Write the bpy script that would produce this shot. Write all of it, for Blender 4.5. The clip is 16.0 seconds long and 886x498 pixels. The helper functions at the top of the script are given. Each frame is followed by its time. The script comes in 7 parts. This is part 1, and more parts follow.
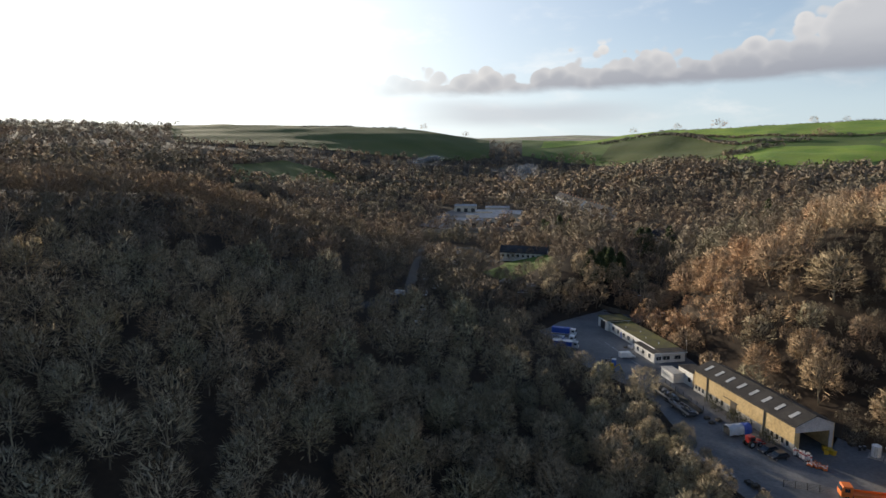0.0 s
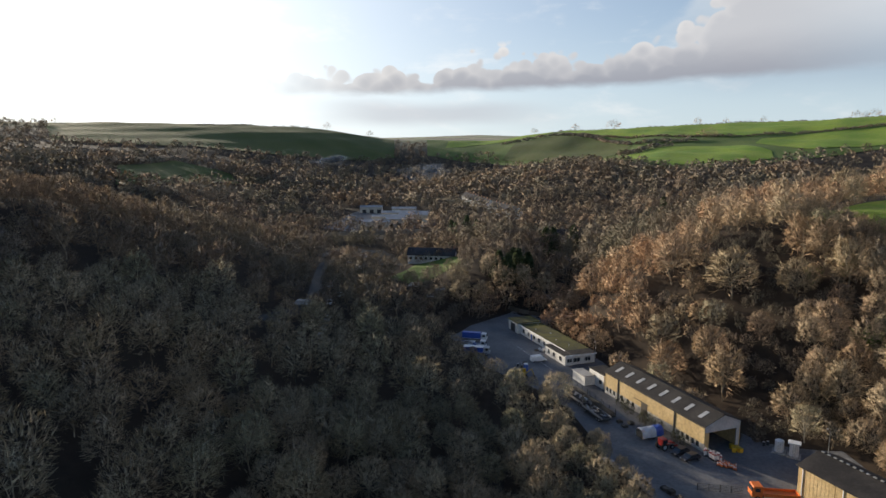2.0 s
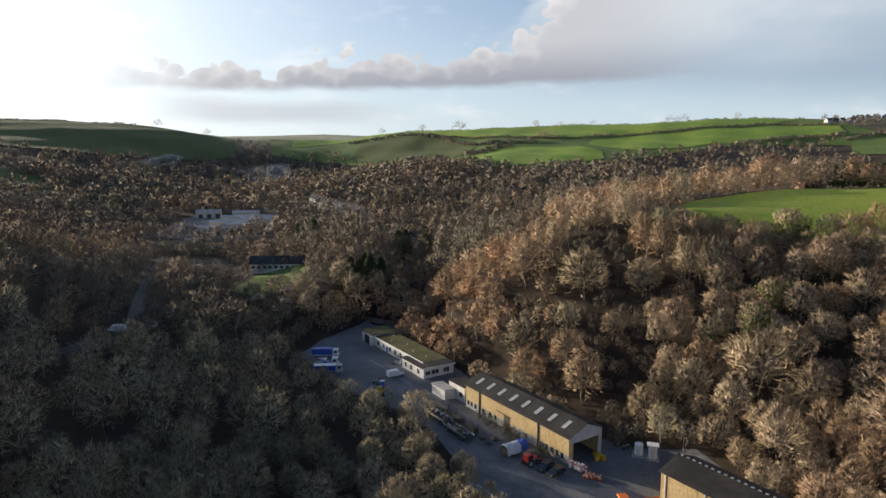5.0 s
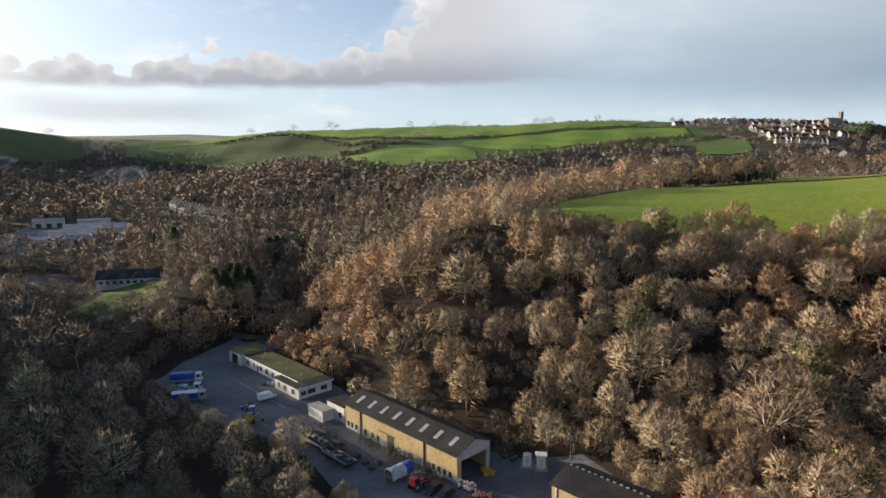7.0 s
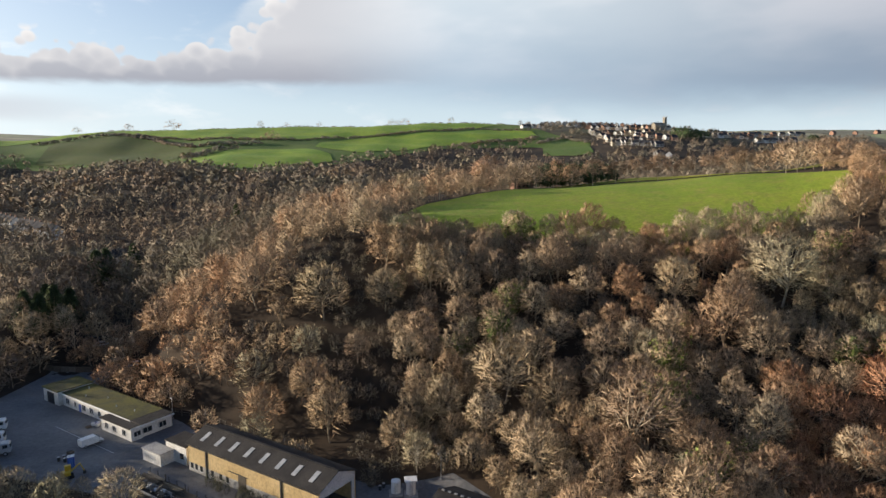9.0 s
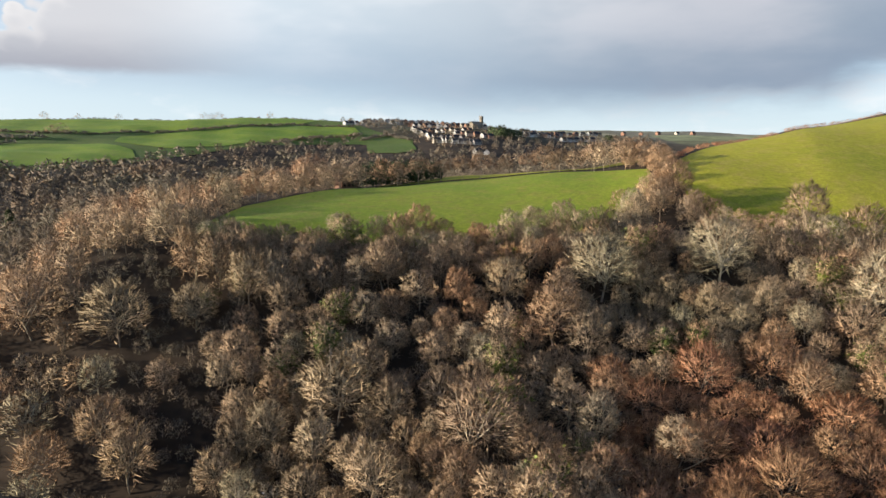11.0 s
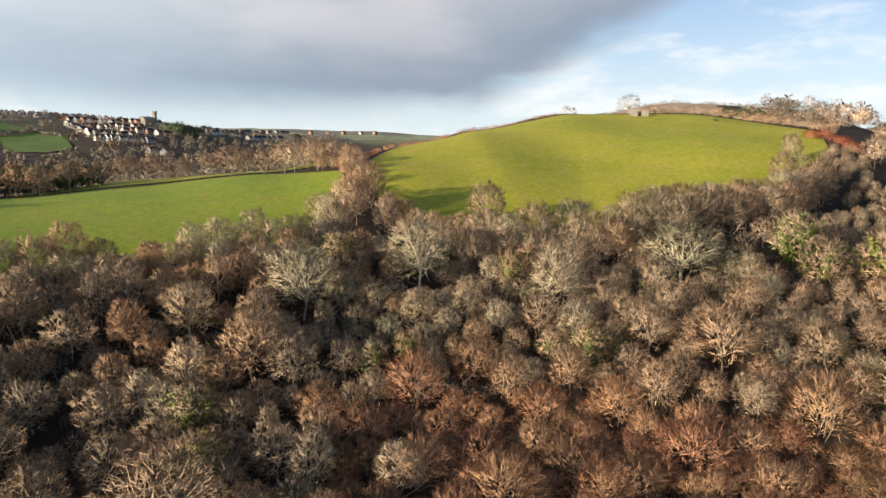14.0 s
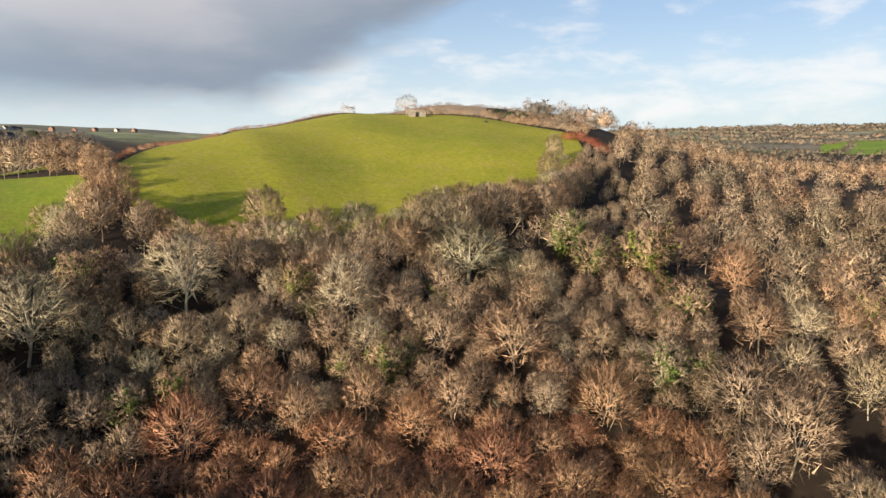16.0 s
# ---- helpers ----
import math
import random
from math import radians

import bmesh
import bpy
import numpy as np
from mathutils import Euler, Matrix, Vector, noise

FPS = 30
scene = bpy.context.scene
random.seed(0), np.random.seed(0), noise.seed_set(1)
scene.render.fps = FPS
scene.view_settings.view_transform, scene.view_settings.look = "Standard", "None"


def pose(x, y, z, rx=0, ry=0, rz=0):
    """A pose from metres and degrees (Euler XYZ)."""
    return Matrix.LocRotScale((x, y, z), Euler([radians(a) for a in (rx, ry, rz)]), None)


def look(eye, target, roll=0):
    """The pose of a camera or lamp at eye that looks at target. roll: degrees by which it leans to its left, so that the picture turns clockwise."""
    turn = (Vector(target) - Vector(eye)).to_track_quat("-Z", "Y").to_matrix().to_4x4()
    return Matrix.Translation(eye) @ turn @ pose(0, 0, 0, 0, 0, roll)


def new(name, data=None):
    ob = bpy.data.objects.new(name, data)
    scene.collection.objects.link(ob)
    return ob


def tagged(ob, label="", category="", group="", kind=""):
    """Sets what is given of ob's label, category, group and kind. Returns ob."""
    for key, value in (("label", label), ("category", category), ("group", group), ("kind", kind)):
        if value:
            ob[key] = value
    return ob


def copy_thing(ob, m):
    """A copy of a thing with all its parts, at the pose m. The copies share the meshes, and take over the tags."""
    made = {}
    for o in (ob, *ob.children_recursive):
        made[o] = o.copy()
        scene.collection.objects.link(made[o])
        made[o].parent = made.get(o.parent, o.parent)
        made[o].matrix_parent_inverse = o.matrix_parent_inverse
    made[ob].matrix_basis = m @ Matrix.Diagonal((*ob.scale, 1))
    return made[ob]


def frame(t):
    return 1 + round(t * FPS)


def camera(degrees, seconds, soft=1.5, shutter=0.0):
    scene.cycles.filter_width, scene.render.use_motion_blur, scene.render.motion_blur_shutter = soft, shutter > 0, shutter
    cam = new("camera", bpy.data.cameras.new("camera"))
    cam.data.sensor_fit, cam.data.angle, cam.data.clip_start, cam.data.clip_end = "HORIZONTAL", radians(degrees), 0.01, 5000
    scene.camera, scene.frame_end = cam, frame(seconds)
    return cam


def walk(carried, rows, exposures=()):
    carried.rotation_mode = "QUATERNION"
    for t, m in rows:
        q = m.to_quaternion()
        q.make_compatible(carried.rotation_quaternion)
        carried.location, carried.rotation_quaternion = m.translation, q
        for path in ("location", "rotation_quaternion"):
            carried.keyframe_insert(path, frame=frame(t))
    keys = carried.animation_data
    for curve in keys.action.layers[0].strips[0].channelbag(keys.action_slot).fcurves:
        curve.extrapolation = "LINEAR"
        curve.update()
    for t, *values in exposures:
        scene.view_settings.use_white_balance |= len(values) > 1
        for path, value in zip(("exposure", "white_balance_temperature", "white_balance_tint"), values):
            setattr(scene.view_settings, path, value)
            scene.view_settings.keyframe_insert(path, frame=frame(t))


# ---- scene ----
# ---- camera and its flight ----
FLIGHT = [
    (0.0, 12.98, -30.20, 61.77, -39.85, -8.37, 0.13), (0.5, 11.60, -28.38, 61.92, -38.24, -8.40, 0.11),
    (1.0, 10.26, -26.50, 62.02, -35.74, -8.41, 0.08), (1.5, 8.98, -24.57, 62.11, -33.19, -8.42, 0.08),
    (2.0, 7.75, -22.59, 62.17, -31.31, -8.40, 0.06), (2.5, 6.59, -20.55, 62.22, -30.07, -8.43, 0.13),
    (3.0, 5.50, -18.46, 62.26, -28.07, -8.45, 0.17), (3.5, 4.49, -16.31, 62.30, -25.31, -8.44, 0.13),
    (4.0, 3.55, -14.11, 62.34, -22.67, -8.43, 0.13), (6.5, 0.32, -2.44, 62.61, -9.54, -8.33, 0.05),
    (7.0, 0.00, 0.00, 62.70, -6.42, -8.32, -0.04), (7.5, -0.20, 2.46, 62.80, -3.27, -8.28, -0.10),
    (8.0, -0.26, 4.94, 62.92, -0.06, -8.30, -0.13), (8.2, -0.25, 5.93, 62.97, 1.25, -8.29, -0.12),
    (10.3, 1.29, 16.31, 63.65, 16.20, -8.43, -0.06), (10.5, 1.58, 17.27, 63.72, 17.94, -8.52, 0.04),
    (11.0, 2.44, 19.66, 63.91, 22.36, -8.54, 0.04), (11.5, 3.46, 22.00, 64.11, 27.13, -8.57, -0.02),
    (12.0, 4.68, 24.28, 64.30, 32.40, -8.60, -0.01), (12.5, 6.08, 26.48, 64.50, 37.94, -8.61, 0.00),
    (13.0, 7.68, 28.60, 64.69, 43.44, -8.63, -0.04), (13.5, 9.49, 30.61, 64.86, 47.21, -8.65, -0.06),
    (14.0, 11.50, 32.50, 65.02, 49.95, -8.68, -0.02), (14.5, 13.74, 34.26, 65.16, 54.76, -8.71, -0.04),
    (15.0, 16.21, 35.87, 65.28, 61.26, -8.73, -0.01), (15.5, 18.91, 37.32, 65.35, 66.71, -8.73, -0.02),
    (16.0, 21.86, 38.59, 65.39, 69.57, -8.74, -0.03)]
cam = camera(70.55, 16.0, soft=1.5)
walk(cam, [(t, pose(x, y, z, 90 + pitch, 0, -bearing) @ pose(0, 0, 0, 0, 0, roll)) for t, x, y, z, bearing, pitch, roll in FLIGHT],
     exposures=[(0.0, 0.50, 6500, 9), (4.0, 0.52, 6450, 10), (7.0, 0.64, 6500, 10), (10.5, 0.74, 6500, 10), (12.0, 0.82, 6550, 10), (13.5, 0.84, 6750, 11), (16.0, 0.68, 6850, 12)])

# ---- sky and sun ----
SUN_BEARING, SUN_HEIGHT = -74.0, 10.4
world = bpy.data.worlds.new("sky")
scene.world = world
world.use_nodes = True
nodes, links = world.node_tree.nodes, world.node_tree.links
sky_out = nodes["Background"]
sky_out.inputs["Strength"].default_value = 0.056


def socket(value, target):
    if isinstance(value, bpy.types.NodeSocket):
        target.id_data.links.new(value, target)
    else:
        target.default_value = value


def calc(tree, operation, a, b=0.0, c=0.0, clamp=False):
    n = tree.nodes.new("ShaderNodeMath")
    n.operation, n.use_clamp = operation, clamp
    for value, target in zip((a, b, c), n.inputs):
        socket(value, target)
    return n.outputs[0]


def spread(tree, value, low, high, to_low=0.0, to_high=1.0, smooth=True):
    n = tree.nodes.new("ShaderNodeMapRange")
    n.interpolation_type = "SMOOTHSTEP" if smooth else "LINEAR"
    for v, target in zip((value, low, high, to_low, to_high), n.inputs):
        socket(v, target)
    return n.outputs[0]


def blend(tree, factor, a, b, how="MIX"):
    n = tree.nodes.new("ShaderNodeMix")
    n.data_type, n.blend_type = "RGBA", how
    socket(factor, n.inputs[0])
    socket(a, n.inputs[6])
    socket(b, n.inputs[7])
    return n.outputs[2]


def noise_of(tree, vector, scale, detail=4.0, rough=0.55, distortion=0.0):
    n = tree.nodes.new("ShaderNodeTexNoise")
    if vector is not None:
        tree.links.new(vector, n.inputs["Vector"])
    for key, v in (("Scale", scale), ("Detail", detail), ("Roughness", rough), ("Distortion", distortion)):
        n.inputs[key].default_value = v
    return n.outputs["Fac"]


def make_sky(tree):
    """A low winter sun in a bright hazy sky, with a long bank of grey cloud."""
    clear = tree.nodes.new("ShaderNodeTexSky")
    clear.sky_type, clear.sun_disc = "NISHITA", False
    clear.sun_elevation, clear.sun_rotation = radians(SUN_HEIGHT), radians(SUN_BEARING)
    clear.air_density, clear.dust_density, clear.ozone_density = 1.0, 0.4, 3.0
    way = tree.nodes.new("ShaderNodeTexCoord").outputs["Generated"]
    split = tree.nodes.new("ShaderNodeSeparateXYZ")
    tree.links.new(way, split.inputs[0])
    x, y, z = split.outputs
    az = calc(tree, "MULTIPLY", calc(tree, "ARCTAN2", x, y), 57.2958)
    el = calc(tree, "MULTIPLY", calc(tree, "ARCSINE", z), 57.2958)
    flat = tree.nodes.new("ShaderNodeCombineXYZ")
    for v, target in zip((calc(tree, "MULTIPLY", az, 0.055), calc(tree, "MULTIPLY", el, 0.16), 0.0), flat.inputs):
        socket(v, target)
    lumps = noise_of(tree, flat.outputs[0], 2.6, 8.0, 0.58, 0.2)
    soft = noise_of(tree, flat.outputs[0], 0.9, 4.0, 0.5)
    shift = calc(tree, "ADD", calc(tree, "MULTIPLY", calc(tree, "SUBTRACT", lumps, 0.5), 5.0), calc(tree, "MULTIPLY", calc(tree, "SUBTRACT", soft, 0.5), 3.0))
    # the bank: under a lumpy top to one side, closed overhead, and lifting away on the other
    top = calc(tree, "ADD", spread(tree, az, -42.0, -10.0, 7.6, 10.8, False), calc(tree, "ADD", spread(tree, az, -14.0, 4.0, 0.0, 12.0, False), spread(tree, az, 0.0, 30.0, 0.0, 40.0)))
    under = calc(tree, "SUBTRACT", calc(tree, "ADD", top, shift), el)
    base = calc(tree, "ADD", spread(tree, az, 0.0, 25.0, 5.4, 3.6, False), spread(tree, az, 53.0, 104.0, 0.0, 26.0, False))
    over = calc(tree, "SUBTRACT", calc(tree, "ADD", el, calc(tree, "MULTIPLY", shift, spread(tree, az, 30.0, 60.0, 0.35, 0.9))), base)
    side = spread(tree, az, -48.0, -26.0)
    cover = calc(tree, "MULTIPLY", calc(tree, "MULTIPLY", spread(tree, under, -0.4, 1.1), spread(tree, over, -1.4, 3.0)), side)
    # brighter tops, a blue-grey belly
    lit = spread(tree, under, 0.0, 2.4, 1.0, 0.0)
    body = blend(tree, spread(tree, soft, 0.38, 0.62), (7.6, 8.6, 9.4, 1), (10.2, 10.6, 11.0, 1))
    belly = spread(tree, over, 0.5, 10.0, 0.9, 0.0)
    belly = calc(tree, "MULTIPLY", belly, spread(tree, az, -30.0, 15.0, 0.75, 1.0))
    shade = blend(tree, belly, body, (4.2, 5.6, 7.1, 1))
    cloud = blend(tree, calc(tree, "MULTIPLY", lit, spread(tree, az, -16.0, -6.0, 0.9, 0.25)), shade, (11.5, 11.3, 11.0, 1))
    cloud = blend(tree, spread(tree, az, 4.0, 48.0, 0.0, 1.0), cloud, blend(tree, 1.0, cloud, (0.62, 0.62, 0.66, 1), "MULTIPLY"))
    cloud = blend(tree, spread(tree, az, -34.0, 14.0, 0.2, 0.0, False), cloud, (11.6, 11.5, 11.4, 1))
    glow_way = tree.nodes.new("ShaderNodeVectorMath")
    glow_way.operation = "DOT_PRODUCT"
    tree.links.new(way, glow_way.inputs[0])
    b, h = radians(SUN_BEARING), radians(SUN_HEIGHT)
    glow_way.inputs[1].default_value = (math.sin(b) * math.cos(h), math.cos(b) * math.cos(h), math.sin(h))
    facing = calc(tree, "MAXIMUM", glow_way.outputs["Value"], 0.0)
    near = calc(tree, "POWER", facing, 7.0)
    haze = blend(tree, 1.0, clear.outputs[0], (1.2, 1.45, 1.75, 1), "MULTIPLY")
    # milky air towards the horizon, thin high cloud, and the glare round the sun
    haze = blend(tree, spread(tree, el, 1.0, 14.0, 0.8, 0.32), haze, (8.6, 9.9, 10.8, 1))
    puffs = calc(tree, "MULTIPLY", spread(tree, calc(tree, "ABSOLUTE", calc(tree, "SUBTRACT", el, 5.5)), 0.0, 4.0, 0.14, 0.0), spread(tree, az, 38.0, 46.0))
    wisp = spread(tree, calc(tree, "ADD", lumps, puffs), 0.50, 0.78, 0.0, 0.6)
    haze = blend(tree, wisp, haze, (11.4, 11.4, 11.4, 1))
    haze = blend(tree, calc(tree, "MULTIPLY", calc(tree, "POWER", facing, 2.5), 0.6, clamp=True), haze, (11.6, 11.9, 12.0, 1))
    haze = blend(tree, 1.0, haze, blend(tree, near, (0, 0, 0, 1), (10, 9.5, 8.8, 1)), "ADD")
    full = blend(tree, calc(tree, "MULTIPLY", near, 1.5, clamp=True), cloud, (11.0, 10.7, 10.3, 1))
    below = blend(tree, calc(tree, "MULTIPLY", cover, spread(tree, az, -15.0, -5.0)), haze, full)
    # a long heaped bank with a flat grey base, and a thin streak under it
    def heaps(scale):
        v = tree.nodes.new("ShaderNodeTexVoronoi")
        v.feature, v.inputs["Scale"].default_value = "SMOOTH_F1", scale
        v.inputs["Smoothness"].default_value = 0.12
        tree.links.new(even.outputs[0], v.inputs["Vector"])
        return v.outputs["Distance"]
    even = tree.nodes.new("ShaderNodeCombineXYZ")
    for v, target in zip((calc(tree, "MULTIPLY", az, 0.06), calc(tree, "MULTIPLY", el, 0.075), 0.0), even.inputs):
        socket(v, target)
    puff, small = heaps(5.0), heaps(14.0)
    heave = calc(tree, "ADD", calc(tree, "MULTIPLY", calc(tree, "SUBTRACT", 0.42, puff), 3.5), calc(tree, "MULTIPLY", calc(tree, "SUBTRACT", 0.42, small), 1.9))
    crown = calc(tree, "ADD", spread(tree, az, -46.0, -10.0, 7.0, 10.4, False), spread(tree, az, -13.0, 0.0, 0.0, 9.0))
    above = calc(tree, "SUBTRACT", el, crown)
    down = calc(tree, "SUBTRACT", calc(tree, "ADD", crown, heave), el)
    rise = calc(tree, "SUBTRACT", el, calc(tree, "ADD", spread(tree, az, -46.0, 0.0, 5.3, 6.5, False), calc(tree, "MULTIPLY", calc(tree, "SUBTRACT", lumps, 0.5), 1.4)))
    bank = calc(tree, "MULTIPLY", spread(tree, down, -0.05, 0.45), spread(tree, rise, -0.35, 0.55))
    bank = calc(tree, "MULTIPLY", bank, calc(tree, "MULTIPLY", spread(tree, az, -52.0, -36.0), spread(tree, az, -7.0, 9.0, 1.0, 0.0)))
    bank = calc(tree, "MULTIPLY", bank, spread(tree, above, 0.5, 1.2, 1.0, 0.0))
    sunlit = calc(tree, "MULTIPLY", spread(tree, down, 0.0, 2.4, 1.0, 0.0), spread(tree, puff, 0.1, 0.6, 1.0, 0.35))
    heap = blend(tree, spread(tree, rise, 0.0, 4.0), (4.6, 4.8, 5.5, 1), (7.4, 7.5, 7.9, 1))
    heap = blend(tree, sunlit, heap, (10.8, 10.5, 10.3, 1))
    heap = blend(tree, calc(tree, "MULTIPLY", near, 1.3, clamp=True), heap, (11.0, 10.7, 10.3, 1))
    streak = spread(tree, calc(tree, "ABSOLUTE", calc(tree, "ADD", calc(tree, "SUBTRACT", el, 4.0), calc(tree, "MULTIPLY", calc(tree, "SUBTRACT", soft, 0.5), 3.0))), 0.2, 1.5, 0.55, 0.0)
    streak = calc(tree, "MULTIPLY", streak, calc(tree, "MULTIPLY", spread(tree, az, -46.0, -36.0), spread(tree, az, -30.0, -18.0, 1.0, 0.0)))
    below = blend(tree, streak, below, (6.6, 6.6, 7.2, 1))
    below = blend(tree, bank, below, heap)
    # higher up the cloud breaks to plain deep blue
    return blend(tree, spread(tree, el, 20.0, 42.0), below, blend(tree, 1.0, clear.outputs[0], (1.2, 1.42, 1.7, 1), "MULTIPLY"))


links.new(make_sky(world.node_tree), sky_out.inputs["Color"])
sun = new("sun", bpy.data.lights.new("sun", "SUN"))
sun.data.energy, sun.data.angle, sun.data.color = 5.0, radians(0.6), (1.0, 0.86, 0.68)
_b, _h = radians(SUN_BEARING), radians(SUN_HEIGHT)
sun.matrix_world = look((0, 0, 0), (-math.sin(_b) * math.cos(_h), -math.cos(_b) * math.cos(_h), -math.sin(_h)))
sun.location = (-300, 90, 200)

# ---- materials ----
def material(name, build, rough=0.9, metal=0.0, spec=0.3):
    """A node material; build(tree) gives the base colour and, if it likes, a height for relief with its strength."""
    m = bpy.data.materials.new(name)
    m.use_nodes = True
    tree = m.node_tree
    shader = tree.nodes["Principled BSDF"]
    shader.inputs["Roughness"].default_value, shader.inputs["Metallic"].default_value = rough, metal
    shader.inputs["Specular IOR Level"].default_value = spec
    made = build(tree)
    colour, height, strength = made if isinstance(made, tuple) and len(made) == 3 else (made, None, 0)
    socket(colour, shader.inputs["Base Color"])
    if height is not None:
        bump = tree.nodes.new("ShaderNodeBump")
        bump.inputs["Strength"].default_value, bump.inputs["Distance"].default_value = strength, 0.3
        tree.links.new(height, bump.inputs["Height"])
        tree.links.new(bump.outputs[0], shader.inputs["Normal"])
    return m


def rgb(r, g, b):
    return (r, g, b, 1)


def ramp(tree, value, *stops):
    n = tree.nodes.new("ShaderNodeValToRGB")
    for k, (at, colour) in enumerate(stops):
        e = n.color_ramp.elements[k] if k < 2 else n.color_ramp.elements.new(at)
        e.position, e.color = at, rgb(*colour)
    socket(value, n.inputs[0])
    return n.outputs[0]


def place_of(tree):
    return tree.nodes.new("ShaderNodeNewGeometry").outputs["Position"]


def mottled(a, b, scale, fine=1.0, low=0.35, high=0.65, relief=0.3):
    """Two tones at a broad scale, with a finer grain over them."""
    def build(tree):
        p = place_of(tree)
        broad = spread(tree, noise_of(tree, p, scale, 3.0), low, high)
        grain = noise_of(tree, p, scale * 9 * fine, 4.0, 0.65)
        colour = blend(tree, broad, rgb(*a), rgb(*b))
        return blend(tree, 0.6, colour, ramp(tree, grain, (0.25, (0.45, 0.45, 0.45)), (0.75, (1.35, 1.35, 1.35))), "MULTIPLY"), grain, relief
    return build


def tone(tree):
    """A number for each tree: its own where it is an object, and the stored one where trees are joined."""
    info = tree.nodes.new("ShaderNodeObjectInfo").outputs["Random"]
    own = tree.nodes.new("ShaderNodeAttribute")
    own.attribute_name = "tone"
    return calc(tree, "FRACT", calc(tree, "ADD", info, own.outputs["Fac"]))


def twigs(*stops, strength=1.0):
    """The tone of the whole tree, drifting over the hillside, with every twig a little lighter or darker."""
    def build(tree):
        base = ramp(tree, tone(tree), *stops)
        geo = tree.nodes.new("ShaderNodeNewGeometry")
        p = geo.outputs["Position"]
        drift = noise_of(tree, p, 0.016, 3.0, 0.6)
        base = blend(tree, 0.75, base, ramp(tree, drift, (0.36, (0.78, 0.86, 0.80)), (0.5, (1.0, 1.0, 1.0)), (0.64, (1.18, 1.0, 0.86))), "MULTIPLY")
        each = ramp(tree, geo.outputs["Random Per Island"], (0.0, (0.42, 0.41, 0.40)), (0.5, (0.92, 0.92, 0.92)), (1.0, (1.45, 1.43, 1.38)))
        base = blend(tree, strength, base, each, "MULTIPLY")
        grain = noise_of(tree, p, 1.7, 3.0, 0.75)
        return blend(tree, 0.5 * strength, base, ramp(tree, grain, (0.32, (0.45, 0.45, 0.45)), (0.68, (1.25, 1.23, 1.2))), "MULTIPLY")
    return build


def grass(a, b, c):
    def build(tree):
        p = place_of(tree)
        broad = noise_of(tree, p, 0.018, 3.0, 0.6)
        mid = noise_of(tree, p, 0.16, 4.0, 0.65)
        fine = noise_of(tree, p, 1.9, 3.0, 0.7)
        colour = blend(tree, spread(tree, broad, 0.38, 0.62), rgb(*a), rgb(*b))
        colour = blend(tree, spread(tree, mid, 0.45, 0.7, 0.0, 0.8), colour, rgb(*c))
        tuft = noise_of(tree, p, 0.55, 4.0, 0.75)
        colour = blend(tree, 0.45, colour, ramp(tree, tuft, (0.36, (0.55, 0.6, 0.5)), (0.64, (1.3, 1.28, 1.25))), "MULTIPLY")
        return blend(tree, 0.7, colour, ramp(tree, fine, (0.3, (0.6, 0.6, 0.6)), (0.7, (1.35, 1.35, 1.3))), "MULTIPLY"), fine, 0.5
    return build


def open_ground(tree):
    """Leaf litter in the valley; beyond the woods a patchwork of small fields and copses."""
    near = mottled((0.026, 0.018, 0.012), (0.050, 0.034, 0.021), 0.05)(tree)[0]
    p = place_of(tree)
    cells = tree.nodes.new("ShaderNodeTexVoronoi")
    cells.inputs["Scale"].default_value = 0.0034
    tree.links.new(p, cells.inputs["Vector"])
    one = tree.nodes.new("ShaderNodeSeparateColor")
    tree.links.new(cells.outputs["Color"], one.inputs[0])
    # field colours paled, with the haze of distance put into them
    patch = ramp(tree, one.outputs[0], (0.0, (0.24, 0.28, 0.14)), (0.3, (0.33, 0.36, 0.19)), (0.55, (0.22, 0.19, 0.14)), (0.8, (0.38, 0.36, 0.23)), (1.0, (0.20, 0.19, 0.14)))
    patch = blend(tree, 0.8, patch, ramp(tree, noise_of(tree, p, 0.02, 5.0, 0.7), (0.35, (0.4, 0.4, 0.4)), (0.65, (1.2, 1.2, 1.2))), "MULTIPLY")
    far = tree.nodes.new("ShaderNodeVectorMath")
    far.operation = "LENGTH"
    tree.links.new(p, far.inputs[0])
    return blend(tree, spread(tree, far.outputs["Value"], 1100.0, 1500.0), near, patch)


LITTER = material("leaf_litter", open_ground, 1.0)
PASTURE = material("pasture", grass((0.29, 0.31, 0.022), (0.37, 0.355, 0.03), (0.41, 0.34, 0.07)), 0.95)
CROP = material("young_crop", grass((0.19, 0.275, 0.02), (0.25, 0.31, 0.026), (0.27, 0.26, 0.05)), 0.95)
# far grass: a brightened lit tone, then two tones with hill shade mixed in
FAR_GRASS = material("hill_grass", grass((0.156, 0.286, 0.021), (0.247, 0.351, 0.029), (0.247, 0.286, 0.052)), 0.95)
SHADE_GRASS = material("shade_tone_grass", grass((0.085, 0.15, 0.024), (0.11, 0.17, 0.028), (0.12, 0.14, 0.04)), 0.95)
DEEP_SHADE_GRASS = material("rough_grass", grass((0.065, 0.098, 0.016), (0.085, 0.111, 0.019), (0.091, 0.085, 0.026)), 0.95)
TARMAC = material("old_tarmac", mottled((0.115, 0.118, 0.125), (0.18, 0.178, 0.178), 0.09, 1.5), 0.72)
# a darker tarmac than the yard's, for the lane and the car park
LANE_TAR = material("dark_lane_tarmac", mottled((0.05, 0.05, 0.052), (0.085, 0.083, 0.08), 0.12, 1.5), 0.8)
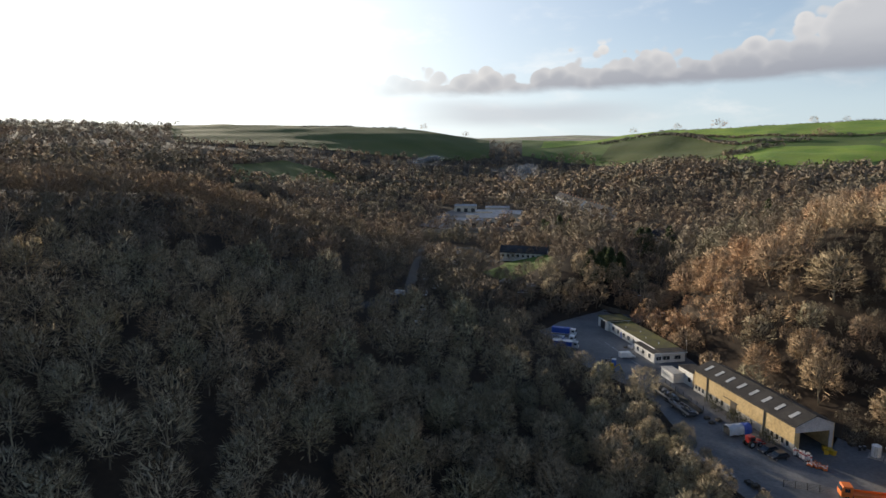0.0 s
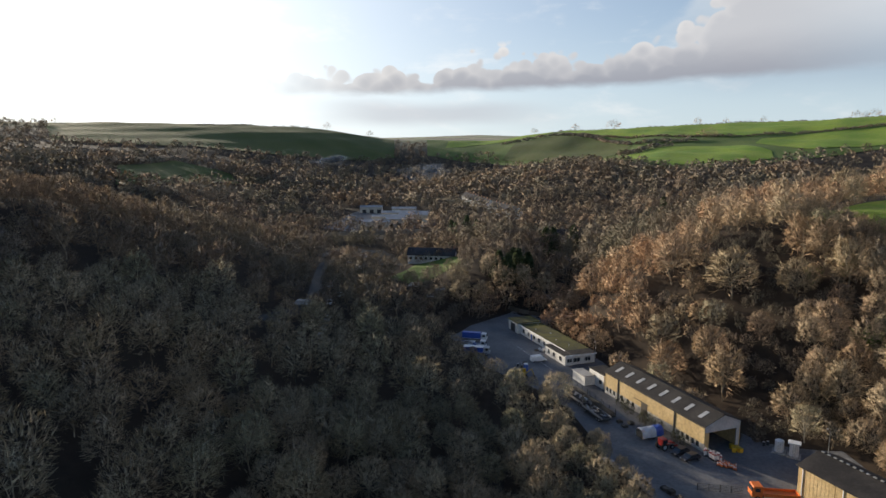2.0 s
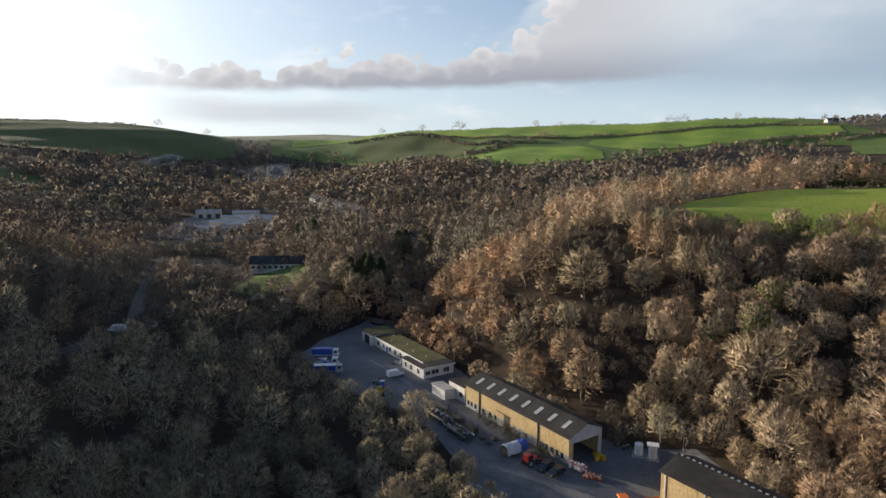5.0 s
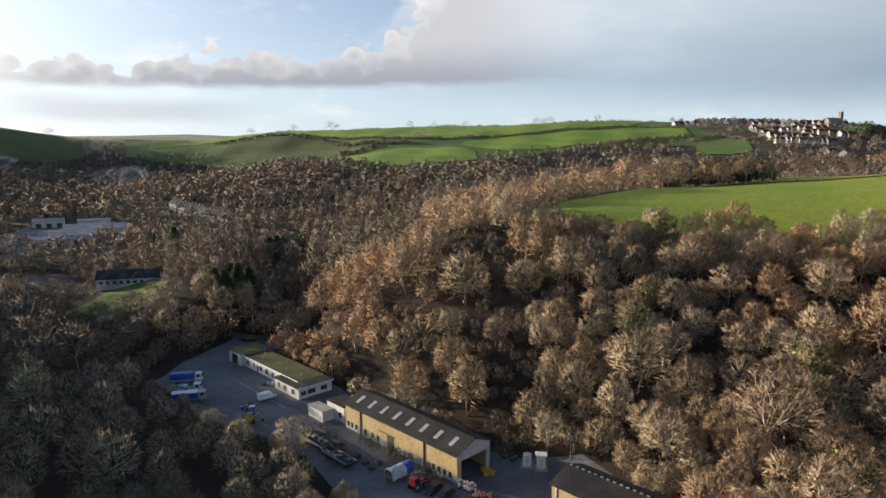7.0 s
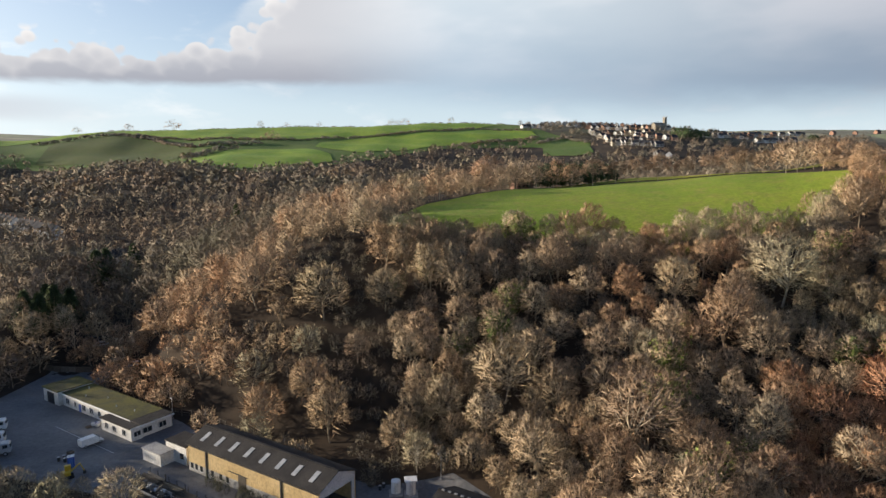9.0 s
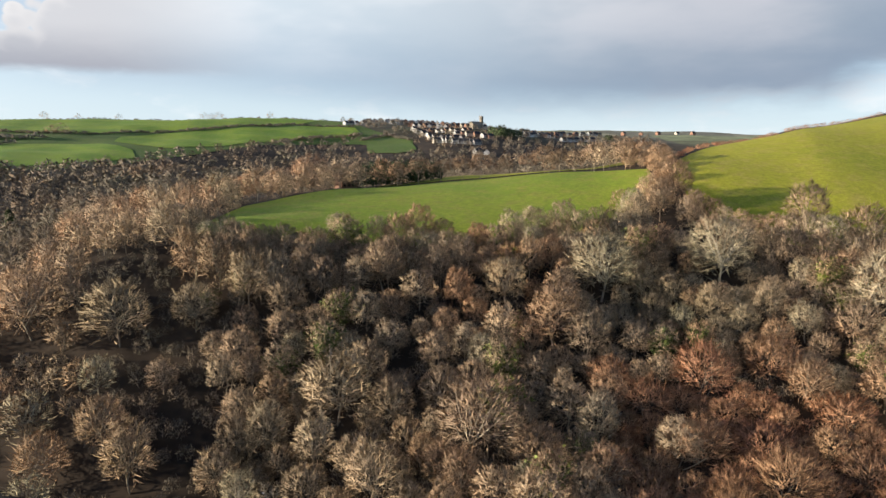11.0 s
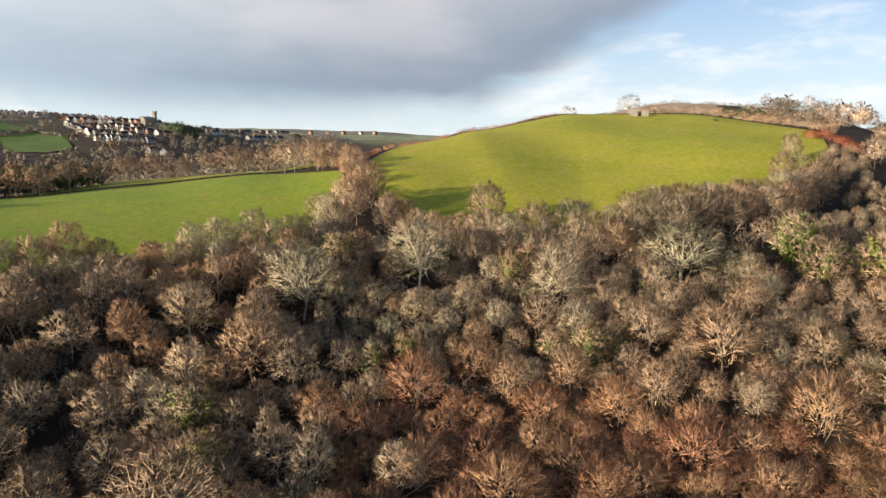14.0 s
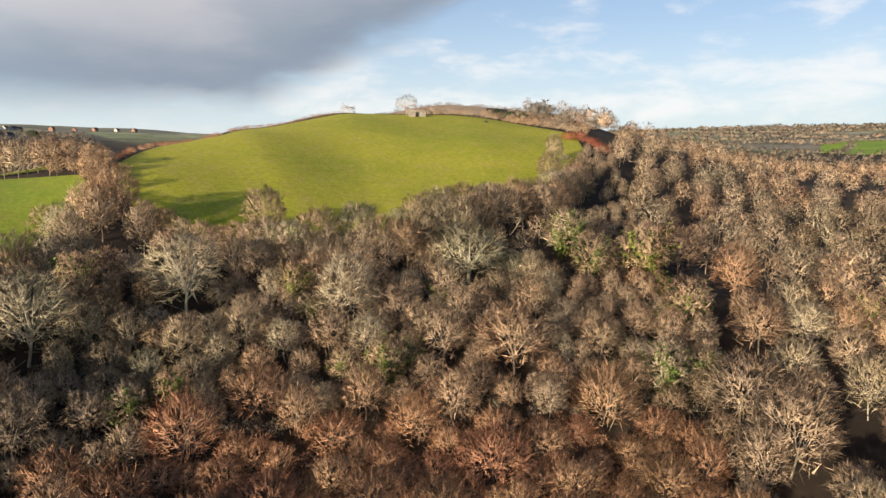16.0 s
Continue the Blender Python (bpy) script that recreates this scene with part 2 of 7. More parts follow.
TWIG_GREY = material("bare_twigs", twigs((0.0, (0.400, 0.295, 0.205)), (0.2, (0.520, 0.400, 0.275)), (0.4, (0.450, 0.305, 0.195)), (0.6, (0.570, 0.455, 0.320)), (0.8, (0.460, 0.295, 0.185)), (1.0, (0.420, 0.335, 0.240))), 0.9)
# raised and warmed so the colour holds the hazy veil over the valley floor
TWIG_HAZE = material("haze_lifted_twigs", twigs((0.0, (0.390, 0.325, 0.225)), (0.4, (0.500, 0.430, 0.300)), (0.7, (0.450, 0.360, 0.250)), (1.0, (0.390, 0.360, 0.235)), strength=0.7), 0.9)
# twig tones dimmed and greyed to hold valley shade and distance haze
TWIG_DIMMED = material("dimmed_brown_twigs", twigs((0.0, (0.20, 0.160, 0.125)), (0.3, (0.27, 0.22, 0.165)), (0.6, (0.21, 0.18, 0.13)), (0.85, (0.29, 0.24, 0.185)), (1.0, (0.19, 0.165, 0.125)), strength=0.3), 0.9)
TWIG_RUST = material("russet_twigs", twigs((0.0, (0.50, 0.265, 0.155)), (0.35, (0.58, 0.36, 0.215)), (0.7, (0.50, 0.245, 0.15)), (1.0, (0.55, 0.31, 0.19))), 0.9)
TWIG_OAK = material("oak_twigs", twigs((0.0, (0.27, 0.175, 0.115)), (0.5, (0.36, 0.235, 0.15)), (1.0, (0.30, 0.21, 0.15)), strength=0.45), 0.9)
BARK = material("grey_bark", twigs((0.0, (0.34, 0.28, 0.20)), (0.5, (0.48, 0.41, 0.31)), (1.0, (0.28, 0.22, 0.15))), 0.9)
PALE_BARK = material("pale_bark", twigs((0.0, (0.40, 0.36, 0.29)), (0.5, (0.48, 0.43, 0.35)), (1.0, (0.35, 0.30, 0.24))), 0.85)
TWIG_PALE = material("pale_twigs", twigs((0.0, (0.47, 0.40, 0.27)), (0.5, (0.55, 0.47, 0.33)), (1.0, (0.43, 0.36, 0.235))), 0.9)
IVY = material("ivy_leaves", twigs((0.0, (0.10, 0.15, 0.025)), (0.5, (0.17, 0.21, 0.04)), (1.0, (0.09, 0.13, 0.025))), 0.6)
NEEDLES = material("dark_evergreen", twigs((0.0, (0.05, 0.08, 0.03)), (1.0, (0.08, 0.115, 0.045))), 0.8)
WHITE_WALL = material("white_render", mottled((0.60, 0.585, 0.55), (0.72, 0.71, 0.68), 0.3), 0.85)
DARK_ROOF = material("dark_sheet_roof", mottled((0.020, 0.018, 0.018), (0.042, 0.037, 0.034), 0.25), 0.85)
MOSS_ROOF = material("mossy_felt_roof", mottled((0.13, 0.12, 0.03), (0.07, 0.068, 0.035), 0.16, 1.0), 0.95)
TAN_SHEET = material("buff_sheet_cladding", mottled((0.50, 0.36, 0.17), (0.58, 0.43, 0.22), 0.2), 0.7)

GLASS_DARK = material("dark_window_glass", lambda t: rgb(0.03, 0.035, 0.04), 0.12, 0.0, 0.6)
SKYLIGHT = material("grey_rooflight_sheet", mottled((0.34, 0.35, 0.36), (0.46, 0.46, 0.46), 0.9), 0.5)
GREY_METAL = material("galvanised_steel", mottled((0.38, 0.39, 0.40), (0.48, 0.48, 0.48), 0.8), 0.45, 0.6)
DARK_METAL = material("dark_painted_steel", mottled((0.03, 0.032, 0.035), (0.06, 0.06, 0.06), 0.8), 0.5)
TYRE = material("black_rubber", mottled((0.018, 0.018, 0.018), (0.03, 0.03, 0.03), 2.0), 0.85)
PALE_SHEET = material("pale_grey_sheet", mottled((0.40, 0.41, 0.43), (0.52, 0.52, 0.52), 0.4), 0.7)
GREY_SHEET = material("grey_sheet_roof", mottled((0.22, 0.24, 0.27), (0.30, 0.32, 0.35), 0.2), 0.6)
TIMBER = material("weathered_timber", twigs((0.0, (0.07, 0.06, 0.05)), (0.5, (0.15, 0.125, 0.10)), (1.0, (0.26, 0.235, 0.20))), 0.9)
SLATE = material("slate_roof", mottled((0.05, 0.05, 0.056), (0.09, 0.088, 0.092), 0.2), 0.92, 0.0, 0.08)
STONE = material("grey_rubble_stone", mottled((0.22, 0.19, 0.15), (0.34, 0.30, 0.24), 0.5), 0.95)
BROWN_EARTH = material("bare_brown_earth", mottled((0.34, 0.25, 0.165), (0.42, 0.31, 0.21), 0.05), 1.0)
TARP_GREY = material("grey_tarpaulin", mottled((0.52, 0.54, 0.56), (0.66, 0.67, 0.68), 0.5), 0.55)
CONCRETE = material("pale_concrete", mottled((0.34, 0.33, 0.31), (0.45, 0.43, 0.40), 0.3), 0.9)
RED_SHRUB = material("red_stemmed_scrub", twigs((0.0, (0.34, 0.10, 0.06)), (1.0, (0.42, 0.16, 0.09))), 0.9)
BRAMBLE = material("dark_bramble", twigs((0.0, (0.05, 0.055, 0.03)), (1.0, (0.09, 0.085, 0.045))), 0.9)
BRACKEN = material("brown_bracken", twigs((0.0, (0.20, 0.12, 0.065)), (1.0, (0.30, 0.20, 0.11))), 0.95)


def paint(name, r, g, b, rough=0.4):
    return material(name, mottled((r, g, b), (r * 0.75, g * 0.75, b * 0.75), 0.9, 1.0, 0.5, 0.85, 0.05), rough, 0.0, 0.5)


BLUE, RED, YELLOW, ORANGE, WHITE_PAINT, BLACK_PAINT, SILVER = paint("blue_paint", 0.04, 0.10, 0.42), paint("red_paint", 0.45, 0.035, 0.025), paint("yellow_paint", 0.62, 0.40, 0.03), paint("orange_paint", 0.75, 0.18, 0.03), paint("white_paint", 0.78, 0.78, 0.77), paint("black_paint", 0.025, 0.025, 0.03), paint("silver_paint", 0.42, 0.43, 0.45)

# ---- the lie of the land: heights over the yard along bearings from the valley's middle ----
BEARINGS = np.array([-180, -110, -85, -68, -55, -45, -36, -28, -20, -12, -4, 5, 14, 24, 33, 42, 50, 58, 67, 76, 85, 95, 110, 180], float)
PROFILE = []


def ring(distance, *heights):
    PROFILE.append((distance, heights))


ring(1, 2, 2, 2, 1, 1, 0, 0, 0, 0, 0, 0, 0, 0, 0, 0, 0, 0, 0, 0, 0, 0, 0, 1, 2)
ring(40, 3, 6, 6, 5, 3, 1, 0, 0, 0, 0, 0, 0, 0, 0, 0, 0, 0, 0, 0, 0, 0, 1, 3, 3)
ring(90, 8, 18, 17, 14, 9, 4, 1, 0, 0, 0, 0, 0, 1, 2, 3, 3, 3, 3, 3, 3, 3, 4, 8, 8)
ring(130, 14, 28, 26, 21, 14, 7, 2, 0, 0, 0, 0, 2, 6, 9, 10, 10, 10, 9, 9, 9, 9, 9, 12, 14)
ring(170, 20, 36, 35, 28, 19, 10, 3, 0, 0, 9, 20, 27, 31, 31, 29, 28, 27, 26, 25, 22, 18, 15, 16, 20)
ring(210, 28, 44, 42, 36, 24, 12, 3, 3, 3, 26, 40, 46, 45, 45, 44, 42, 41, 40, 38, 34, 26, 19, 20, 28)
ring(270, 36, 54, 50, 46, 27, 14, 6, 14, 4, 24, 40, 47, 50, 52, 55, 61, 59, 54, 52, 46, 28, 18, 22, 36)
ring(350, 45, 52, 46, 38, 18, 10, 8, 15, 9, 22, 31, 41, 47, 53, 57, 66, 74, 74, 72, 66, 44, 26, 28, 45)
ring(480, 55, 56, 46, 32, 20, 14, 14, 14, 18, 26, 32, 36, 38, 40, 42, 55, 80, 93, 93, 86, 66, 42, 38, 55)
ring(560, 61, 62, 54, 42, 30, 21, 16, 21, 31, 34, 37, 38, 39, 42, 44, 54, 74, 89, 103, 97, 66, 44, 41, 61)
ring(700, 70, 70, 66, 56, 45, 30, 20, 30, 50, 46, 44, 40, 40, 46, 46, 52, 64, 80, 84, 76, 62, 45, 45, 70)
ring(1000, 90, 92, 90, 87, 80, 60, 38, 32, 55, 76, 80, 80, 74, 82, 68, 60, 70, 78, 78, 70, 60, 52, 55, 90)
ring(1500, 110, 124, 124, 127, 132, 128, 104, 98, 120, 128, 132, 141, 138, 130, 110, 105, 100, 95, 95, 90, 80, 75, 80, 110)
ring(2300, 130, 135, 135, 135, 132, 128, 120, 106, 110, 125, 130, 135, 130, 128, 146, 140, 125, 120, 120, 115, 115, 120, 125, 130)
ring(4800, 150, 150, 150, 150, 150, 160, 200, 222, 200, 150, 150, 150, 150, 150, 160, 160, 150, 150, 150, 180, 225, 235, 230, 150)
RINGS = np.log([p[0] for p in PROFILE])
TABLE = np.array([p[1] for p in PROFILE], float)
YARD = np.array([(-94, 184), (-72, 165), (-40, 138), (-12, 112), (16, 94)], float)


def slopes(values, places):
    """Flat-ended slopes that never overshoot, along axis 0."""
    gap = np.diff(places).reshape(-1, *([1] * (values.ndim - 1)))
    rise = np.diff(values, axis=0) / gap
    out = np.zeros_like(values)
    a, b = rise[:-1], rise[1:]
    both = (a * b > 0)
    out[1:-1] = np.where(both, 2 * a * b / np.where(both, a + b, 1), 0)
    out[0], out[-1] = rise[0], rise[-1]
    return out


DOWN = slopes(TABLE, RINGS)


def bend(u):
    return u * u * (3 - 2 * u)


def segment_distance(x, y, line):
    """The distance of points from a chain of segments."""
    best = np.full(np.shape(x), 1e9)
    for (ax, ay), (bx, by) in zip(line[:-1], line[1:]):
        dx, dy = bx - ax, by - ay
        k = np.clip(((x - ax) * dx + (y - ay) * dy) / (dx * dx + dy * dy), 0, 1)
        best = np.minimum(best, np.hypot(x - ax - k * dx, y - ay - k * dy))
    return best


def land(x, y):
    """The height of the ground."""
    x, y = np.asarray(x, float), np.asarray(y, float)
    far, az = np.log(np.maximum(np.hypot(x, y), 1.0)), np.degrees(np.arctan2(x, y))
    far = np.minimum(far, RINGS[-1] - 1e-6)
    i = np.clip(np.searchsorted(RINGS, far, side="right") - 1, 0, len(RINGS) - 2)
    j = np.clip(np.searchsorted(BEARINGS, az, side="right") - 1, 0, len(BEARINGS) - 2)
    h = RINGS[i + 1] - RINGS[i]
    u = (far - RINGS[i]) / h
    v = bend(np.clip((az - BEARINGS[j]) / (BEARINGS[j + 1] - BEARINGS[j]), 0, 1)) * 0.6 + 0.4 * np.clip((az - BEARINGS[j]) / (BEARINGS[j + 1] - BEARINGS[j]), 0, 1)

    def along(k):
        p0, p1, m0, m1 = TABLE[i, k], TABLE[i + 1, k], DOWN[i, k], DOWN[i + 1, k]
        return (p0 * (1 + 2 * u) * (1 - u) ** 2 + h * m0 * u * (1 - u) ** 2 + p1 * u * u * (3 - 2 * u) + h * m1 * u * u * (u - 1))

    z = along(j) * (1 - v) + along(j + 1) * v
    d = np.exp(far)
    wave = np.sin(x / 61 + 1.3) * np.sin(y / 47) + 0.6 * np.sin(x / 23 + y / 31) * np.sin(y / 27 - x / 39 + 2)
    z = z + wave * np.clip(d / 260, 0, 2.2) * 0.8
    flat = bend(np.clip((segment_distance(x, y, YARD) - 17) / 13, 0, 1))
    return z * flat
# ---- building helpers ----
def mesh_of(name, verts, faces, mat, smooth=False):
    """A mesh from arrays of corners and of faces that all have as many corners."""
    verts, faces = np.asarray(verts, np.float32), np.asarray(faces, np.int32)
    me = bpy.data.meshes.new(name)
    n, k = faces.shape
    me.vertices.add(len(verts))
    me.vertices.foreach_set("co", verts.ravel())
    me.loops.add(n * k)
    me.loops.foreach_set("vertex_index", faces.ravel())
    me.polygons.add(n)
    me.polygons.foreach_set("loop_start", np.arange(0, n * k, k, dtype=np.int32))
    me.materials.append(mat)
    me.update(calc_edges=True)
    me.polygons.foreach_set("use_smooth", np.full(n, smooth))
    return me


def part(name, bm, mat, parent, label=""):
    """Links a bmesh as one mesh object under a thing or under a part."""
    me = bpy.data.meshes.new(name)
    bm.to_mesh(me)
    bm.free()
    me.materials.append(mat)
    ob = new(name, me)
    ob.parent = parent
    if label:
        tagged(ob, label)
    return ob


def thing(name, m, label, category, group=""):
    ob = new(name)
    ob.empty_display_size = 0.5
    ob.matrix_basis = m
    return tagged(ob, label, category, group)


def box(bm, x0, x1, y0, y1, z0, z1):
    """A box between the given sides, added to a bmesh."""
    v = [bm.verts.new((x, y, z)) for z in (z0, z1) for x, y in ((x0, y0), (x1, y0), (x1, y1), (x0, y1))]
    for f in ((3, 2, 1, 0), (4, 5, 6, 7), (0, 1, 5, 4), (1, 2, 6, 5), (2, 3, 7, 6), (3, 0, 4, 7)):
        bm.faces.new([v[i] for i in f])
    return bm


def solid(*boxes, bevel=0.0):
    bm = bmesh.new()
    for b in boxes:
        box(bm, *b)
    if bevel:
        bmesh.ops.bevel(bm, geom=bm.edges[:], offset=bevel, segments=1, affect="EDGES")
    return bm


def prism(profile, length, axis="x"):
    """A closed outline of (across, up) drawn along an axis by a length."""
    bm = bmesh.new()
    ends = []
    for s in (0, length):
        ends.append([bm.verts.new((s, a, u) if axis == "x" else (a, s, u)) for a, u in profile])
    n = len(profile)
    for i in range(n):
        bm.faces.new((ends[0][i], ends[0][(i + 1) % n], ends[1][(i + 1) % n], ends[1][i]))
    bm.faces.new(ends[0][::-1])
    bm.faces.new(ends[1])
    bmesh.ops.recalc_face_normals(bm, faces=bm.faces)
    return bm


def tube(bm, a, b, r0, r1=None, sides=6):
    """A tapered rod between two points."""
    a, b = Vector(a), Vector(b)
    r1 = r0 if r1 is None else r1
    way = (b - a).normalized()
    u = way.orthogonal().normalized()
    w = way.cross(u)
    rings = [[bm.verts.new(p + r * (math.cos(k * math.tau / sides) * u + math.sin(k * math.tau / sides) * w)) for k in range(sides)] for p, r in ((a, r0), (b, r1))]
    for k in range(sides):
        bm.faces.new((rings[0][k], rings[0][(k + 1) % sides], rings[1][(k + 1) % sides], rings[1][k]))
    bm.faces.new(rings[0][::-1])
    bm.faces.new(rings[1])
    return bm


# ---- ground ----
def grid_faces(rows, columns, closed=False):
    r, c = np.meshgrid(np.arange(rows - 1), np.arange(columns if closed else columns - 1), indexing="ij")
    a, b = r * columns + c, r * columns + (c + 1) % columns
    return np.stack([a, b, b + columns, a + columns], -1).reshape(-1, 4)


def build_ground():
    bearings = np.radians(np.concatenate([np.arange(-90, 115, 0.6), np.arange(115, 270, 3.0)]))
    reach = np.concatenate([np.linspace(1, 60, 14), np.geomspace(63, 700, 96), np.geomspace(715, 4780, 70)])
    d, b = np.meshgrid(reach, bearings, indexing="ij")
    x, y = d * np.sin(b), d * np.cos(b)
    z = land(x, y)
    faces = grid_faces(len(reach), len(bearings), True)[:, ::-1]
    ob = new("ground", mesh_of("ground", np.stack([x, y, z], -1).reshape(-1, 3), faces, LITTER, True))
    return tagged(ob, "brown leaf-littered valley floor and hillsides", "ground", kind="structure")


build_ground()


def drape(name, near, far, mat, label, category, lift, across=90, along=60):
    """A sheet over the land between two chains of (x, y) points, from the near chain to the far one."""
    def chain(points, n):
        p = np.array(points, float)
        t = np.r_[0, np.cumsum(np.hypot(*np.diff(p, axis=0).T))]
        s = np.linspace(0, t[-1], n)
        q = np.stack([np.interp(s, t, p[:, k]) for k in (0, 1)], -1)
        for _ in range(6):
            q[1:-1] = (q[:-2] + 2 * q[1:-1] + q[2:]) / 4
        return q
    a, b = chain(near, across), chain(far, across)
    k = np.linspace(0, 1, along)[:, None, None]
    xy = a * (1 - k) + b * k
    z = land(xy[..., 0], xy[..., 1]) + lift
    ob = new(name, mesh_of(name, np.concatenate([xy, z[..., None]], -1).reshape(-1, 3), grid_faces(along, across), mat, True))
    return tagged(ob, label, category, kind="structure")


def polar(*pairs):
    return [(d * math.sin(radians(a)), d * math.cos(radians(a))) for a, d in pairs]


FIELDS = []


def field(name, near, far, mat, label, lift, across=90, along=60):
    FIELDS.append(near + far[::-1])
    return drape(name, near, far, mat, label, "field", lift, across, along)


CROP_NEAR, CROP_FAR = polar((0.8, 203), (5, 195), (12, 191), (20, 189), (28, 193), (34, 205), (38.5, 242)), polar((1.0, 208), (5, 250), (12, 284), (20, 296), (27, 298), (33, 292), (38, 268))
DOME_NEAR, DOME_FAR = polar((39.6, 252), (41.2, 224), (45, 208), (53, 204), (59, 212), (65, 252), (71, 276), (76.4, 345)), polar((40.0, 276), (43.5, 330), (48, 392), (54, 436), (60, 456), (66, 458), (71, 445), (76.2, 396))
# this sheet and the dull far fields carry their shade in the green
drape("rough_grass", polar((-33, 1190), (-27, 1150), (-20, 930), (-16, 815), (-11, 725), (-8, 745), (-3, 825), (4, 935), (8, 1015), (14.8, 1060), (19.5, 900)), polar((-33, 1430), (-27, 1500), (-21.5, 1505), (-16, 1470), (-13, 1440), (-8, 1425), (-3, 1420), (4, 1425), (8, 1425), (12, 1420), (19.4, 1080)), SHADE_GRASS, "grass between the hedged pastures in a shade-darkened green", "grass", 0.5)
field("field_1", CROP_NEAR, CROP_FAR, CROP, "level field of short bright green crop", 0.25)
field("field_2", DOME_NEAR, DOME_FAR, PASTURE, "domed yellow-green pasture on the hilltop", 0.25, 110, 80)
field("field_3", polar((16, 309), (22, 312), (28, 313), (33, 308), (37.5, 296)), polar((16, 340), (22, 350), (28, 352), (33, 345), (37.5, 325)), PASTURE, "strip of sunlit pasture behind a row of oaks", 0.3, 60, 20)
field("field_4", polar((-20.3, 1350), (-15, 1200), (-9.7, 1125), (-5.6, 1112), (3.7, 1192), (9.1, 1264)), polar((-21, 1480), (-18, 1475), (-13, 1420), (-3, 1400), (3.7, 1420), (12, 1400)), FAR_GRASS, "long green pasture along the far crest", 1.2)
field("field_5", polar((-31.3, 1300), (-27, 1370), (-21.4, 1420)), polar((-31, 1400), (-26, 1480), (-21.6, 1500)), FAR_GRASS, "sunlit pasture on a far spur", 1.2)
field("field_6", polar((-26.1, 1150), (-23.1, 1085), (-19.5, 957), (-16.6, 945)), polar((-24.8, 1330), (-21.2, 1330), (-18, 1237), (-14.7, 1077)), DEEP_SHADE_GRASS, "dark green pasture in the hill's shade", 1.2)
field("field_7", polar((-15.7, 837), (-13.7, 781), (-11.0, 765), (-8.2, 781), (-3.3, 845)), polar((-14.9, 937), (-11.7, 1017), (-8.7, 1013), (-5.6, 993), (-3.5, 913)), FAR_GRASS, "bright green pasture on the far slope", 1.0)
field("field_8", polar((-4.8, 1009), (-0.9, 917), (3.7, 965), (7.7, 1045), (14.9, 1148)), polar((-4.3, 1069), (-0.4, 1136), (5, 1175), (10.6, 1248), (14.4, 1230)), FAR_GRASS, "broad green pasture on the far slope", 1.2)
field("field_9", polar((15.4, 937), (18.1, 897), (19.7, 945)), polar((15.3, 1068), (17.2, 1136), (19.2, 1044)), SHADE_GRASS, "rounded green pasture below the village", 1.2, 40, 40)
field("field_10", polar((-60.3, 587), (-55.7, 626), (-50.3, 648)), polar((-59.8, 735), (-55.3, 790), (-50.8, 717)), DEEP_SHADE_GRASS, "dull green pasture on the shaded hillside", 1.0)
field("field_11", polar((-64, 960), (-56, 980), (-49.1, 985), (-42, 1035), (-36, 1150)), polar((-64, 1320), (-56, 1390), (-48.9, 1440), (-42, 1440), (-36, 1400)), DEEP_SHADE_GRASS, "grey-green pasture on the hazy crest", 1.2)
field("field_12", polar((98.3, 1219), (100.2, 1162), (104, 1152)), polar((98.8, 1551), (100.8, 1734), (105, 1716)), FAR_GRASS, "pale green pasture in the far valley", 1.5)

# ---- trees ----
def limb(rng, a, b, r0, r1, bits, sag, verts, faces):
    """A bent, tapered, three-sided limb from a to b, added to lists of arrays."""
    a, b = np.asarray(a, float), np.asarray(b, float)
    t = np.linspace(0, 1, bits + 1)[:, None]
    mid = (a + b) / 2 + sag + rng.normal(0, 0.06, 3) * np.linalg.norm(b - a)
    p = a * (1 - t) ** 2 + 2 * mid * t * (1 - t) + b * t ** 2
    way = np.gradient(p, axis=0)
    way /= np.linalg.norm(way, axis=1, keepdims=True) + 1e-9
    u = np.cross(way, [0.31, 0.95, 0.05])
    u /= np.linalg.norm(u, axis=1, keepdims=True) + 1e-9
    w = np.cross(way, u)
    r = r0 + (r1 - r0) * t
    rings = [p + r * (math.cos(k * 2.0944) * u + math.sin(k * 2.0944) * w) for k in range(3)]
    base = sum(len(v) for v in verts)
    verts.append(np.stack(rings, 1).reshape(-1, 3))
    for i in range(bits):
        for k in range(3):
            q = [base + 3 * i + k, base + 3 * i + (k + 1) % 3, base + 3 * i + 3 + (k + 1) % 3, base + 3 * i + 3 + k]
            faces.append((q[0], q[1], q[2]))
            faces.append((q[0], q[2], q[3]))
    return p


def sprays(rng, at, out, count, length, width, wander):
    """Thin tapered twigs round the given points, pointing along out with some wander."""
    n = len(at) * count
    base = np.repeat(at, count, 0) + rng.normal(0, 0.38, (n, 3)) * length
    way = np.repeat(out, count, 0) + rng.normal(0, wander, (n, 3))
    way /= np.linalg.norm(way, axis=1, keepdims=True) + 1e-9
    side = np.cross(way, rng.normal(0, 1, (n, 3)))
    side /= np.linalg.norm(side, axis=1, keepdims=True) + 1e-9
    long = length * rng.uniform(0.55, 1.35, (n, 1))
    wide = width * rng.uniform(0.6, 1.4, (n, 1))
    v = np.stack([base - side * wide, base + side * wide, base + way * long], 1).reshape(-1, 3)
    return v, np.arange(3 * n).reshape(-1, 3)


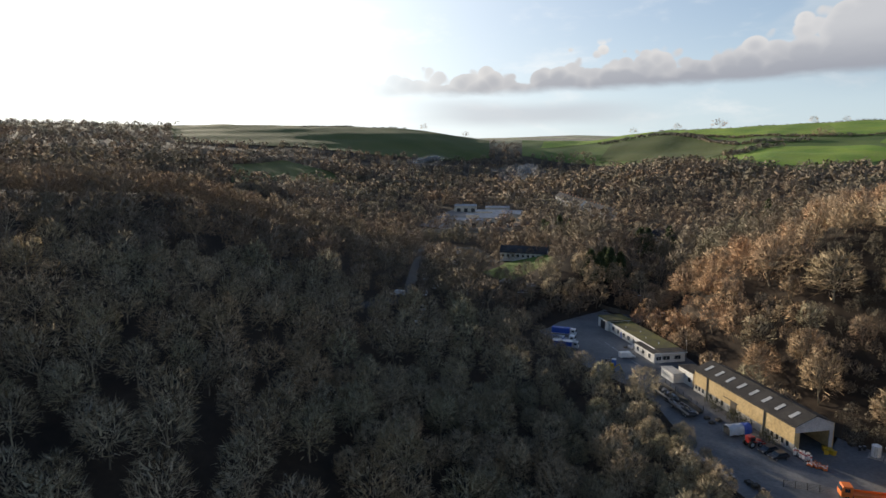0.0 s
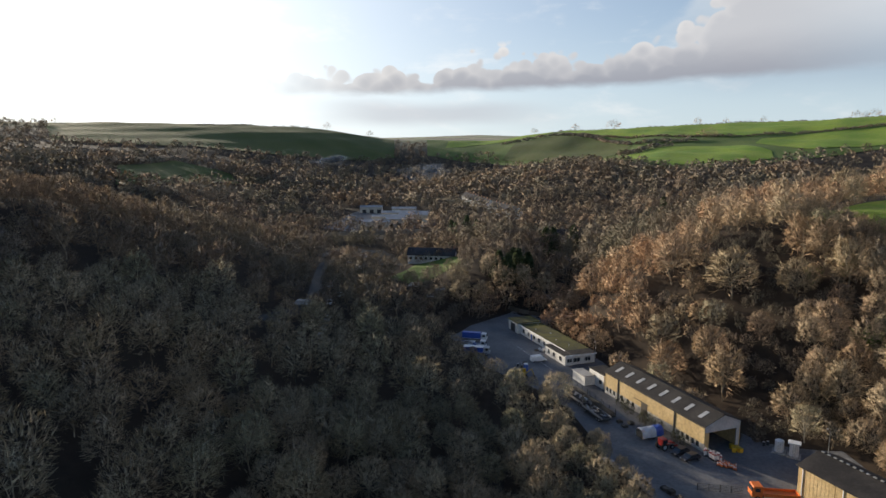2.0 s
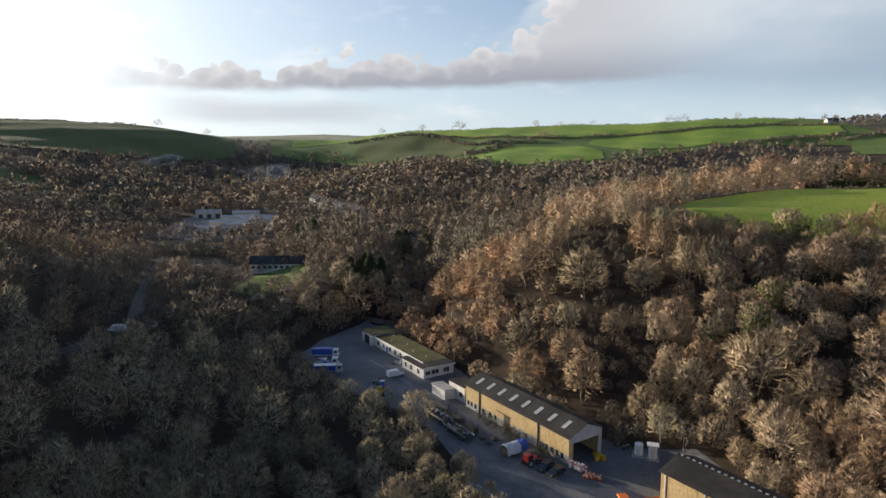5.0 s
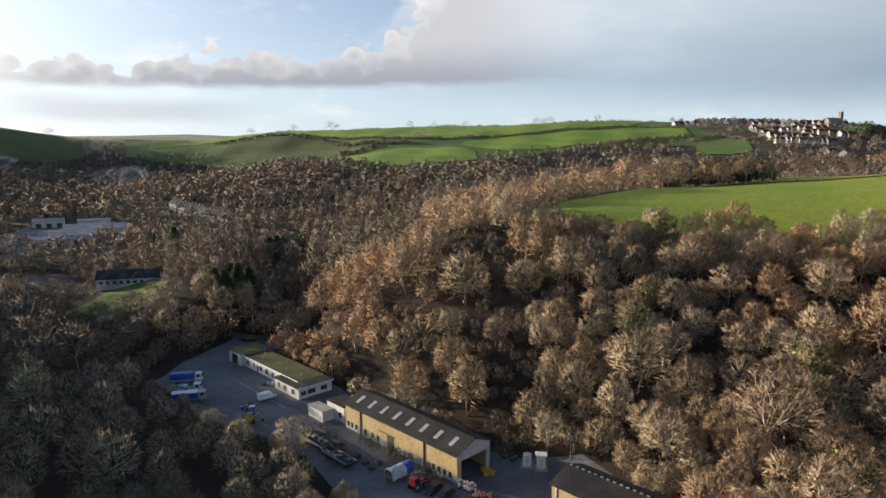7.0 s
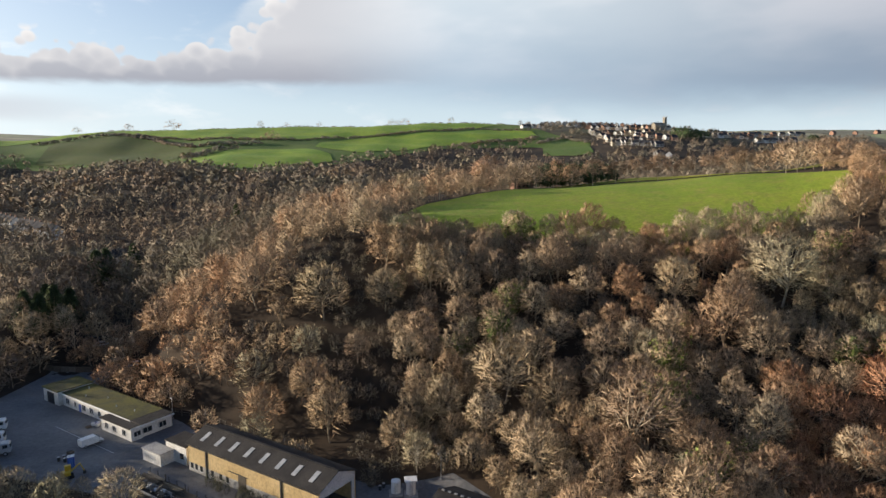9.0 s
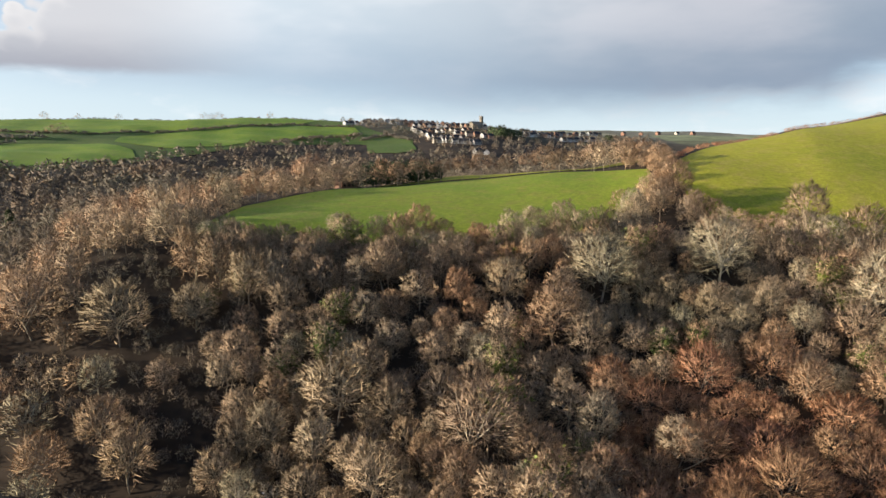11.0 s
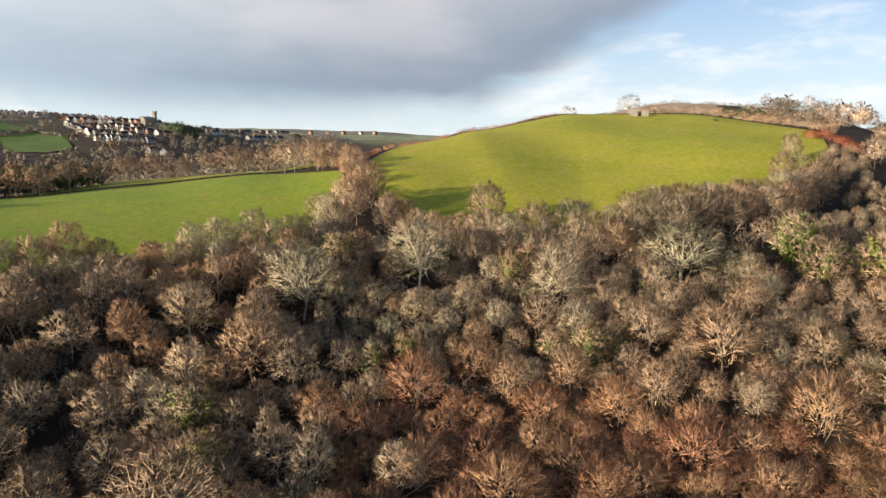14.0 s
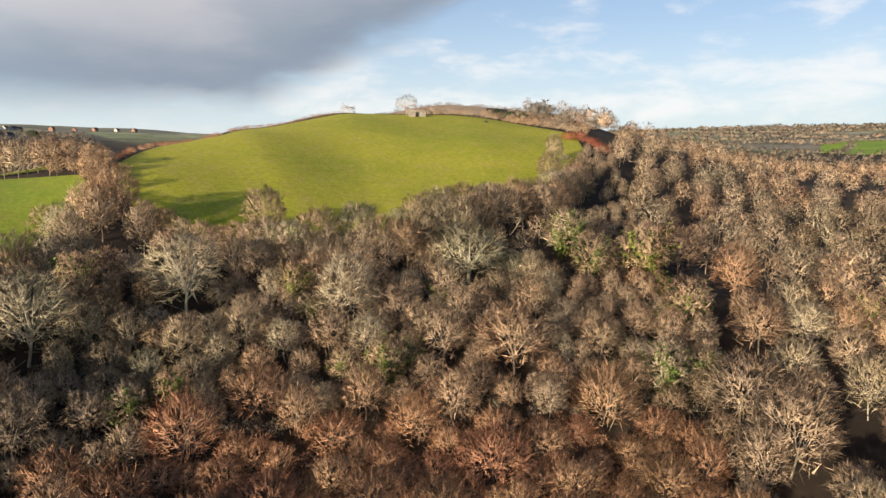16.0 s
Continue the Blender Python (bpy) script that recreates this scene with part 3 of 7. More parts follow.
def make_tree(seed, height=12.0, radius=5.5, tips=150, count=5, length=1.0, width=0.03, bare=0.10, stems=1, upright=0.5, limbs=7, bits=2, thick=1.0, wander=0.42, inner=0, skin=1450, scale=1.25, broad=0.037, depth=0.86, stray=0.42, tilt=0.22):
    """Arrays of a bare tree that stands at the origin: limbs and twigs."""
    rng = np.random.default_rng(seed)
    verts, faces, nodes_at = [], [], []
    fork_at = height * (0.16 + 0.6 * bare)
    for s in range(stems):
        lean = rng.normal(0, 0.04 + 0.1 * (stems > 1), 2) * height
        start = np.array([*(rng.normal(0, 0.35, 2) * (stems > 1)), -0.8])
        fork = np.array([lean[0] * 0.5, lean[1] * 0.5, fork_at * rng.uniform(0.85, 1.15)])
        girth = 0.014 * height * thick / stems ** 0.5
        nodes_at.append(limb(rng, start, fork, girth, 0.75 * girth, 2, 0, verts, faces)[1:])
        for k in range(limbs):
            turn = math.tau * (k + rng.uniform(-0.3, 0.3)) / limbs
            up = rng.uniform(0.45, 0.9)
            out = radius * math.sqrt(max(0.05, 1 - up * up)) * rng.uniform(0.65, 0.95)
            end = np.array([math.cos(turn) * out + lean[0], math.sin(turn) * out + lean[1], fork_at + (height * 0.93 - fork_at) * up])
            nodes_at.append(limb(rng, fork, end, 0.45 * girth, 0.12 * girth, bits, np.array([0, 0, -0.06 * height * (1 - upright)]), verts, faces)[1:])
    nodes_at = np.concatenate(nodes_at)
    # the tips of the branches fill an uneven dome
    way = rng.normal(0, 1, (tips * 3, 3))
    way /= np.linalg.norm(way, axis=1, keepdims=True)
    way = way[way[:, 2] > -0.5][:tips]
    lump = 1 + 0.15 * np.sin(way[:, 0] * 4 + seed) * np.sin(way[:, 1] * 5 + seed * 2) + rng.normal(0, 0.045, len(way))
    deep = rng.choice([0.95, 0.84, 0.70, 0.45], len(way), p=[0.46, 0.30, 0.16, 0.08]) * lump
    base = height * bare
    half = np.array([radius, radius, (height - base) * 0.6])
    at = np.array([0, 0, base + (height - base) * 0.36]) + way * half * deep[:, None]
    at[:, 2] = np.maximum(at[:, 2], 0.4)
    if bits > 1:
        for p in at[::5]:
            near = nodes_at[np.argmin(((nodes_at - p) ** 2).sum(1) + 4 * np.maximum(0, nodes_at[:, 2] - p[2]) ** 2)]
            limb(rng, near, p, 0.0026 * height * thick, 0.001 * height, 1, 0, verts, faces)
    out = way * [1, 1, 0.9] + np.array([0, 0, upright])
    out /= np.linalg.norm(out, axis=1, keepdims=True)
    tv, tf = sprays(rng, at, out, count, length, width, wander)
    if inner:
        # short broken branchwood that closes the inside of the crown
        w = rng.normal(0, 1, (inner, 3))
        w /= np.linalg.norm(w, axis=1, keepdims=True)
        mid = np.array([0, 0, base + (height - base) * 0.36]) + w * half * rng.uniform(0.2, 0.72, (inner, 1))
        mid[:, 2] = np.maximum(mid[:, 2], 0.5)
        cv, cf = sprays(rng, mid, w + np.array([0, 0, 0.6]), 1, 1.6, 0.22 * (130 / inner) ** 0.3, 0.7)
        tv, tf = np.concatenate([tv, cv]), np.concatenate([tf, cf + len(tv)])
    if skin:
        # fine outer branchwood that lies along the dome, thinner where the crown has gaps
        w = rng.normal(0, 1, (skin * 3, 3))
        w /= np.linalg.norm(w, axis=1, keepdims=True)
        w = w[(w[:, 2] > -0.45) & (np.sin(w[:, 0] * 6 + seed) + np.sin(w[:, 1] * 7 + seed * 2) + np.sin(w[:, 2] * 8 + seed * 3) > -1.2)][:skin]
        swell = 1 + 0.15 * np.sin(w[:, 0] * 4 + seed) * np.sin(w[:, 1] * 5 + seed * 2) + 0.05 * np.sin(w[:, 0] * 11 + seed) * np.sin(w[:, 1] * 12) * np.sin(w[:, 2] * 10 + seed)
        spot = np.array([0, 0, base + (height - base) * 0.36]) + w * half * (swell * rng.uniform(depth - 0.03, depth + 0.03, len(w)))[:, None]
        spot[:, 2] = np.maximum(spot[:, 2], 0.4)
        face = w / half
        face = face / np.linalg.norm(face, axis=1, keepdims=True) + rng.normal(0, 0.17, w.shape)
        rise = w * [0.9, 0.9, 0.0] + [0, 0, 0.9] + rng.normal(0, stray, w.shape)
        along_it = rise - face * (rise * face).sum(1, keepdims=True) / (face * face).sum(1, keepdims=True)
        along_it = along_it + face * tilt
        along_it /= np.linalg.norm(along_it, axis=1, keepdims=True) + 1e-9
        across = np.cross(face, along_it)
        across /= np.linalg.norm(across, axis=1, keepdims=True) + 1e-9
        far_out = scale * rng.uniform(0.5, 1.4, (len(w), 1))
        wide = broad * rng.uniform(0.6, 1.4, (len(w), 1))
        cv = np.stack([spot - across * wide - along_it * far_out * 0.4, spot + across * wide - along_it * far_out * 0.4, spot + along_it * far_out * 0.6], 1).reshape(-1, 3)
        tv, tf = np.concatenate([tv, cv]), np.concatenate([tf, np.arange(len(cv)).reshape(-1, 3) + len(tv)])
    lv, lf = np.concatenate(verts), np.array(faces)
    middle = np.array([0, 0, base + (height - base) * 0.30])
    crown = rounded(rng, tv, tf, middle, half, 0.16)
    none = np.zeros((0, 3))
    return dict(limbs=(lv, lf, flat_normals(lv, lf)), twigs=crown, ivy=(none, none.astype(int), none))


def flat_normals(v, f):
    """A normal for each corner, from the faces round it."""
    n = np.zeros_like(v)
    face = np.cross(v[f[:, 1]] - v[f[:, 0]], v[f[:, 2]] - v[f[:, 0]])
    for k in range(3):
        np.add.at(n, f[:, k], face)
    return n / (np.linalg.norm(n, axis=1, keepdims=True) + 1e-9)


def rounded(rng, v, f, middle, half, shake):
    """Loose blades turned outwards, with the soft normals of the crown that they make up."""
    if not len(f):
        return v, f, v
    out = (v[f].mean(1) - middle) / half ** 2 * half.min()
    out /= np.linalg.norm(out, axis=1, keepdims=True) + 1e-9
    face = np.cross(v[f[:, 1]] - v[f[:, 0]], v[f[:, 2]] - v[f[:, 0]])
    back = (face * out).sum(1) < 0
    f = np.where(back[:, None], f[:, [0, 2, 1]], f)
    out = out + rng.normal(0, shake, out.shape)
    out /= np.linalg.norm(out, axis=1, keepdims=True)
    n = np.zeros_like(v)
    n[f.ravel()] = np.repeat(out, 3, 0)
    return v, f, n


def strokes(rng, at, way, long, wide):
    """One thin tapered blade from each point along its way."""
    side = np.cross(way, rng.normal(0, 1, way.shape))
    side /= np.linalg.norm(side, axis=1, keepdims=True) + 1e-9
    v = np.stack([at - side * wide, at + side * wide, at + way * long], 1).reshape(-1, 3)
    return v, np.arange(len(v)).reshape(-1, 3)


def unit_rows(a):
    return a / (np.linalg.norm(a, axis=1, keepdims=True) + 1e-9)


def grow_tree(seed, height=12.0, radius=5.5, limbs=9, tips=140, fan=17, length=1.0, width=0.037, bare=0.12, upright=0.5, stems=1, thick=1.0, bits=3, loose=0.5, ivy=0, shake=0.4, lobes=10, swell=0.2, inner=260):
    """Arrays of a bare tree: limbs from the stem, a bough to every tip of an uneven dome, and a broom of twigs on it."""
    rng = np.random.default_rng(seed)
    verts, faces, paths = [], [], []
    base = height * bare
    middle = np.array([0, 0, base + (height - base) * 0.36])
    half = np.array([radius, radius, (height - base) * 0.64]) * 0.97
    girth = 0.014 * height * thick / stems ** 0.5
    centres = unit_rows(rng.normal(0, 1, (lobes, 3)) * [1, 1, 0.7] + [0, 0, 0.45])

    def reach(w):
        near = np.exp(-((1 - w @ centres.T) / 0.075)).max(1)
        return 1 - swell + swell * near

    for k in range(stems):
        foot = np.array([*(rng.normal(0, 0.5, 2) * (stems > 1)), -0.8])
        top = np.array([*(rng.normal(0, 0.04 + 0.10 * (stems > 1), 2) * height), base + 0.22 * (height - base)])
        limb(rng, foot, top, girth, 0.6 * girth, 2, 0, verts, faces)
        n = max(3, limbs // stems)
        for j in range(n):
            turn = (j + 0.5 * k) * 2.39996 + seed + rng.uniform(-0.3, 0.3)
            up = 0.08 + 0.87 * ((j + 0.5) / n) ** 0.9
            out = math.sqrt(max(0.02, 1 - up * up))
            w = np.array([[math.cos(turn) * out, math.sin(turn) * out, up]])
            end = middle + (half * w * reach(w)[:, None] * rng.uniform(0.72, 0.9))[0]
            start = foot + (top - foot) * rng.uniform(0.6, 1.0)
            sag = np.array([math.cos(turn), math.sin(turn), 0]) * 0.08 * radius * (1 - upright) - np.array([0, 0, 0.05 * height * out * upright])
            paths.append(limb(rng, start, end, 0.42 * girth, 0.09 * girth, bits, sag, verts, faces))
    path = np.array(paths)
    joints = path[:, 1:].reshape(-1, 3)
    # tips spread evenly over the dome, a few of them deeper in
    n = np.arange(tips)
    up = 1 - (n + 0.5) / tips * 1.42
    turn = n * 2.39996 + seed
    w = np.stack([np.cos(turn) * np.sqrt(1 - up * up), np.sin(turn) * np.sqrt(1 - up * up), up], -1)
    w = unit_rows(w + rng.normal(0, 0.07, w.shape))
    deep = reach(w) * rng.choice([0.90, 0.82, 0.68], tips, p=[0.62, 0.26, 0.12])
    tip = middle + half * w * deep[:, None]
    tip[:, 2] = np.maximum(tip[:, 2], 0.5)
    gap = ((joints[None] - tip[:, None]) ** 2).sum(2) + 5 * np.maximum(0, joints[None, :, 2] - tip[:, None, 2]) ** 2
    root = joints[np.argmin(gap, 1)]
    way = unit_rows(tip - root)
    bv, bf = strokes(rng, root, way, np.linalg.norm(tip - root, axis=1, keepdims=True) * 1.1, np.full((tips, 1), 0.0030 * height * thick))
    out = unit_rows(w / half)
    lead = unit_rows(0.6 * way + 0.8 * out + np.array([0, 0, 0.6 * upright]) + rng.normal(0, 0.2, w.shape))
    m = tips * fan
    tw = unit_rows(np.repeat(lead, fan, 0) + rng.normal(0, loose, (m, 3)))
    start = np.repeat(tip, fan, 0) + rng.normal(0, 0.24, (m, 3)) * length - np.repeat(lead, fan, 0) * 0.35 * length
    tv, tf = strokes(rng, start, tw, length * rng.uniform(0.5, 1.3, (m, 1)), width * rng.uniform(0.55, 1.4, (m, 1)))
    parts = [(bv, bf), (tv, tf)]
    if inner:
        # branchwood that closes the inside of the crown
        q = unit_rows(rng.normal(0, 1, (inner, 3)))
        mid = middle + q * half * rng.uniform(0.25, 0.72, (inner, 1))
        mid[:, 2] = np.maximum(mid[:, 2], 0.4)
        parts.append(strokes(rng, mid, unit_rows(q + rng.normal(0, 0.6, q.shape) + [0, 0, 0.8]), rng.uniform(1.0, 2.2, (inner, 1)), np.full((inner, 1), 2.6 * width)))
    tv, tf, count = np.concatenate([p[0] for p in parts]), [], 0
    for v, f in parts:
        tf.append(f + count)
        count += len(v)
    tf = np.concatenate(tf)
    tv[:, 2] = np.maximum(tv[:, 2], 0.2)
    iv, jf = np.zeros((0, 3)), np.zeros((0, 3), int)
    if ivy:
        pick = rng.integers(0, len(path), ivy)
        u = rng.uniform(0, 0.9, ivy) * bits
        i = np.minimum(u.astype(int), bits - 1)
        some = path[pick, i] + (path[pick, i + 1] - path[pick, i]) * (u - i)[:, None]
        some = some + unit_rows(some - middle) * rng.uniform(0, 1.9, (ivy, 1)) + rng.normal(0, 0.5, some.shape)
        some = some[some[:, 2] > 0.3]
        iv, jf = sprays(rng, some, np.tile([0, 0, -0.3], (len(some), 1)), 1, 0.5, 0.22, 1.0)
    lv, lf = np.concatenate(verts), np.array(faces)
    return dict(limbs=(lv, lf, flat_normals(lv, lf)), twigs=rounded(rng, tv, tf, middle, half, shake), ivy=rounded(rng, iv, jf, middle, half, 0.4))


def make_conifer(seed, height=12.5, radius=4.2, count=3000, column=0.0):
    """Arrays of a dark evergreen: a straight stem and drooping fans of needles in tiers."""
    rng = np.random.default_rng(seed)
    verts, faces = [], []
    limb(rng, (0, 0, -0.5), (0, 0, height), 0.3, 0.04, 2, 0, verts, faces)
    h = 1 - rng.uniform(0, 1, count) ** 1.5
    turn = rng.uniform(0, math.tau, count)
    reach = radius * ((1 - h) ** (0.8 - 0.5 * column)) * rng.uniform(0.35, 1.05, count)
    at = np.stack([np.cos(turn) * reach, np.sin(turn) * reach, height * (0.06 + 0.92 * h)], -1)
    out = np.stack([np.cos(turn), np.sin(turn), -0.25 + 1.2 * column + 0 * turn], -1)
    v, f = sprays(rng, at, out, 1, 0.75, 0.15, 0.5)
    lv, lf = np.concatenate(verts), np.array(faces)
    needles = rounded(rng, v, f, np.array([0, 0, height * 0.35]), np.array([radius, radius, height * 0.6]), 0.3)
    none = np.zeros((0, 3))
    return dict(limbs=(lv, lf, flat_normals(lv, lf)), twigs=needles, ivy=(none, none.astype(int), none))


def inside(x, y, outline):
    """Which points lie within a closed outline."""
    hit = np.zeros(np.shape(x), bool)
    for (ax, ay), (bx, by) in zip(outline, outline[1:] + outline[:1]):
        cross = (ay > y) != (by > y)
        hit ^= cross & (x < (bx - ax) * (y - ay) / ((by - ay) if by != ay else 1e-9) + ax)
    return hit


YARD_EDGE = [(-101, 176), (-99, 157), (-84, 147), (-76, 138), (-55, 129), (-43, 121), (-32, 107), (-27, 100), (-15, 89), (2, 76), (34, 66), (46, 78), (30, 104), (15, 125), (0, 125), (-4, 122.5), (-31.5, 145.5), (-38, 150), (-46.5, 160.5), (-78, 188.5), (-76, 202), (-96, 204)]
LANE = [(-128, 100), (-137, 130), (-160, 158), (-183, 187), (-205, 230), (-215, 255)]
CAR_PARK = [(-206, 206), (-186, 208), (-170, 236), (-205, 262), (-222, 240)]
LAWN = [(-160, 205), (-142, 205), (-134, 232), (-150, 246), (-166, 236)]
ESTATE = [(-294, 310), (-244, 314), (-233, 377), (-293, 431), (-329, 398)]
TERRACE_LINE = [(-282, 495), (-192, 417)]
BRIDGE_LINE = [(-262, 262), (-194, 322), (-150, 350)]



GREEN_HILL = polar((-26.6, 1130), (-20, 925), (-16.8, 915), (-16, 815), (-11, 725), (-8, 745), (-3, 825), (-1, 885), (4, 935), (8, 1015), (14.8, 1110), (15.2, 900), (18, 860), (20, 930), (19.6, 1060), (17, 1150), (14.6, 1240), (12, 1430), (-3, 1425), (-13, 1450), (-21.5, 1505), (-26, 1345))
GREEN_SPUR = polar((-33, 1190), (-27, 1230), (-21, 1330), (-21, 1520), (-27, 1500), (-33, 1420))


def open_land(x, y):
    """Where no tree stands."""
    bare = inside(x, y, YARD_EDGE) | inside(x, y, CAR_PARK) | inside(x, y, LAWN) | inside(x, y, ESTATE)
    bare |= segment_distance(x, y, LANE) < 3.6
    bare |= segment_distance(x, y, TERRACE_LINE) < 12
    bare |= segment_distance(x, y, [(-50.4, 165.5), (-42.5, 162.5), (-30, 151), (-18, 141), (-4, 129)]) < 4.0
    bare |= segment_distance(x, y, BRIDGE_LINE) < 6
    d, az = np.hypot(x, y), np.degrees(np.arctan2(x, y))
    bare |= (d > 262) & (d < 640) & (az > 40) & (az < 73.5)
    bare |= (d > 296) & (d < 356) & (az > 14) & (az < 41)
    town = (d > 880) & (d < 1500) & (az > 12.5) & (az < 36)
    bare |= town & (np.sin(x * 0.9 + y * 0.37) + np.sin(x * 0.23 - y * 0.71) > 0.1)
    bare |= inside(x, y, GREEN_HILL) | inside(x, y, GREEN_SPUR)
    for edge in FIELDS:
        bare |= inside(x, y, edge)
    return bare


YARD_WEST = [(-101, 176), (-99, 157), (-84, 147), (-76, 138), (-55, 129), (-43, 121), (-32, 107), (-27, 100), (-15, 89), (2, 76)]


def room(x, y):
    """How far a crown may reach: little beside the yard, the lane and the other clearings."""
    clear = np.minimum.reduce([segment_distance(x, y, YARD_WEST), segment_distance(x, y, LANE) + 4, segment_distance(x, y, CAR_PARK + CAR_PARK[:1]) + 4, segment_distance(x, y, LAWN + LAWN[:1]) + 4])
    return 1.6 + 0.28 * np.maximum(clear, 0)


def scatter(rng, near, far, gap, low=-88, high=112):
    """Points on a shaken grid in a sector of the land."""
    n = int(2.3 * far / gap)
    i, j = np.meshgrid(np.arange(n), np.arange(n), indexing="ij")
    x = (i + 0.5 * (j % 2)).ravel() * gap - far + rng.normal(0, 0.22 * gap, n * n)
    y = j.ravel() * gap * 0.9 - far + rng.normal(0, 0.22 * gap, n * n)
    d, az = np.hypot(x, y), np.degrees(np.arctan2(x, y))
    keep = (d > near) & (d < far) & (az > low) & (az < high)
    return x[keep], y[keep]


def soften(me, normals):
    me.attributes.new("custom_normal", "FLOAT_VECTOR", "POINT").data.foreach_set("vector", np.ascontiguousarray(normals, dtype=np.float32).ravel())


def stand(name, kinds, mats, x, y, sizes, label, category="trees"):
    """Many trees joined into one object; kinds are arrays of single trees, picked by chance."""
    rng = np.random.default_rng(len(x) + 7)
    z = land(x, y)
    pick = rng.integers(0, len(kinds), len(x))
    turn = rng.uniform(0, math.tau, len(x))
    verts, faces, which, tones, normals, base = [], [], [], [], [], 0
    for k, kind in enumerate(kinds):
        mine = np.nonzero(pick == k)[0]
        if not len(mine):
            continue
        for slot, key in enumerate(("limbs", "twigs", "ivy")):
            v, f, soft = kind[key]
            if not len(f):
                continue
            c, s = np.cos(turn[mine])[:, None], np.sin(turn[mine])[:, None]
            q = np.stack([v[None, :, 0] * c - v[None, :, 1] * s, v[None, :, 0] * s + v[None, :, 1] * c, np.broadcast_to(v[None, :, 2], (len(mine), len(v)))], -1)
            q = q * sizes[mine][:, None, None] + np.stack([x[mine], y[mine], z[mine]], -1)[:, None]
            verts.append(q.reshape(-1, 3))
            normals.append(np.stack([soft[None, :, 0] * c - soft[None, :, 1] * s, soft[None, :, 0] * s + soft[None, :, 1] * c, np.broadcast_to(soft[None, :, 2], (len(mine), len(v)))], -1).reshape(-1, 3))
            faces.append((f[None] + (np.arange(len(mine)) * len(v))[:, None, None]).reshape(-1, 3) + base)
            which.append(np.full(len(mine) * len(f), slot))
            tones.append(np.repeat(rng.uniform(0, 1, len(mine)), len(v)))
            base += len(mine) * len(v)
    me = mesh_of(name, np.concatenate(verts), np.concatenate(faces), mats[0], True)
    me.materials.append(mats[1])
    me.materials.append(mats[2])
    me.polygons.foreach_set("material_index", np.concatenate(which).astype(np.int32))
    soften(me, np.concatenate(normals))
    me.attributes.new("tone", "FLOAT", "POINT").data.foreach_set("value", np.concatenate(tones).astype(np.float32))
    return tagged(new(name, me), label, category, kind="stuff")


# ---- woods ----
WOOD_MATS, RUST_MATS, DARK_MATS = (BARK, TWIG_GREY, IVY), (BARK, TWIG_RUST, IVY), (BARK, NEEDLES, IVY)
HAZE_MATS = (BARK, TWIG_HAZE, IVY)
DUSK_MATS = (BARK, TWIG_DIMMED, IVY)
OAK_MATS = (BARK, TWIG_OAK, IVY)
PALE_MATS = (PALE_BARK, TWIG_PALE, IVY)


def tree_model(kind, mats, name, label, group):
    """A first tree of a kind, as a thing with its trunk and crown; it is copied into its places."""
    root = thing(name, pose(0, 0, 0), label, "tree", group)
    for key, title, mat in (("limbs", "trunk", mats[0]), ("twigs", "crown", mats[1]), ("ivy", "ivy", mats[2])):
        if len(kind[key][1]):
            me = mesh_of(title, *kind[key][:2], mat, True)
            soften(me, kind[key][2])
            ob = new(title, me)
            ob.parent = root
    return root


def remove_model(root):
    for ob in (*root.children_recursive, root):
        bpy.data.objects.remove(ob)


round_kinds = [grow_tree(11), grow_tree(12, 12.5, upright=0.8), grow_tree(13, 11.5, stems=2, limbs=10, swell=0.28), grow_tree(14, 13.5, 5.0, upright=1.0, bare=0.16), grow_tree(15, 12, lobes=7, swell=0.3), grow_tree(16, 10.5, stems=3, limbs=12, upright=0.7), grow_tree(17, 13, 5.6, tips=150, thick=1.2, lobes=13, swell=0.25), grow_tree(18, 11, upright=0.25, lobes=8)]
pale_kinds = [grow_tree(21 + k, 14.5 - 0.5 * k, 5.5, 13, 150, 18, 1.1, 0.033, 0.12, 0.7, stems=1 + k % 2, thick=1.1, bits=4, swell=0.24, inner=220) for k in range(3)]
gnarled_kinds = [grow_tree(25, 11, 5.8, 15, 150, 19, 0.95, 0.033, 0.05, 0.15, thick=1.7, bits=5, swell=0.28, inner=220)]
ivy_kinds = [grow_tree(27, 12.5, ivy=1700, fan=15), grow_tree(28, 13, ivy=1200, fan=15, upright=0.9), grow_tree(29, 12, ivy=800)]
russet_kinds = [grow_tree(31, 7.5, 5.5, 14, 140, 17, 1.0, 0.033, 0.02, 0.8, stems=4, loose=0.42), grow_tree(32, 7.0, 5.5, 15, 140, 17, 0.95, 0.033, 0.02, 0.9, stems=5, loose=0.42), grow_tree(33, 9.5, 5.2, 12, 130, 17, 1.25, 0.029, 0.03, 1.2, stems=3, loose=0.35)]
bank_kinds = [grow_tree(80 + k, 11.5 + 0.8 * (k % 3), 5.5, 6, 95, 8, 1.2, 0.062, 0.1, 0.5 + 0.2 * (k % 3), bits=2, inner=90) for k in range(6)]
mid_kinds = [grow_tree(40 + k, 11 + 0.7 * (k % 4), 5.5, 5, 75, 6, 1.35, 0.09, 0.1, 0.6 + 0.2 * (k % 3), bits=1, inner=60, shake=0.3) for k in range(6)]
low_kinds = [grow_tree(60 + k, 9.5, 5.5, 4, 60, 4, 1.5, 0.10, 0.03, 0.8, stems=2, bits=1, inner=16, shake=0.35) for k in range(4)]
far_kinds = [grow_tree(50 + k, 10 + k % 3, 5.5, 3, 62, 3, 1.25, 0.21, 0.06, 0.3, bits=1, inner=0, loose=0.8, swell=0.28, shake=0.16) for k in range(6)]
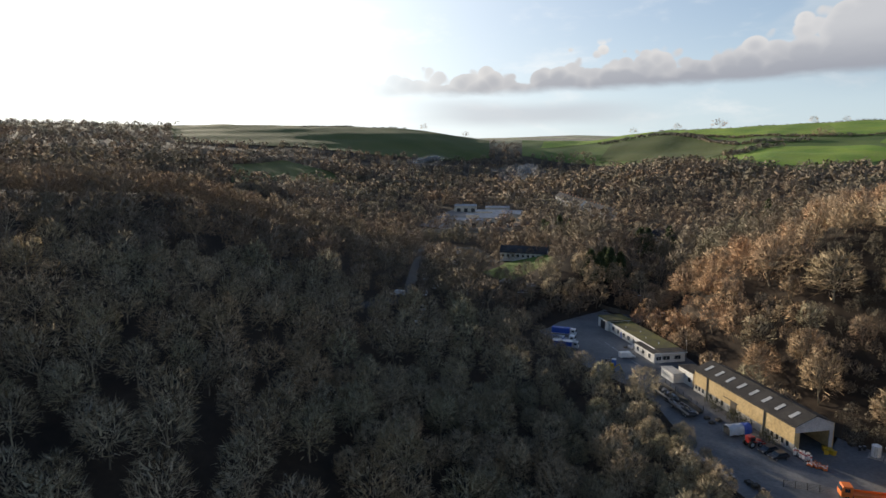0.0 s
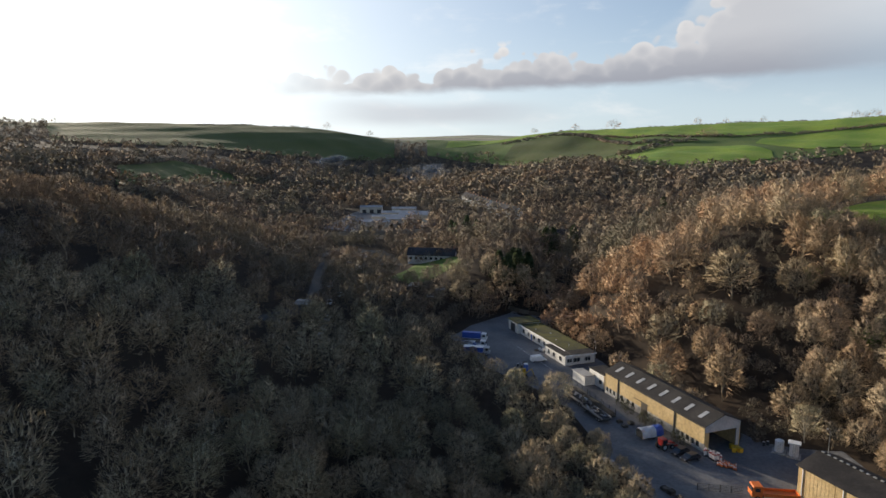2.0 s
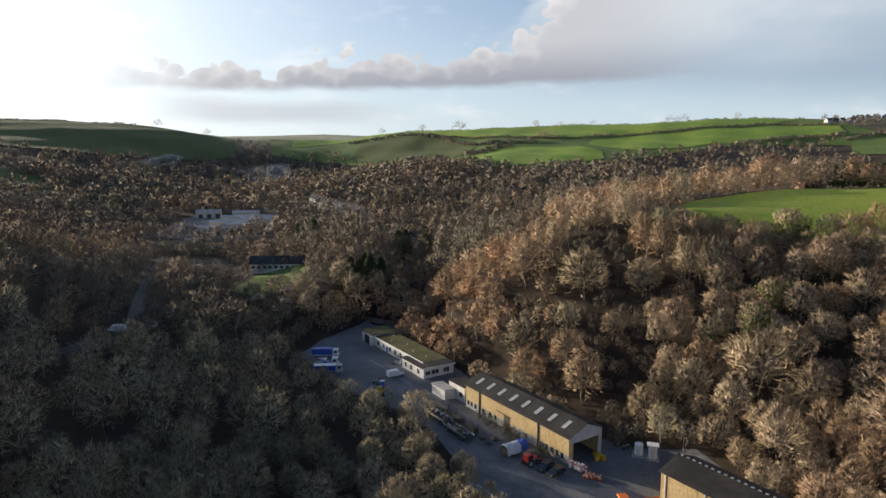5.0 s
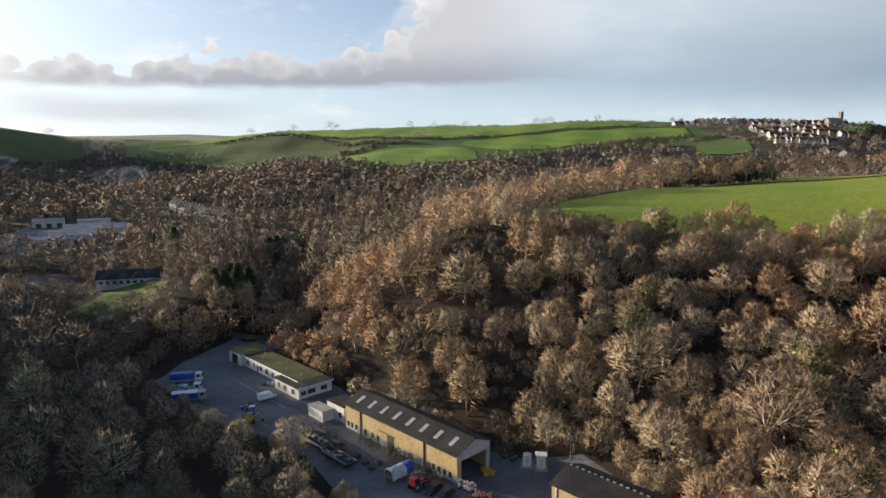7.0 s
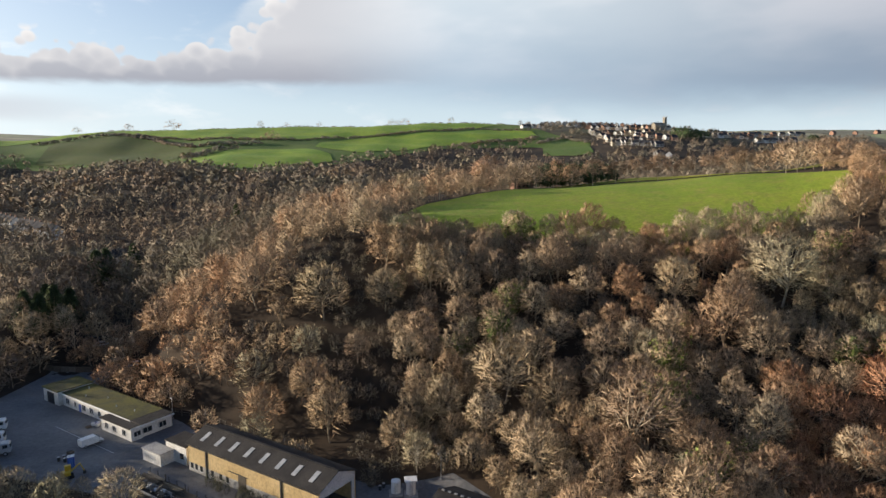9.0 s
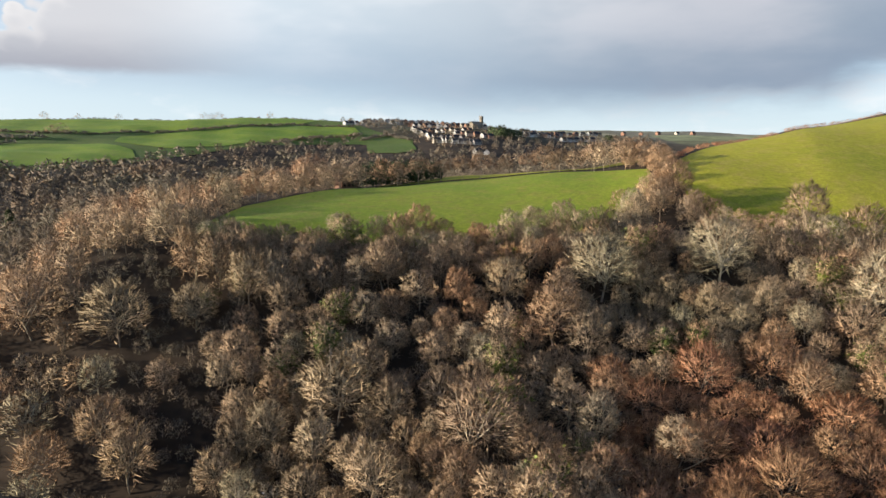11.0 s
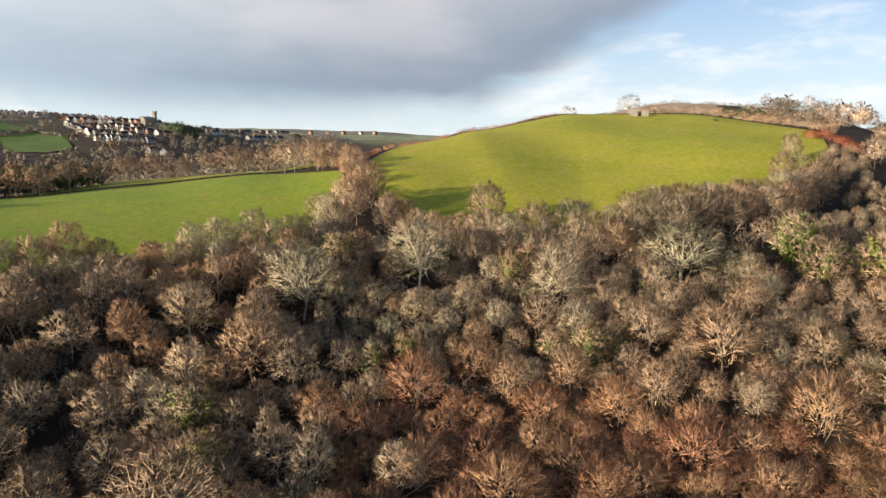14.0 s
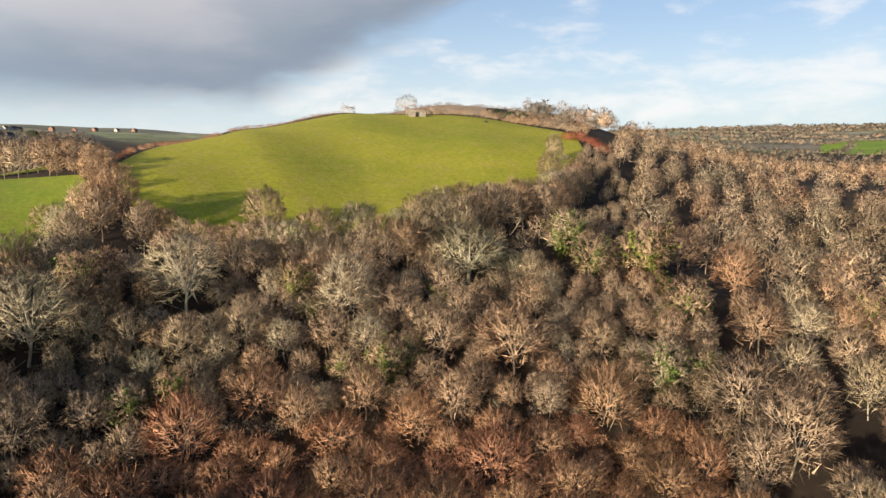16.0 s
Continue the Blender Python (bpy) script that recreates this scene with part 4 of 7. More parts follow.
dot_kinds = [grow_tree(70 + k, 9, 5.5, 3, 34, 2, 1.8, 0.52, 0.03, 0.2, bits=1, inner=0, loose=0.9, swell=0.28, shake=0.12) for k in range(5)]
for kind in far_kinds + dot_kinds:
    kind["limbs"] = (np.zeros((0, 3)), np.zeros((0, 3), int), np.zeros((0, 3)))

# trees that stand out, with the reach of their crowns
ROUND = [(143, 68, 9.5), (138, 82, 7.2), (263, 72, 7), (305, 91, 6), (163, 142, 7.9), (173, 120, 7.8), (76, 134, 7.6), (48, 131, 5.9), (68, 116, 5.7), (55, 130, 4.8), (80, 99, 5.5),
         (65, 138, 5.2), (161, 125, 7.4), (170, 104, 7.4), (250, 15, 8), (255, -9, 8), (146, 25, 9.5), (136, 18, 9.5), (130, 10, 5.2), (200, 23, 8.6), (176, 19, 8.3), (153, 13, 6.7), (188, 0, 5.8), (282, 89, 6.5),
         (211, 37, 8.1), (33, 147, 4.5), (21, 158, 5.5), (17, 146, 4.5)]
ROUND_LEFT = [(28, 138, 9.2), (5, 134, 5.4), (49, 116, 9.5), (52, 155, 5.6), (-4, 158, 4.1), (-15, 151, 6.1), (-26, 152, 6.2), (29, 116, 6.5), (32, 176, 6.1), (15, 185, 6.3), (46, 163, 6.5), (3, 170, 6.6),
              (-13, 173, 9.0), (8, 153, 4.7), (42, 146, 5.2), (-10, 142, 6.5), (-63, 200, 7.9), (-36, 168, 6.8), (-32, 186, 9.1), (39, 154, 5.4), (-1, 196, 8.4)]
PALE = [(122, 133, 9.6), (138, 104, 8.6), (94, 142, 9.8)]
GNARLED = [(171, 87, 12)]
IVIED = [(149, 39, 6.7), (194, 46, 9.4), (176, 35, 7.9), (198, 67, 8.8), (186, 58, 7.5)]
RUSSET = [(110, 106, 7.2), (110, 91, 6.3), (96, 111, 8.0), (83, 112, 7.0), (94, 94, 6.8), (138, 49, 8.8), (118, 65, 8.5), (102, 80, 6.3), (119, 80, 6.4), (81, 121, 5.6), (126, 58, 5.9), (88, 84, 7), (106, 70, 6), (97, 64, 7), (84, 98, 6)]

placed = []


def plant(kinds, mats, places, name, label, group, seed):
    """Copies of the kinds' first trees at the places, each with its crown's reach."""
    rng = np.random.default_rng(seed)
    models = [tree_model(k, mats, name, label, group) for k in kinds]
    for n, (x, y, r) in enumerate(places):
        s = r / 5.5
        tall = 0.55 * s + 0.45 * min(1.15, max(0.7, s)) * rng.uniform(0.9, 1.1)
        m = Matrix.LocRotScale((x, y, float(land(x, y)) - 0.1), Euler((0, 0, rng.uniform(0, 6.28))), (s, s, tall))
        copy_thing(models[n % len(models)], m)
        placed.append((x, y, r))
    for model in models:
        remove_model(model)


def free_of(x, y, r, others, apart=0.62):
    """Points of the chosen reach that crowd neither one another nor the others."""
    kept = list(others)
    out = []
    for a, b, c in zip(x, y, r):
        k = np.array(kept) if kept else np.zeros((0, 3))
        if not len(k) or (np.hypot(k[:, 0] - a, k[:, 1] - b) > apart * (k[:, 2] + c)).all():
            kept.append((a, b, c))
            out.append((a, b, c))
    return out


plant(round_kinds, WOOD_MATS, ROUND + ROUND_LEFT, "tree", "leafless broadleaf tree with a dense domed crown", "trees of the wooded slope", 1)
plant(pale_kinds, PALE_MATS, PALE, "tree", "tall leafless tree with pale upright limbs", "trees of the wooded slope", 2)
plant(gnarled_kinds, PALE_MATS, GNARLED, "tree", "spreading leafless oak with pale twisted limbs", "trees of the wooded slope", 3)
plant(ivy_kinds, WOOD_MATS, IVIED, "ivy_clad_tree", "leafless tree wrapped in bright green ivy", "trees of the wooded slope", 4)
plant(russet_kinds, RUST_MATS, RUSSET, "shrub_tree", "low russet-twigged willow thicket tree", "russet thicket", 5)

rng = np.random.default_rng(5)


def fill(near, far, low, high, gap, r0, r1, apart=0.62):
    x, y = scatter(rng, near, far, gap, low, high)
    ok = ~open_land(x, y)
    x, y = x[ok], y[ok]
    return free_of(x, y, np.minimum(rng.uniform(r0, r1, len(x)), room(x, y)), placed, apart)


# the wood's upper edge: bearing, distance and the height that its tops reach
CREST = [(1, 192, 51), (6, 181, 47), (9.5, 179, 45.5), (13, 177, 44.5), (17, 178, 45), (20, 180, 46.5), (24, 180, 46.5), (28, 183, 47.5), (31, 190, 49), (34, 198, 51.5), (36, 206, 55.5), (38, 218, 61), (39.6, 228, 66), (41, 212, 56), (44, 203, 50.5), (48, 200, 51.5),
         (51.5, 199, 49), (55, 200, 49.5), (58, 205, 53), (61, 212, 57.5), (65, 225, 60), (69, 238, 59.5), (71, 246, 61), (73, 262, 63), (75, 290, 68)]
crest_at, crest_out, crest_top = np.array(CREST, float).T


def crest_row(rng, back, gap, drop, r0, r1):
    """Trees along the upper edge, some way in front of it, whose tops keep to its line."""
    out, bearing = [], 1.0
    while bearing < 75:
        d = np.interp(bearing, crest_at, crest_out) - back + rng.normal(0, 1.2)
        r = rng.uniform(r0, r1)
        top = np.interp(bearing, crest_at, crest_top) * 0.95 + 0.05 * 64 - drop - abs(rng.normal(0, 1.3))
        x, y = d * math.sin(radians(bearing)), d * math.cos(radians(bearing))
        tall = min(max(top - float(land(x, y)), 5.5), 21.0)
        out.append((x, y, max(min(r, 0.62 * tall), 0.40 * tall), tall))
        bearing += math.degrees(gap * r / d) * rng.uniform(0.85, 1.2)
    return out


def plant_crest(kinds, mats, places, label, seed):
    rng = np.random.default_rng(seed)
    models = [tree_model(k, mats, "edge_tree", label, "trees along the wood's upper edge") for k in kinds]
    heights = [float(k["twigs"][0][:, 2].max()) for k in kinds]
    for n, (x, y, r, tall) in enumerate(places):
        k = n % len(models)
        copy_thing(models[k], Matrix.LocRotScale((x, y, float(land(x, y)) - 0.1), Euler((0, 0, rng.uniform(0, 6.28))), (r / 5.5, r / 5.5, tall / heights[k])))
        placed.append((x, y, r))
    for model in models:
        remove_model(model)


rng = np.random.default_rng(55)
edge = crest_row(rng, 0.0, 0.95, 0.0, 3.6, 5.4)
plant_crest(round_kinds, WOOD_MATS, edge[0::2], "leafless broadleaf tree on the wood's upper edge", 51)
plant_crest(pale_kinds, PALE_MATS, edge[1::6], "pale upright leafless tree on the wood's upper edge", 52)
plant_crest(round_kinds[1:], WOOD_MATS, edge[3::6] + edge[5::6], "leafless broadleaf tree on the wood's upper edge", 53)
inner_edge = crest_row(rng, 9.0, 1.25, 3.0, 3.8, 5.8)
plant_crest(round_kinds[2:], WOOD_MATS, inner_edge, "leafless broadleaf tree below the wood's upper edge", 54)

rng = np.random.default_rng(5)
slope = fill(84, 196, 2, 80, 4.0, 3.0, 6.2, 0.47)
wet = [p for p in slope if 34 < math.degrees(math.atan2(p[0], p[1])) < 78 and math.hypot(p[0], p[1]) < 146]
rest = [p for p in slope if p not in wet]
under = fill(84, 200, -6, 80, 4.4, 1.6, 2.8, 0.40)
plant(russet_kinds, RUST_MATS, wet, "shrub_tree", "low russet-twigged willow thicket tree", "russet thicket", 6)
plant(ivy_kinds, WOOD_MATS, rest[1::9], "ivy_clad_tree", "leafless tree wrapped in bright green ivy", "trees of the wooded slope", 8)
plant(pale_kinds, PALE_MATS, rest[2::18], "tree", "tall leafless tree with pale upright limbs", "trees of the wooded slope", 9)
plant(russet_kinds, WOOD_MATS, rest[3::9], "shrub_tree", "low many-stemmed leafless thicket tree", "trees of the wooded slope", 10)
plant(round_kinds, WOOD_MATS, [p for n, p in enumerate(rest) if n % 9 not in (1, 3) and n % 18 != 2], "tree", "leafless broadleaf tree with a dense domed crown", "trees of the wooded slope", 7)


low = [p for p in under if not (34 < math.degrees(math.atan2(p[0], p[1])) < 78 and math.hypot(p[0], p[1]) < 146)]
damp = [p for p in under if p not in low]


def stand_of(name, kinds, mats, places, label):
    p = np.array(places)
    placed.extend(places)
    return stand(name, kinds, mats, p[:, 0], p[:, 1], p[:, 2] / 5.5, label, "woodland")


plant(round_kinds, HAZE_MATS, fill(66, 112, -62, 2, 6.0, 3.2, 5.6), "valley_tree", "grey-green leafless tree crowding the valley floor", "trees of the valley floor", 11)
# saplings in the dimmed tones, so the gaps below the crowns read dark
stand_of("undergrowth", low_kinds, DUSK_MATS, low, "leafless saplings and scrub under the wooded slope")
stand_of("undergrowth", low_kinds, RUST_MATS, damp, "russet willow scrub closing the thicket")
plant(round_kinds, HAZE_MATS, [(-108, 199, 6.0), (-115, 193, 5.6), (-104, 209, 6.4), (-97, 214, 5.4), (-121, 201, 6.2), (-112, 214, 6.6), (-88, 217, 5.2)], "valley_tree", "olive-grey leafless tree at the yard's end", "trees of the valley floor", 15)
plant(pale_kinds[:1], HAZE_MATS, [(-44.5, 117.5, 4.6)], "valley_tree", "pale leafless tree beside the yard", "trees of the valley floor", 16)
stand_of("wood_bank", bank_kinds, HAZE_MATS, fill(40, 175, -106, 2, 6.9, 4.0, 6.4), "leafless trees crowding the valley floor and shaded bank")
stand_of("wood_thicket", mid_kinds, WOOD_MATS, fill(150, 240, -24, 4, 6.0, 3.6, 5.4) + fill(125, 230, -24, 12, 4.2, 2.4, 4.0), "small leafless trees closing the gaps of the bank")
side_wood = fill(66, 200, 80, 112, 7.0, 4.6, 8.0, 0.74)
plant(round_kinds, PALE_MATS, side_wood[0::2], "hillside_tree", "pale domed leafless tree falling away round the hill", "trees round the hill", 12)
plant(ivy_kinds, WOOD_MATS, side_wood[1::4], "ivy_clad_tree", "leafless tree wrapped in bright green ivy", "trees round the hill", 13)
plant(round_kinds[::-1], WOOD_MATS, side_wood[3::4], "hillside_tree", "brown domed leafless tree falling away round the hill", "trees round the hill", 14)
stand_of("wood_gully", bank_kinds, WOOD_MATS, fill(196, 420, 79, 112, 7.0, 5.4, 8.6, 0.9) + fill(190, 352, 74, 79, 6.0, 2.0, 3.2, 0.8), "pale domed leafless trees above a dark gully")
stand_of("wood_above", bank_kinds, WOOD_MATS, fill(222, 300, 36.5, 41.5, 4.0, 2.0, 3.2) + fill(170, 200, 33, 43, 4.4, 2.4, 3.6) + fill(175, 340, -8, 36.5, 6.6, 4.0, 7.0, 0.68) + fill(175, 340, 41.5, 74, 6.0, 3.0, 5.0, 0.68), "leafless winter woodland on the upper slopes")
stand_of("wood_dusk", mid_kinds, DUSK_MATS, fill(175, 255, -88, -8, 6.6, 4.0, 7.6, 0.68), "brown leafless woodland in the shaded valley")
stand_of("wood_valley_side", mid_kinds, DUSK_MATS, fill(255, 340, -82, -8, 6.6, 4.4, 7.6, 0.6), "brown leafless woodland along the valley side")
x, y = scatter(rng, 340, 540, 12.6, -82, 76)
ok = ~open_land(x, y)
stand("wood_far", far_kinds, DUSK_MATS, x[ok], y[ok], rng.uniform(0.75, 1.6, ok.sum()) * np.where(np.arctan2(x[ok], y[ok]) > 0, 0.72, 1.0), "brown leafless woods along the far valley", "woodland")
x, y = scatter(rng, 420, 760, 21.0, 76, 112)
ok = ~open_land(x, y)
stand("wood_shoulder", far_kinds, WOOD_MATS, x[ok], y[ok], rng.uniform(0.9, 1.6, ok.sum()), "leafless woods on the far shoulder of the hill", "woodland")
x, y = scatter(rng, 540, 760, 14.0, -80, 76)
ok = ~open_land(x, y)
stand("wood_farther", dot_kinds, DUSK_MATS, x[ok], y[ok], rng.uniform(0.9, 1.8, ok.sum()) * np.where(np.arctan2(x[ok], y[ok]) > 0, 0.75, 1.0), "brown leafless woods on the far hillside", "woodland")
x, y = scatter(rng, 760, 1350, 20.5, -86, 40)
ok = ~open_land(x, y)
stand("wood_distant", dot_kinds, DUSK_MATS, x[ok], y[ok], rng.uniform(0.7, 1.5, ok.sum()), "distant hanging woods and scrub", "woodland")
x, y = scatter(rng, 760, 1350, 26.0, 78, 112)
ok = ~open_land(x, y)
stand("wood_beyond", dot_kinds, DUSK_MATS, x[ok], y[ok], rng.uniform(0.7, 1.5, ok.sum()), "distant scrub across the side valley", "woodland")

# ---- the yard ----
def flat_sheet(name, outline, lift, mat, label, category, cell=4.0):
    """A level or draped sheet of ground within an outline, as a grid that follows the land."""
    bm = bmesh.new()
    bm.faces.new([bm.verts.new((x, y, 0)) for x, y in outline])
    bmesh.ops.triangulate(bm, faces=bm.faces[:])
    for _ in range(3):
        long = [e for e in bm.edges if e.calc_length() > cell]
        if long:
            bmesh.ops.subdivide_edges(bm, edges=long, cuts=1)
            bmesh.ops.triangulate(bm, faces=bm.faces[:])
    for v in bm.verts:
        v.co.z = float(land(v.co.x, v.co.y)) + lift
    bmesh.ops.recalc_face_normals(bm, faces=bm.faces)
    if sum(f.normal.z for f in bm.faces) < 0:
        bmesh.ops.reverse_faces(bm, faces=bm.faces)
    return tagged(part(name, bm, mat, None), label, category, kind="structure")


def ribbon(name, line, wide, lift, mat, label, category):
    a = [(x, y) for x, y in line]
    left, right = [], []
    for k, (x, y) in enumerate(a):
        px, py = a[max(0, k - 1)]
        qx, qy = a[min(len(a) - 1, k + 1)]
        n = math.hypot(qx - px, qy - py)
        left.append((x - (qy - py) / n * wide / 2, y + (qx - px) / n * wide / 2))
        right.append((x + (qy - py) / n * wide / 2, y - (qx - px) / n * wide / 2))
    return drape(name, right, left, mat, label, category, lift, 80, 6)


flat_sheet("pavement", YARD_EDGE, 0.06, TARMAC, "worn grey tarmac yard with faded markings", "yard")
ribbon("road", LANE, 4.2, 0.15, LANE_TAR, "narrow tarmac lane through the valley trees", "road")
flat_sheet("car_park", CAR_PARK, 0.15, LANE_TAR, "worn tarmac car park among trees", "car park")
flat_sheet("lawn", LAWN, 0.15, SHADE_GRASS, "small green lawn beside a house", "lawn")


def at(x, y, turn=0.0, lift=0.0):
    return pose(x, y, float(land(x, y)) + lift, 0, 0, turn)


def gable_roof(parent, length, y0, y1, eave, ridge, over, thick, mat, label, x0=0.0):
    """Two sloping sheets of roof with a thickness; returns them."""
    mid, out = (y0 + y1) / 2, []
    for a in (y0, y1):
        side = -1 if a < mid else 1
        drop = (ridge - eave) / abs(mid - a) * over
        prof = [(mid, ridge), (a + side * over, eave - drop), (a + side * over, eave - drop + thick), (mid, ridge + thick)]
        bm = prism(prof, length + 2 * over)
        bmesh.ops.translate(bm, verts=bm.verts, vec=(x0 - over, 0, 0))
        out.append(part("roof", bm, mat, parent, label))
    return out


def build_long_shed():
    s = thing("long_shed", pose(-10, 113, 0, 0, 0, 140.7), "long buff sheet-clad shed under a dark ridged roof", "shed")
    L, W, E, R = 36.5, 9.5, 6.0, 7.9
    # the long front: cladding over a rendered plinth, with a bay for the door
    part("wall", solid((0, L, -0.25, 0, 1.9, E)), TAN_SHEET, s, "buff profiled sheet wall")
    ribs = bmesh.new()
    for k in range(61):
        box(ribs, k * 0.6 + 0.1, k * 0.6 + 0.22, 0, 0.022, 1.9, E)
    part("cladding_ribs", ribs, TAN_SHEET, s)
    part("plinth", solid((0, L, -0.25, 0.03, 0, 1.9)), CONCRETE, s, "stained concrete plinth")
    part("wall", solid((0, L, -W, -W + 0.25, 0, E)), TAN_SHEET, s)
    far = bmesh.new()
    v = [far.verts.new(p) for p in ((L, -W, 0), (L, 0, 0), (L, 0, E), (L, -W / 2, R), (L, -W, E))]
    far.faces.new(v)
    ext = bmesh.ops.extrude_face_region(far, geom=far.faces[:])
    bmesh.ops.translate(far, verts=[e for e in ext["geom"] if isinstance(e, bmesh.types.BMVert)], vec=(-0.25, 0, 0))
    bmesh.ops.recalc_face_normals(far, faces=far.faces)
    part("gable", far, TAN_SHEET, s)
    # the near gable with its tall doorway
    part("gable_pier", solid((0, 0.25, -W + 0.25, -W + 1.0, 0, 4.38)), PALE_SHEET, s)
    part("gable_pier", solid((0, 0.25, -1.2, -0.25, 0, 4.38)), TAN_SHEET, s)
    top = bmesh.new()
    v = [top.verts.new(p) for p in ((0, -W, 4.4), (0, 0, 4.4), (0, 0, E), (0, -W / 2, R), (0, -W, E))]
    top.faces.new(v)
    ext = bmesh.ops.extrude_face_region(top, geom=top.faces[:])
    bmesh.ops.translate(top, verts=[e for e in ext["geom"] if isinstance(e, bmesh.types.BMVert)], vec=(0.22, 0, 0))
    bmesh.ops.recalc_face_normals(top, faces=top.faces)
    part("gable", top, PALE_SHEET, s, "pale grey sheet above the open doorway")
    part("partition", solid((9, 9.2, -W + 0.3, -0.3, 0, E)), DARK_METAL, s)
    roofs = gable_roof(s, L, -W, 0, E, R, 0.35, 0.12, DARK_ROOF, "dark corrugated roof")
    for k in range(8):
        x = 2.6 + k * 4.35
        y0, y1 = -3.4, -1.1
        z = lambda y: R + 0.125 - (y + W / 2) * (R - E) / (W / 2)
        bm = bmesh.new()
        q = [bm.verts.new((a, b, z(b) + 0.03)) for a, b in ((x, y0), (x + 1.0, y0), (x + 1.0, y1), (x, y1))]
        bm.faces.new(q)
        ext = bmesh.ops.extrude_face_region(bm, geom=bm.faces[:])
        bmesh.ops.translate(bm, verts=[e for e in ext["geom"] if isinstance(e, bmesh.types.BMVert)], vec=(0, 0, 0.05))
        bmesh.ops.recalc_face_normals(bm, faces=bm.faces)
        part("rooflight", bm, SKYLIGHT, roofs[1], "pale translucent rooflight")
    part("ridge_cap", solid((-0.3, L + 0.3, -W / 2 - 0.3, -W / 2 + 0.3, R + 0.08, R + 0.2)), DARK_ROOF, s)
    part("gutter", solid((-0.2, L + 0.2, 0.36, 0.52, E - 0.3, E - 0.16)), DARK_METAL, s)
    for x in (9.2, 30.5):
        part("downpipe", solid((x, x + 0.35, 0.03, 0.2, 0, E - 0.25)), DARK_METAL, s)
    for x in (1.5, 3.0, 4.6, 6.2, 24.0, 26.0, 28.6, 32.0, 33.6, 35.0):
        w = part("window", solid((x, x + 0.8, 0.0, 0.06, 0.7, 1.9)), GLASS_DARK, s)
        part("sill", solid((x - 0.08, x + 0.88, 0.03, 0.14, 0.6, 0.7)), WHITE_PAINT, w)
    part("door", solid((19, 21.2, 0.0, 0.08, 0.1, 3.2)), TIMBER, s, "brown timber sliding door")
    part("door_rail", solid((18.4, 24, 0.05, 0.14, 3.25, 3.4)), DARK_METAL, s)
    return s


def build_buff_shed():
    s = thing("buff_shed", pose(7.5, 105.0, 0, 0, 0, -39.3), "buff sheet-clad shed with a dark low-pitched roof", "shed")
    L, W, E, R = 30, 10.0, 5.6, 7.4
    for k in range(4):
        part("wall_panel", solid((k * 7.5 + 0.06, k * 7.5 + 7.44, 0, 0.25, 0, E)), TAN_SHEET, s)
    ribs = bmesh.new()
    for k in range(40):
        box(ribs, k * 0.75 + 0.2, k * 0.75 + 0.32, -0.022, 0, 0.1, E - 0.05)
    part("cladding_ribs", ribs, TAN_SHEET, s)
    part("wall", solid((0, L, W - 0.25, W, 0, E)), TAN_SHEET, s)
    for x in (0.0, L - 0.25):
        bm = bmesh.new()
        v = [bm.verts.new(p) for p in ((x, 0.25, 0), (x, W - 0.25, 0), (x, W, E), (x, W / 2, R), (x, 0, E))]
        bm.faces.new(v)
        ext = bmesh.ops.extrude_face_region(bm, geom=bm.faces[:])
        bmesh.ops.translate(bm, verts=[e for e in ext["geom"] if isinstance(e, bmesh.types.BMVert)], vec=(0.25, 0, 0))
        bmesh.ops.recalc_face_normals(bm, faces=bm.faces)
        part("gable", bm, TAN_SHEET, s)
    gable_roof(s, L, 0, W, E, R, 0.35, 0.12, DARK_ROOF, "dark corrugated roof")
    for k in range(24):
        part("ridge_vent", solid((0.4 + 1.25 * k, 0.95 + 1.25 * k, W / 2 - 0.16, W / 2 + 0.16, R + 0.202, R + 0.36)), GREY_METAL, s)
    part("ridge_cap", solid((-0.3, L + 0.3, W / 2 - 0.3, W / 2 + 0.3, R + 0.08, R + 0.2)), DARK_ROOF, s)
    for x in (1.0, 9.0):
        part("downpipe", solid((x, x + 0.15, -0.18, -0.05, 0, E)), WHITE_PAINT, s)


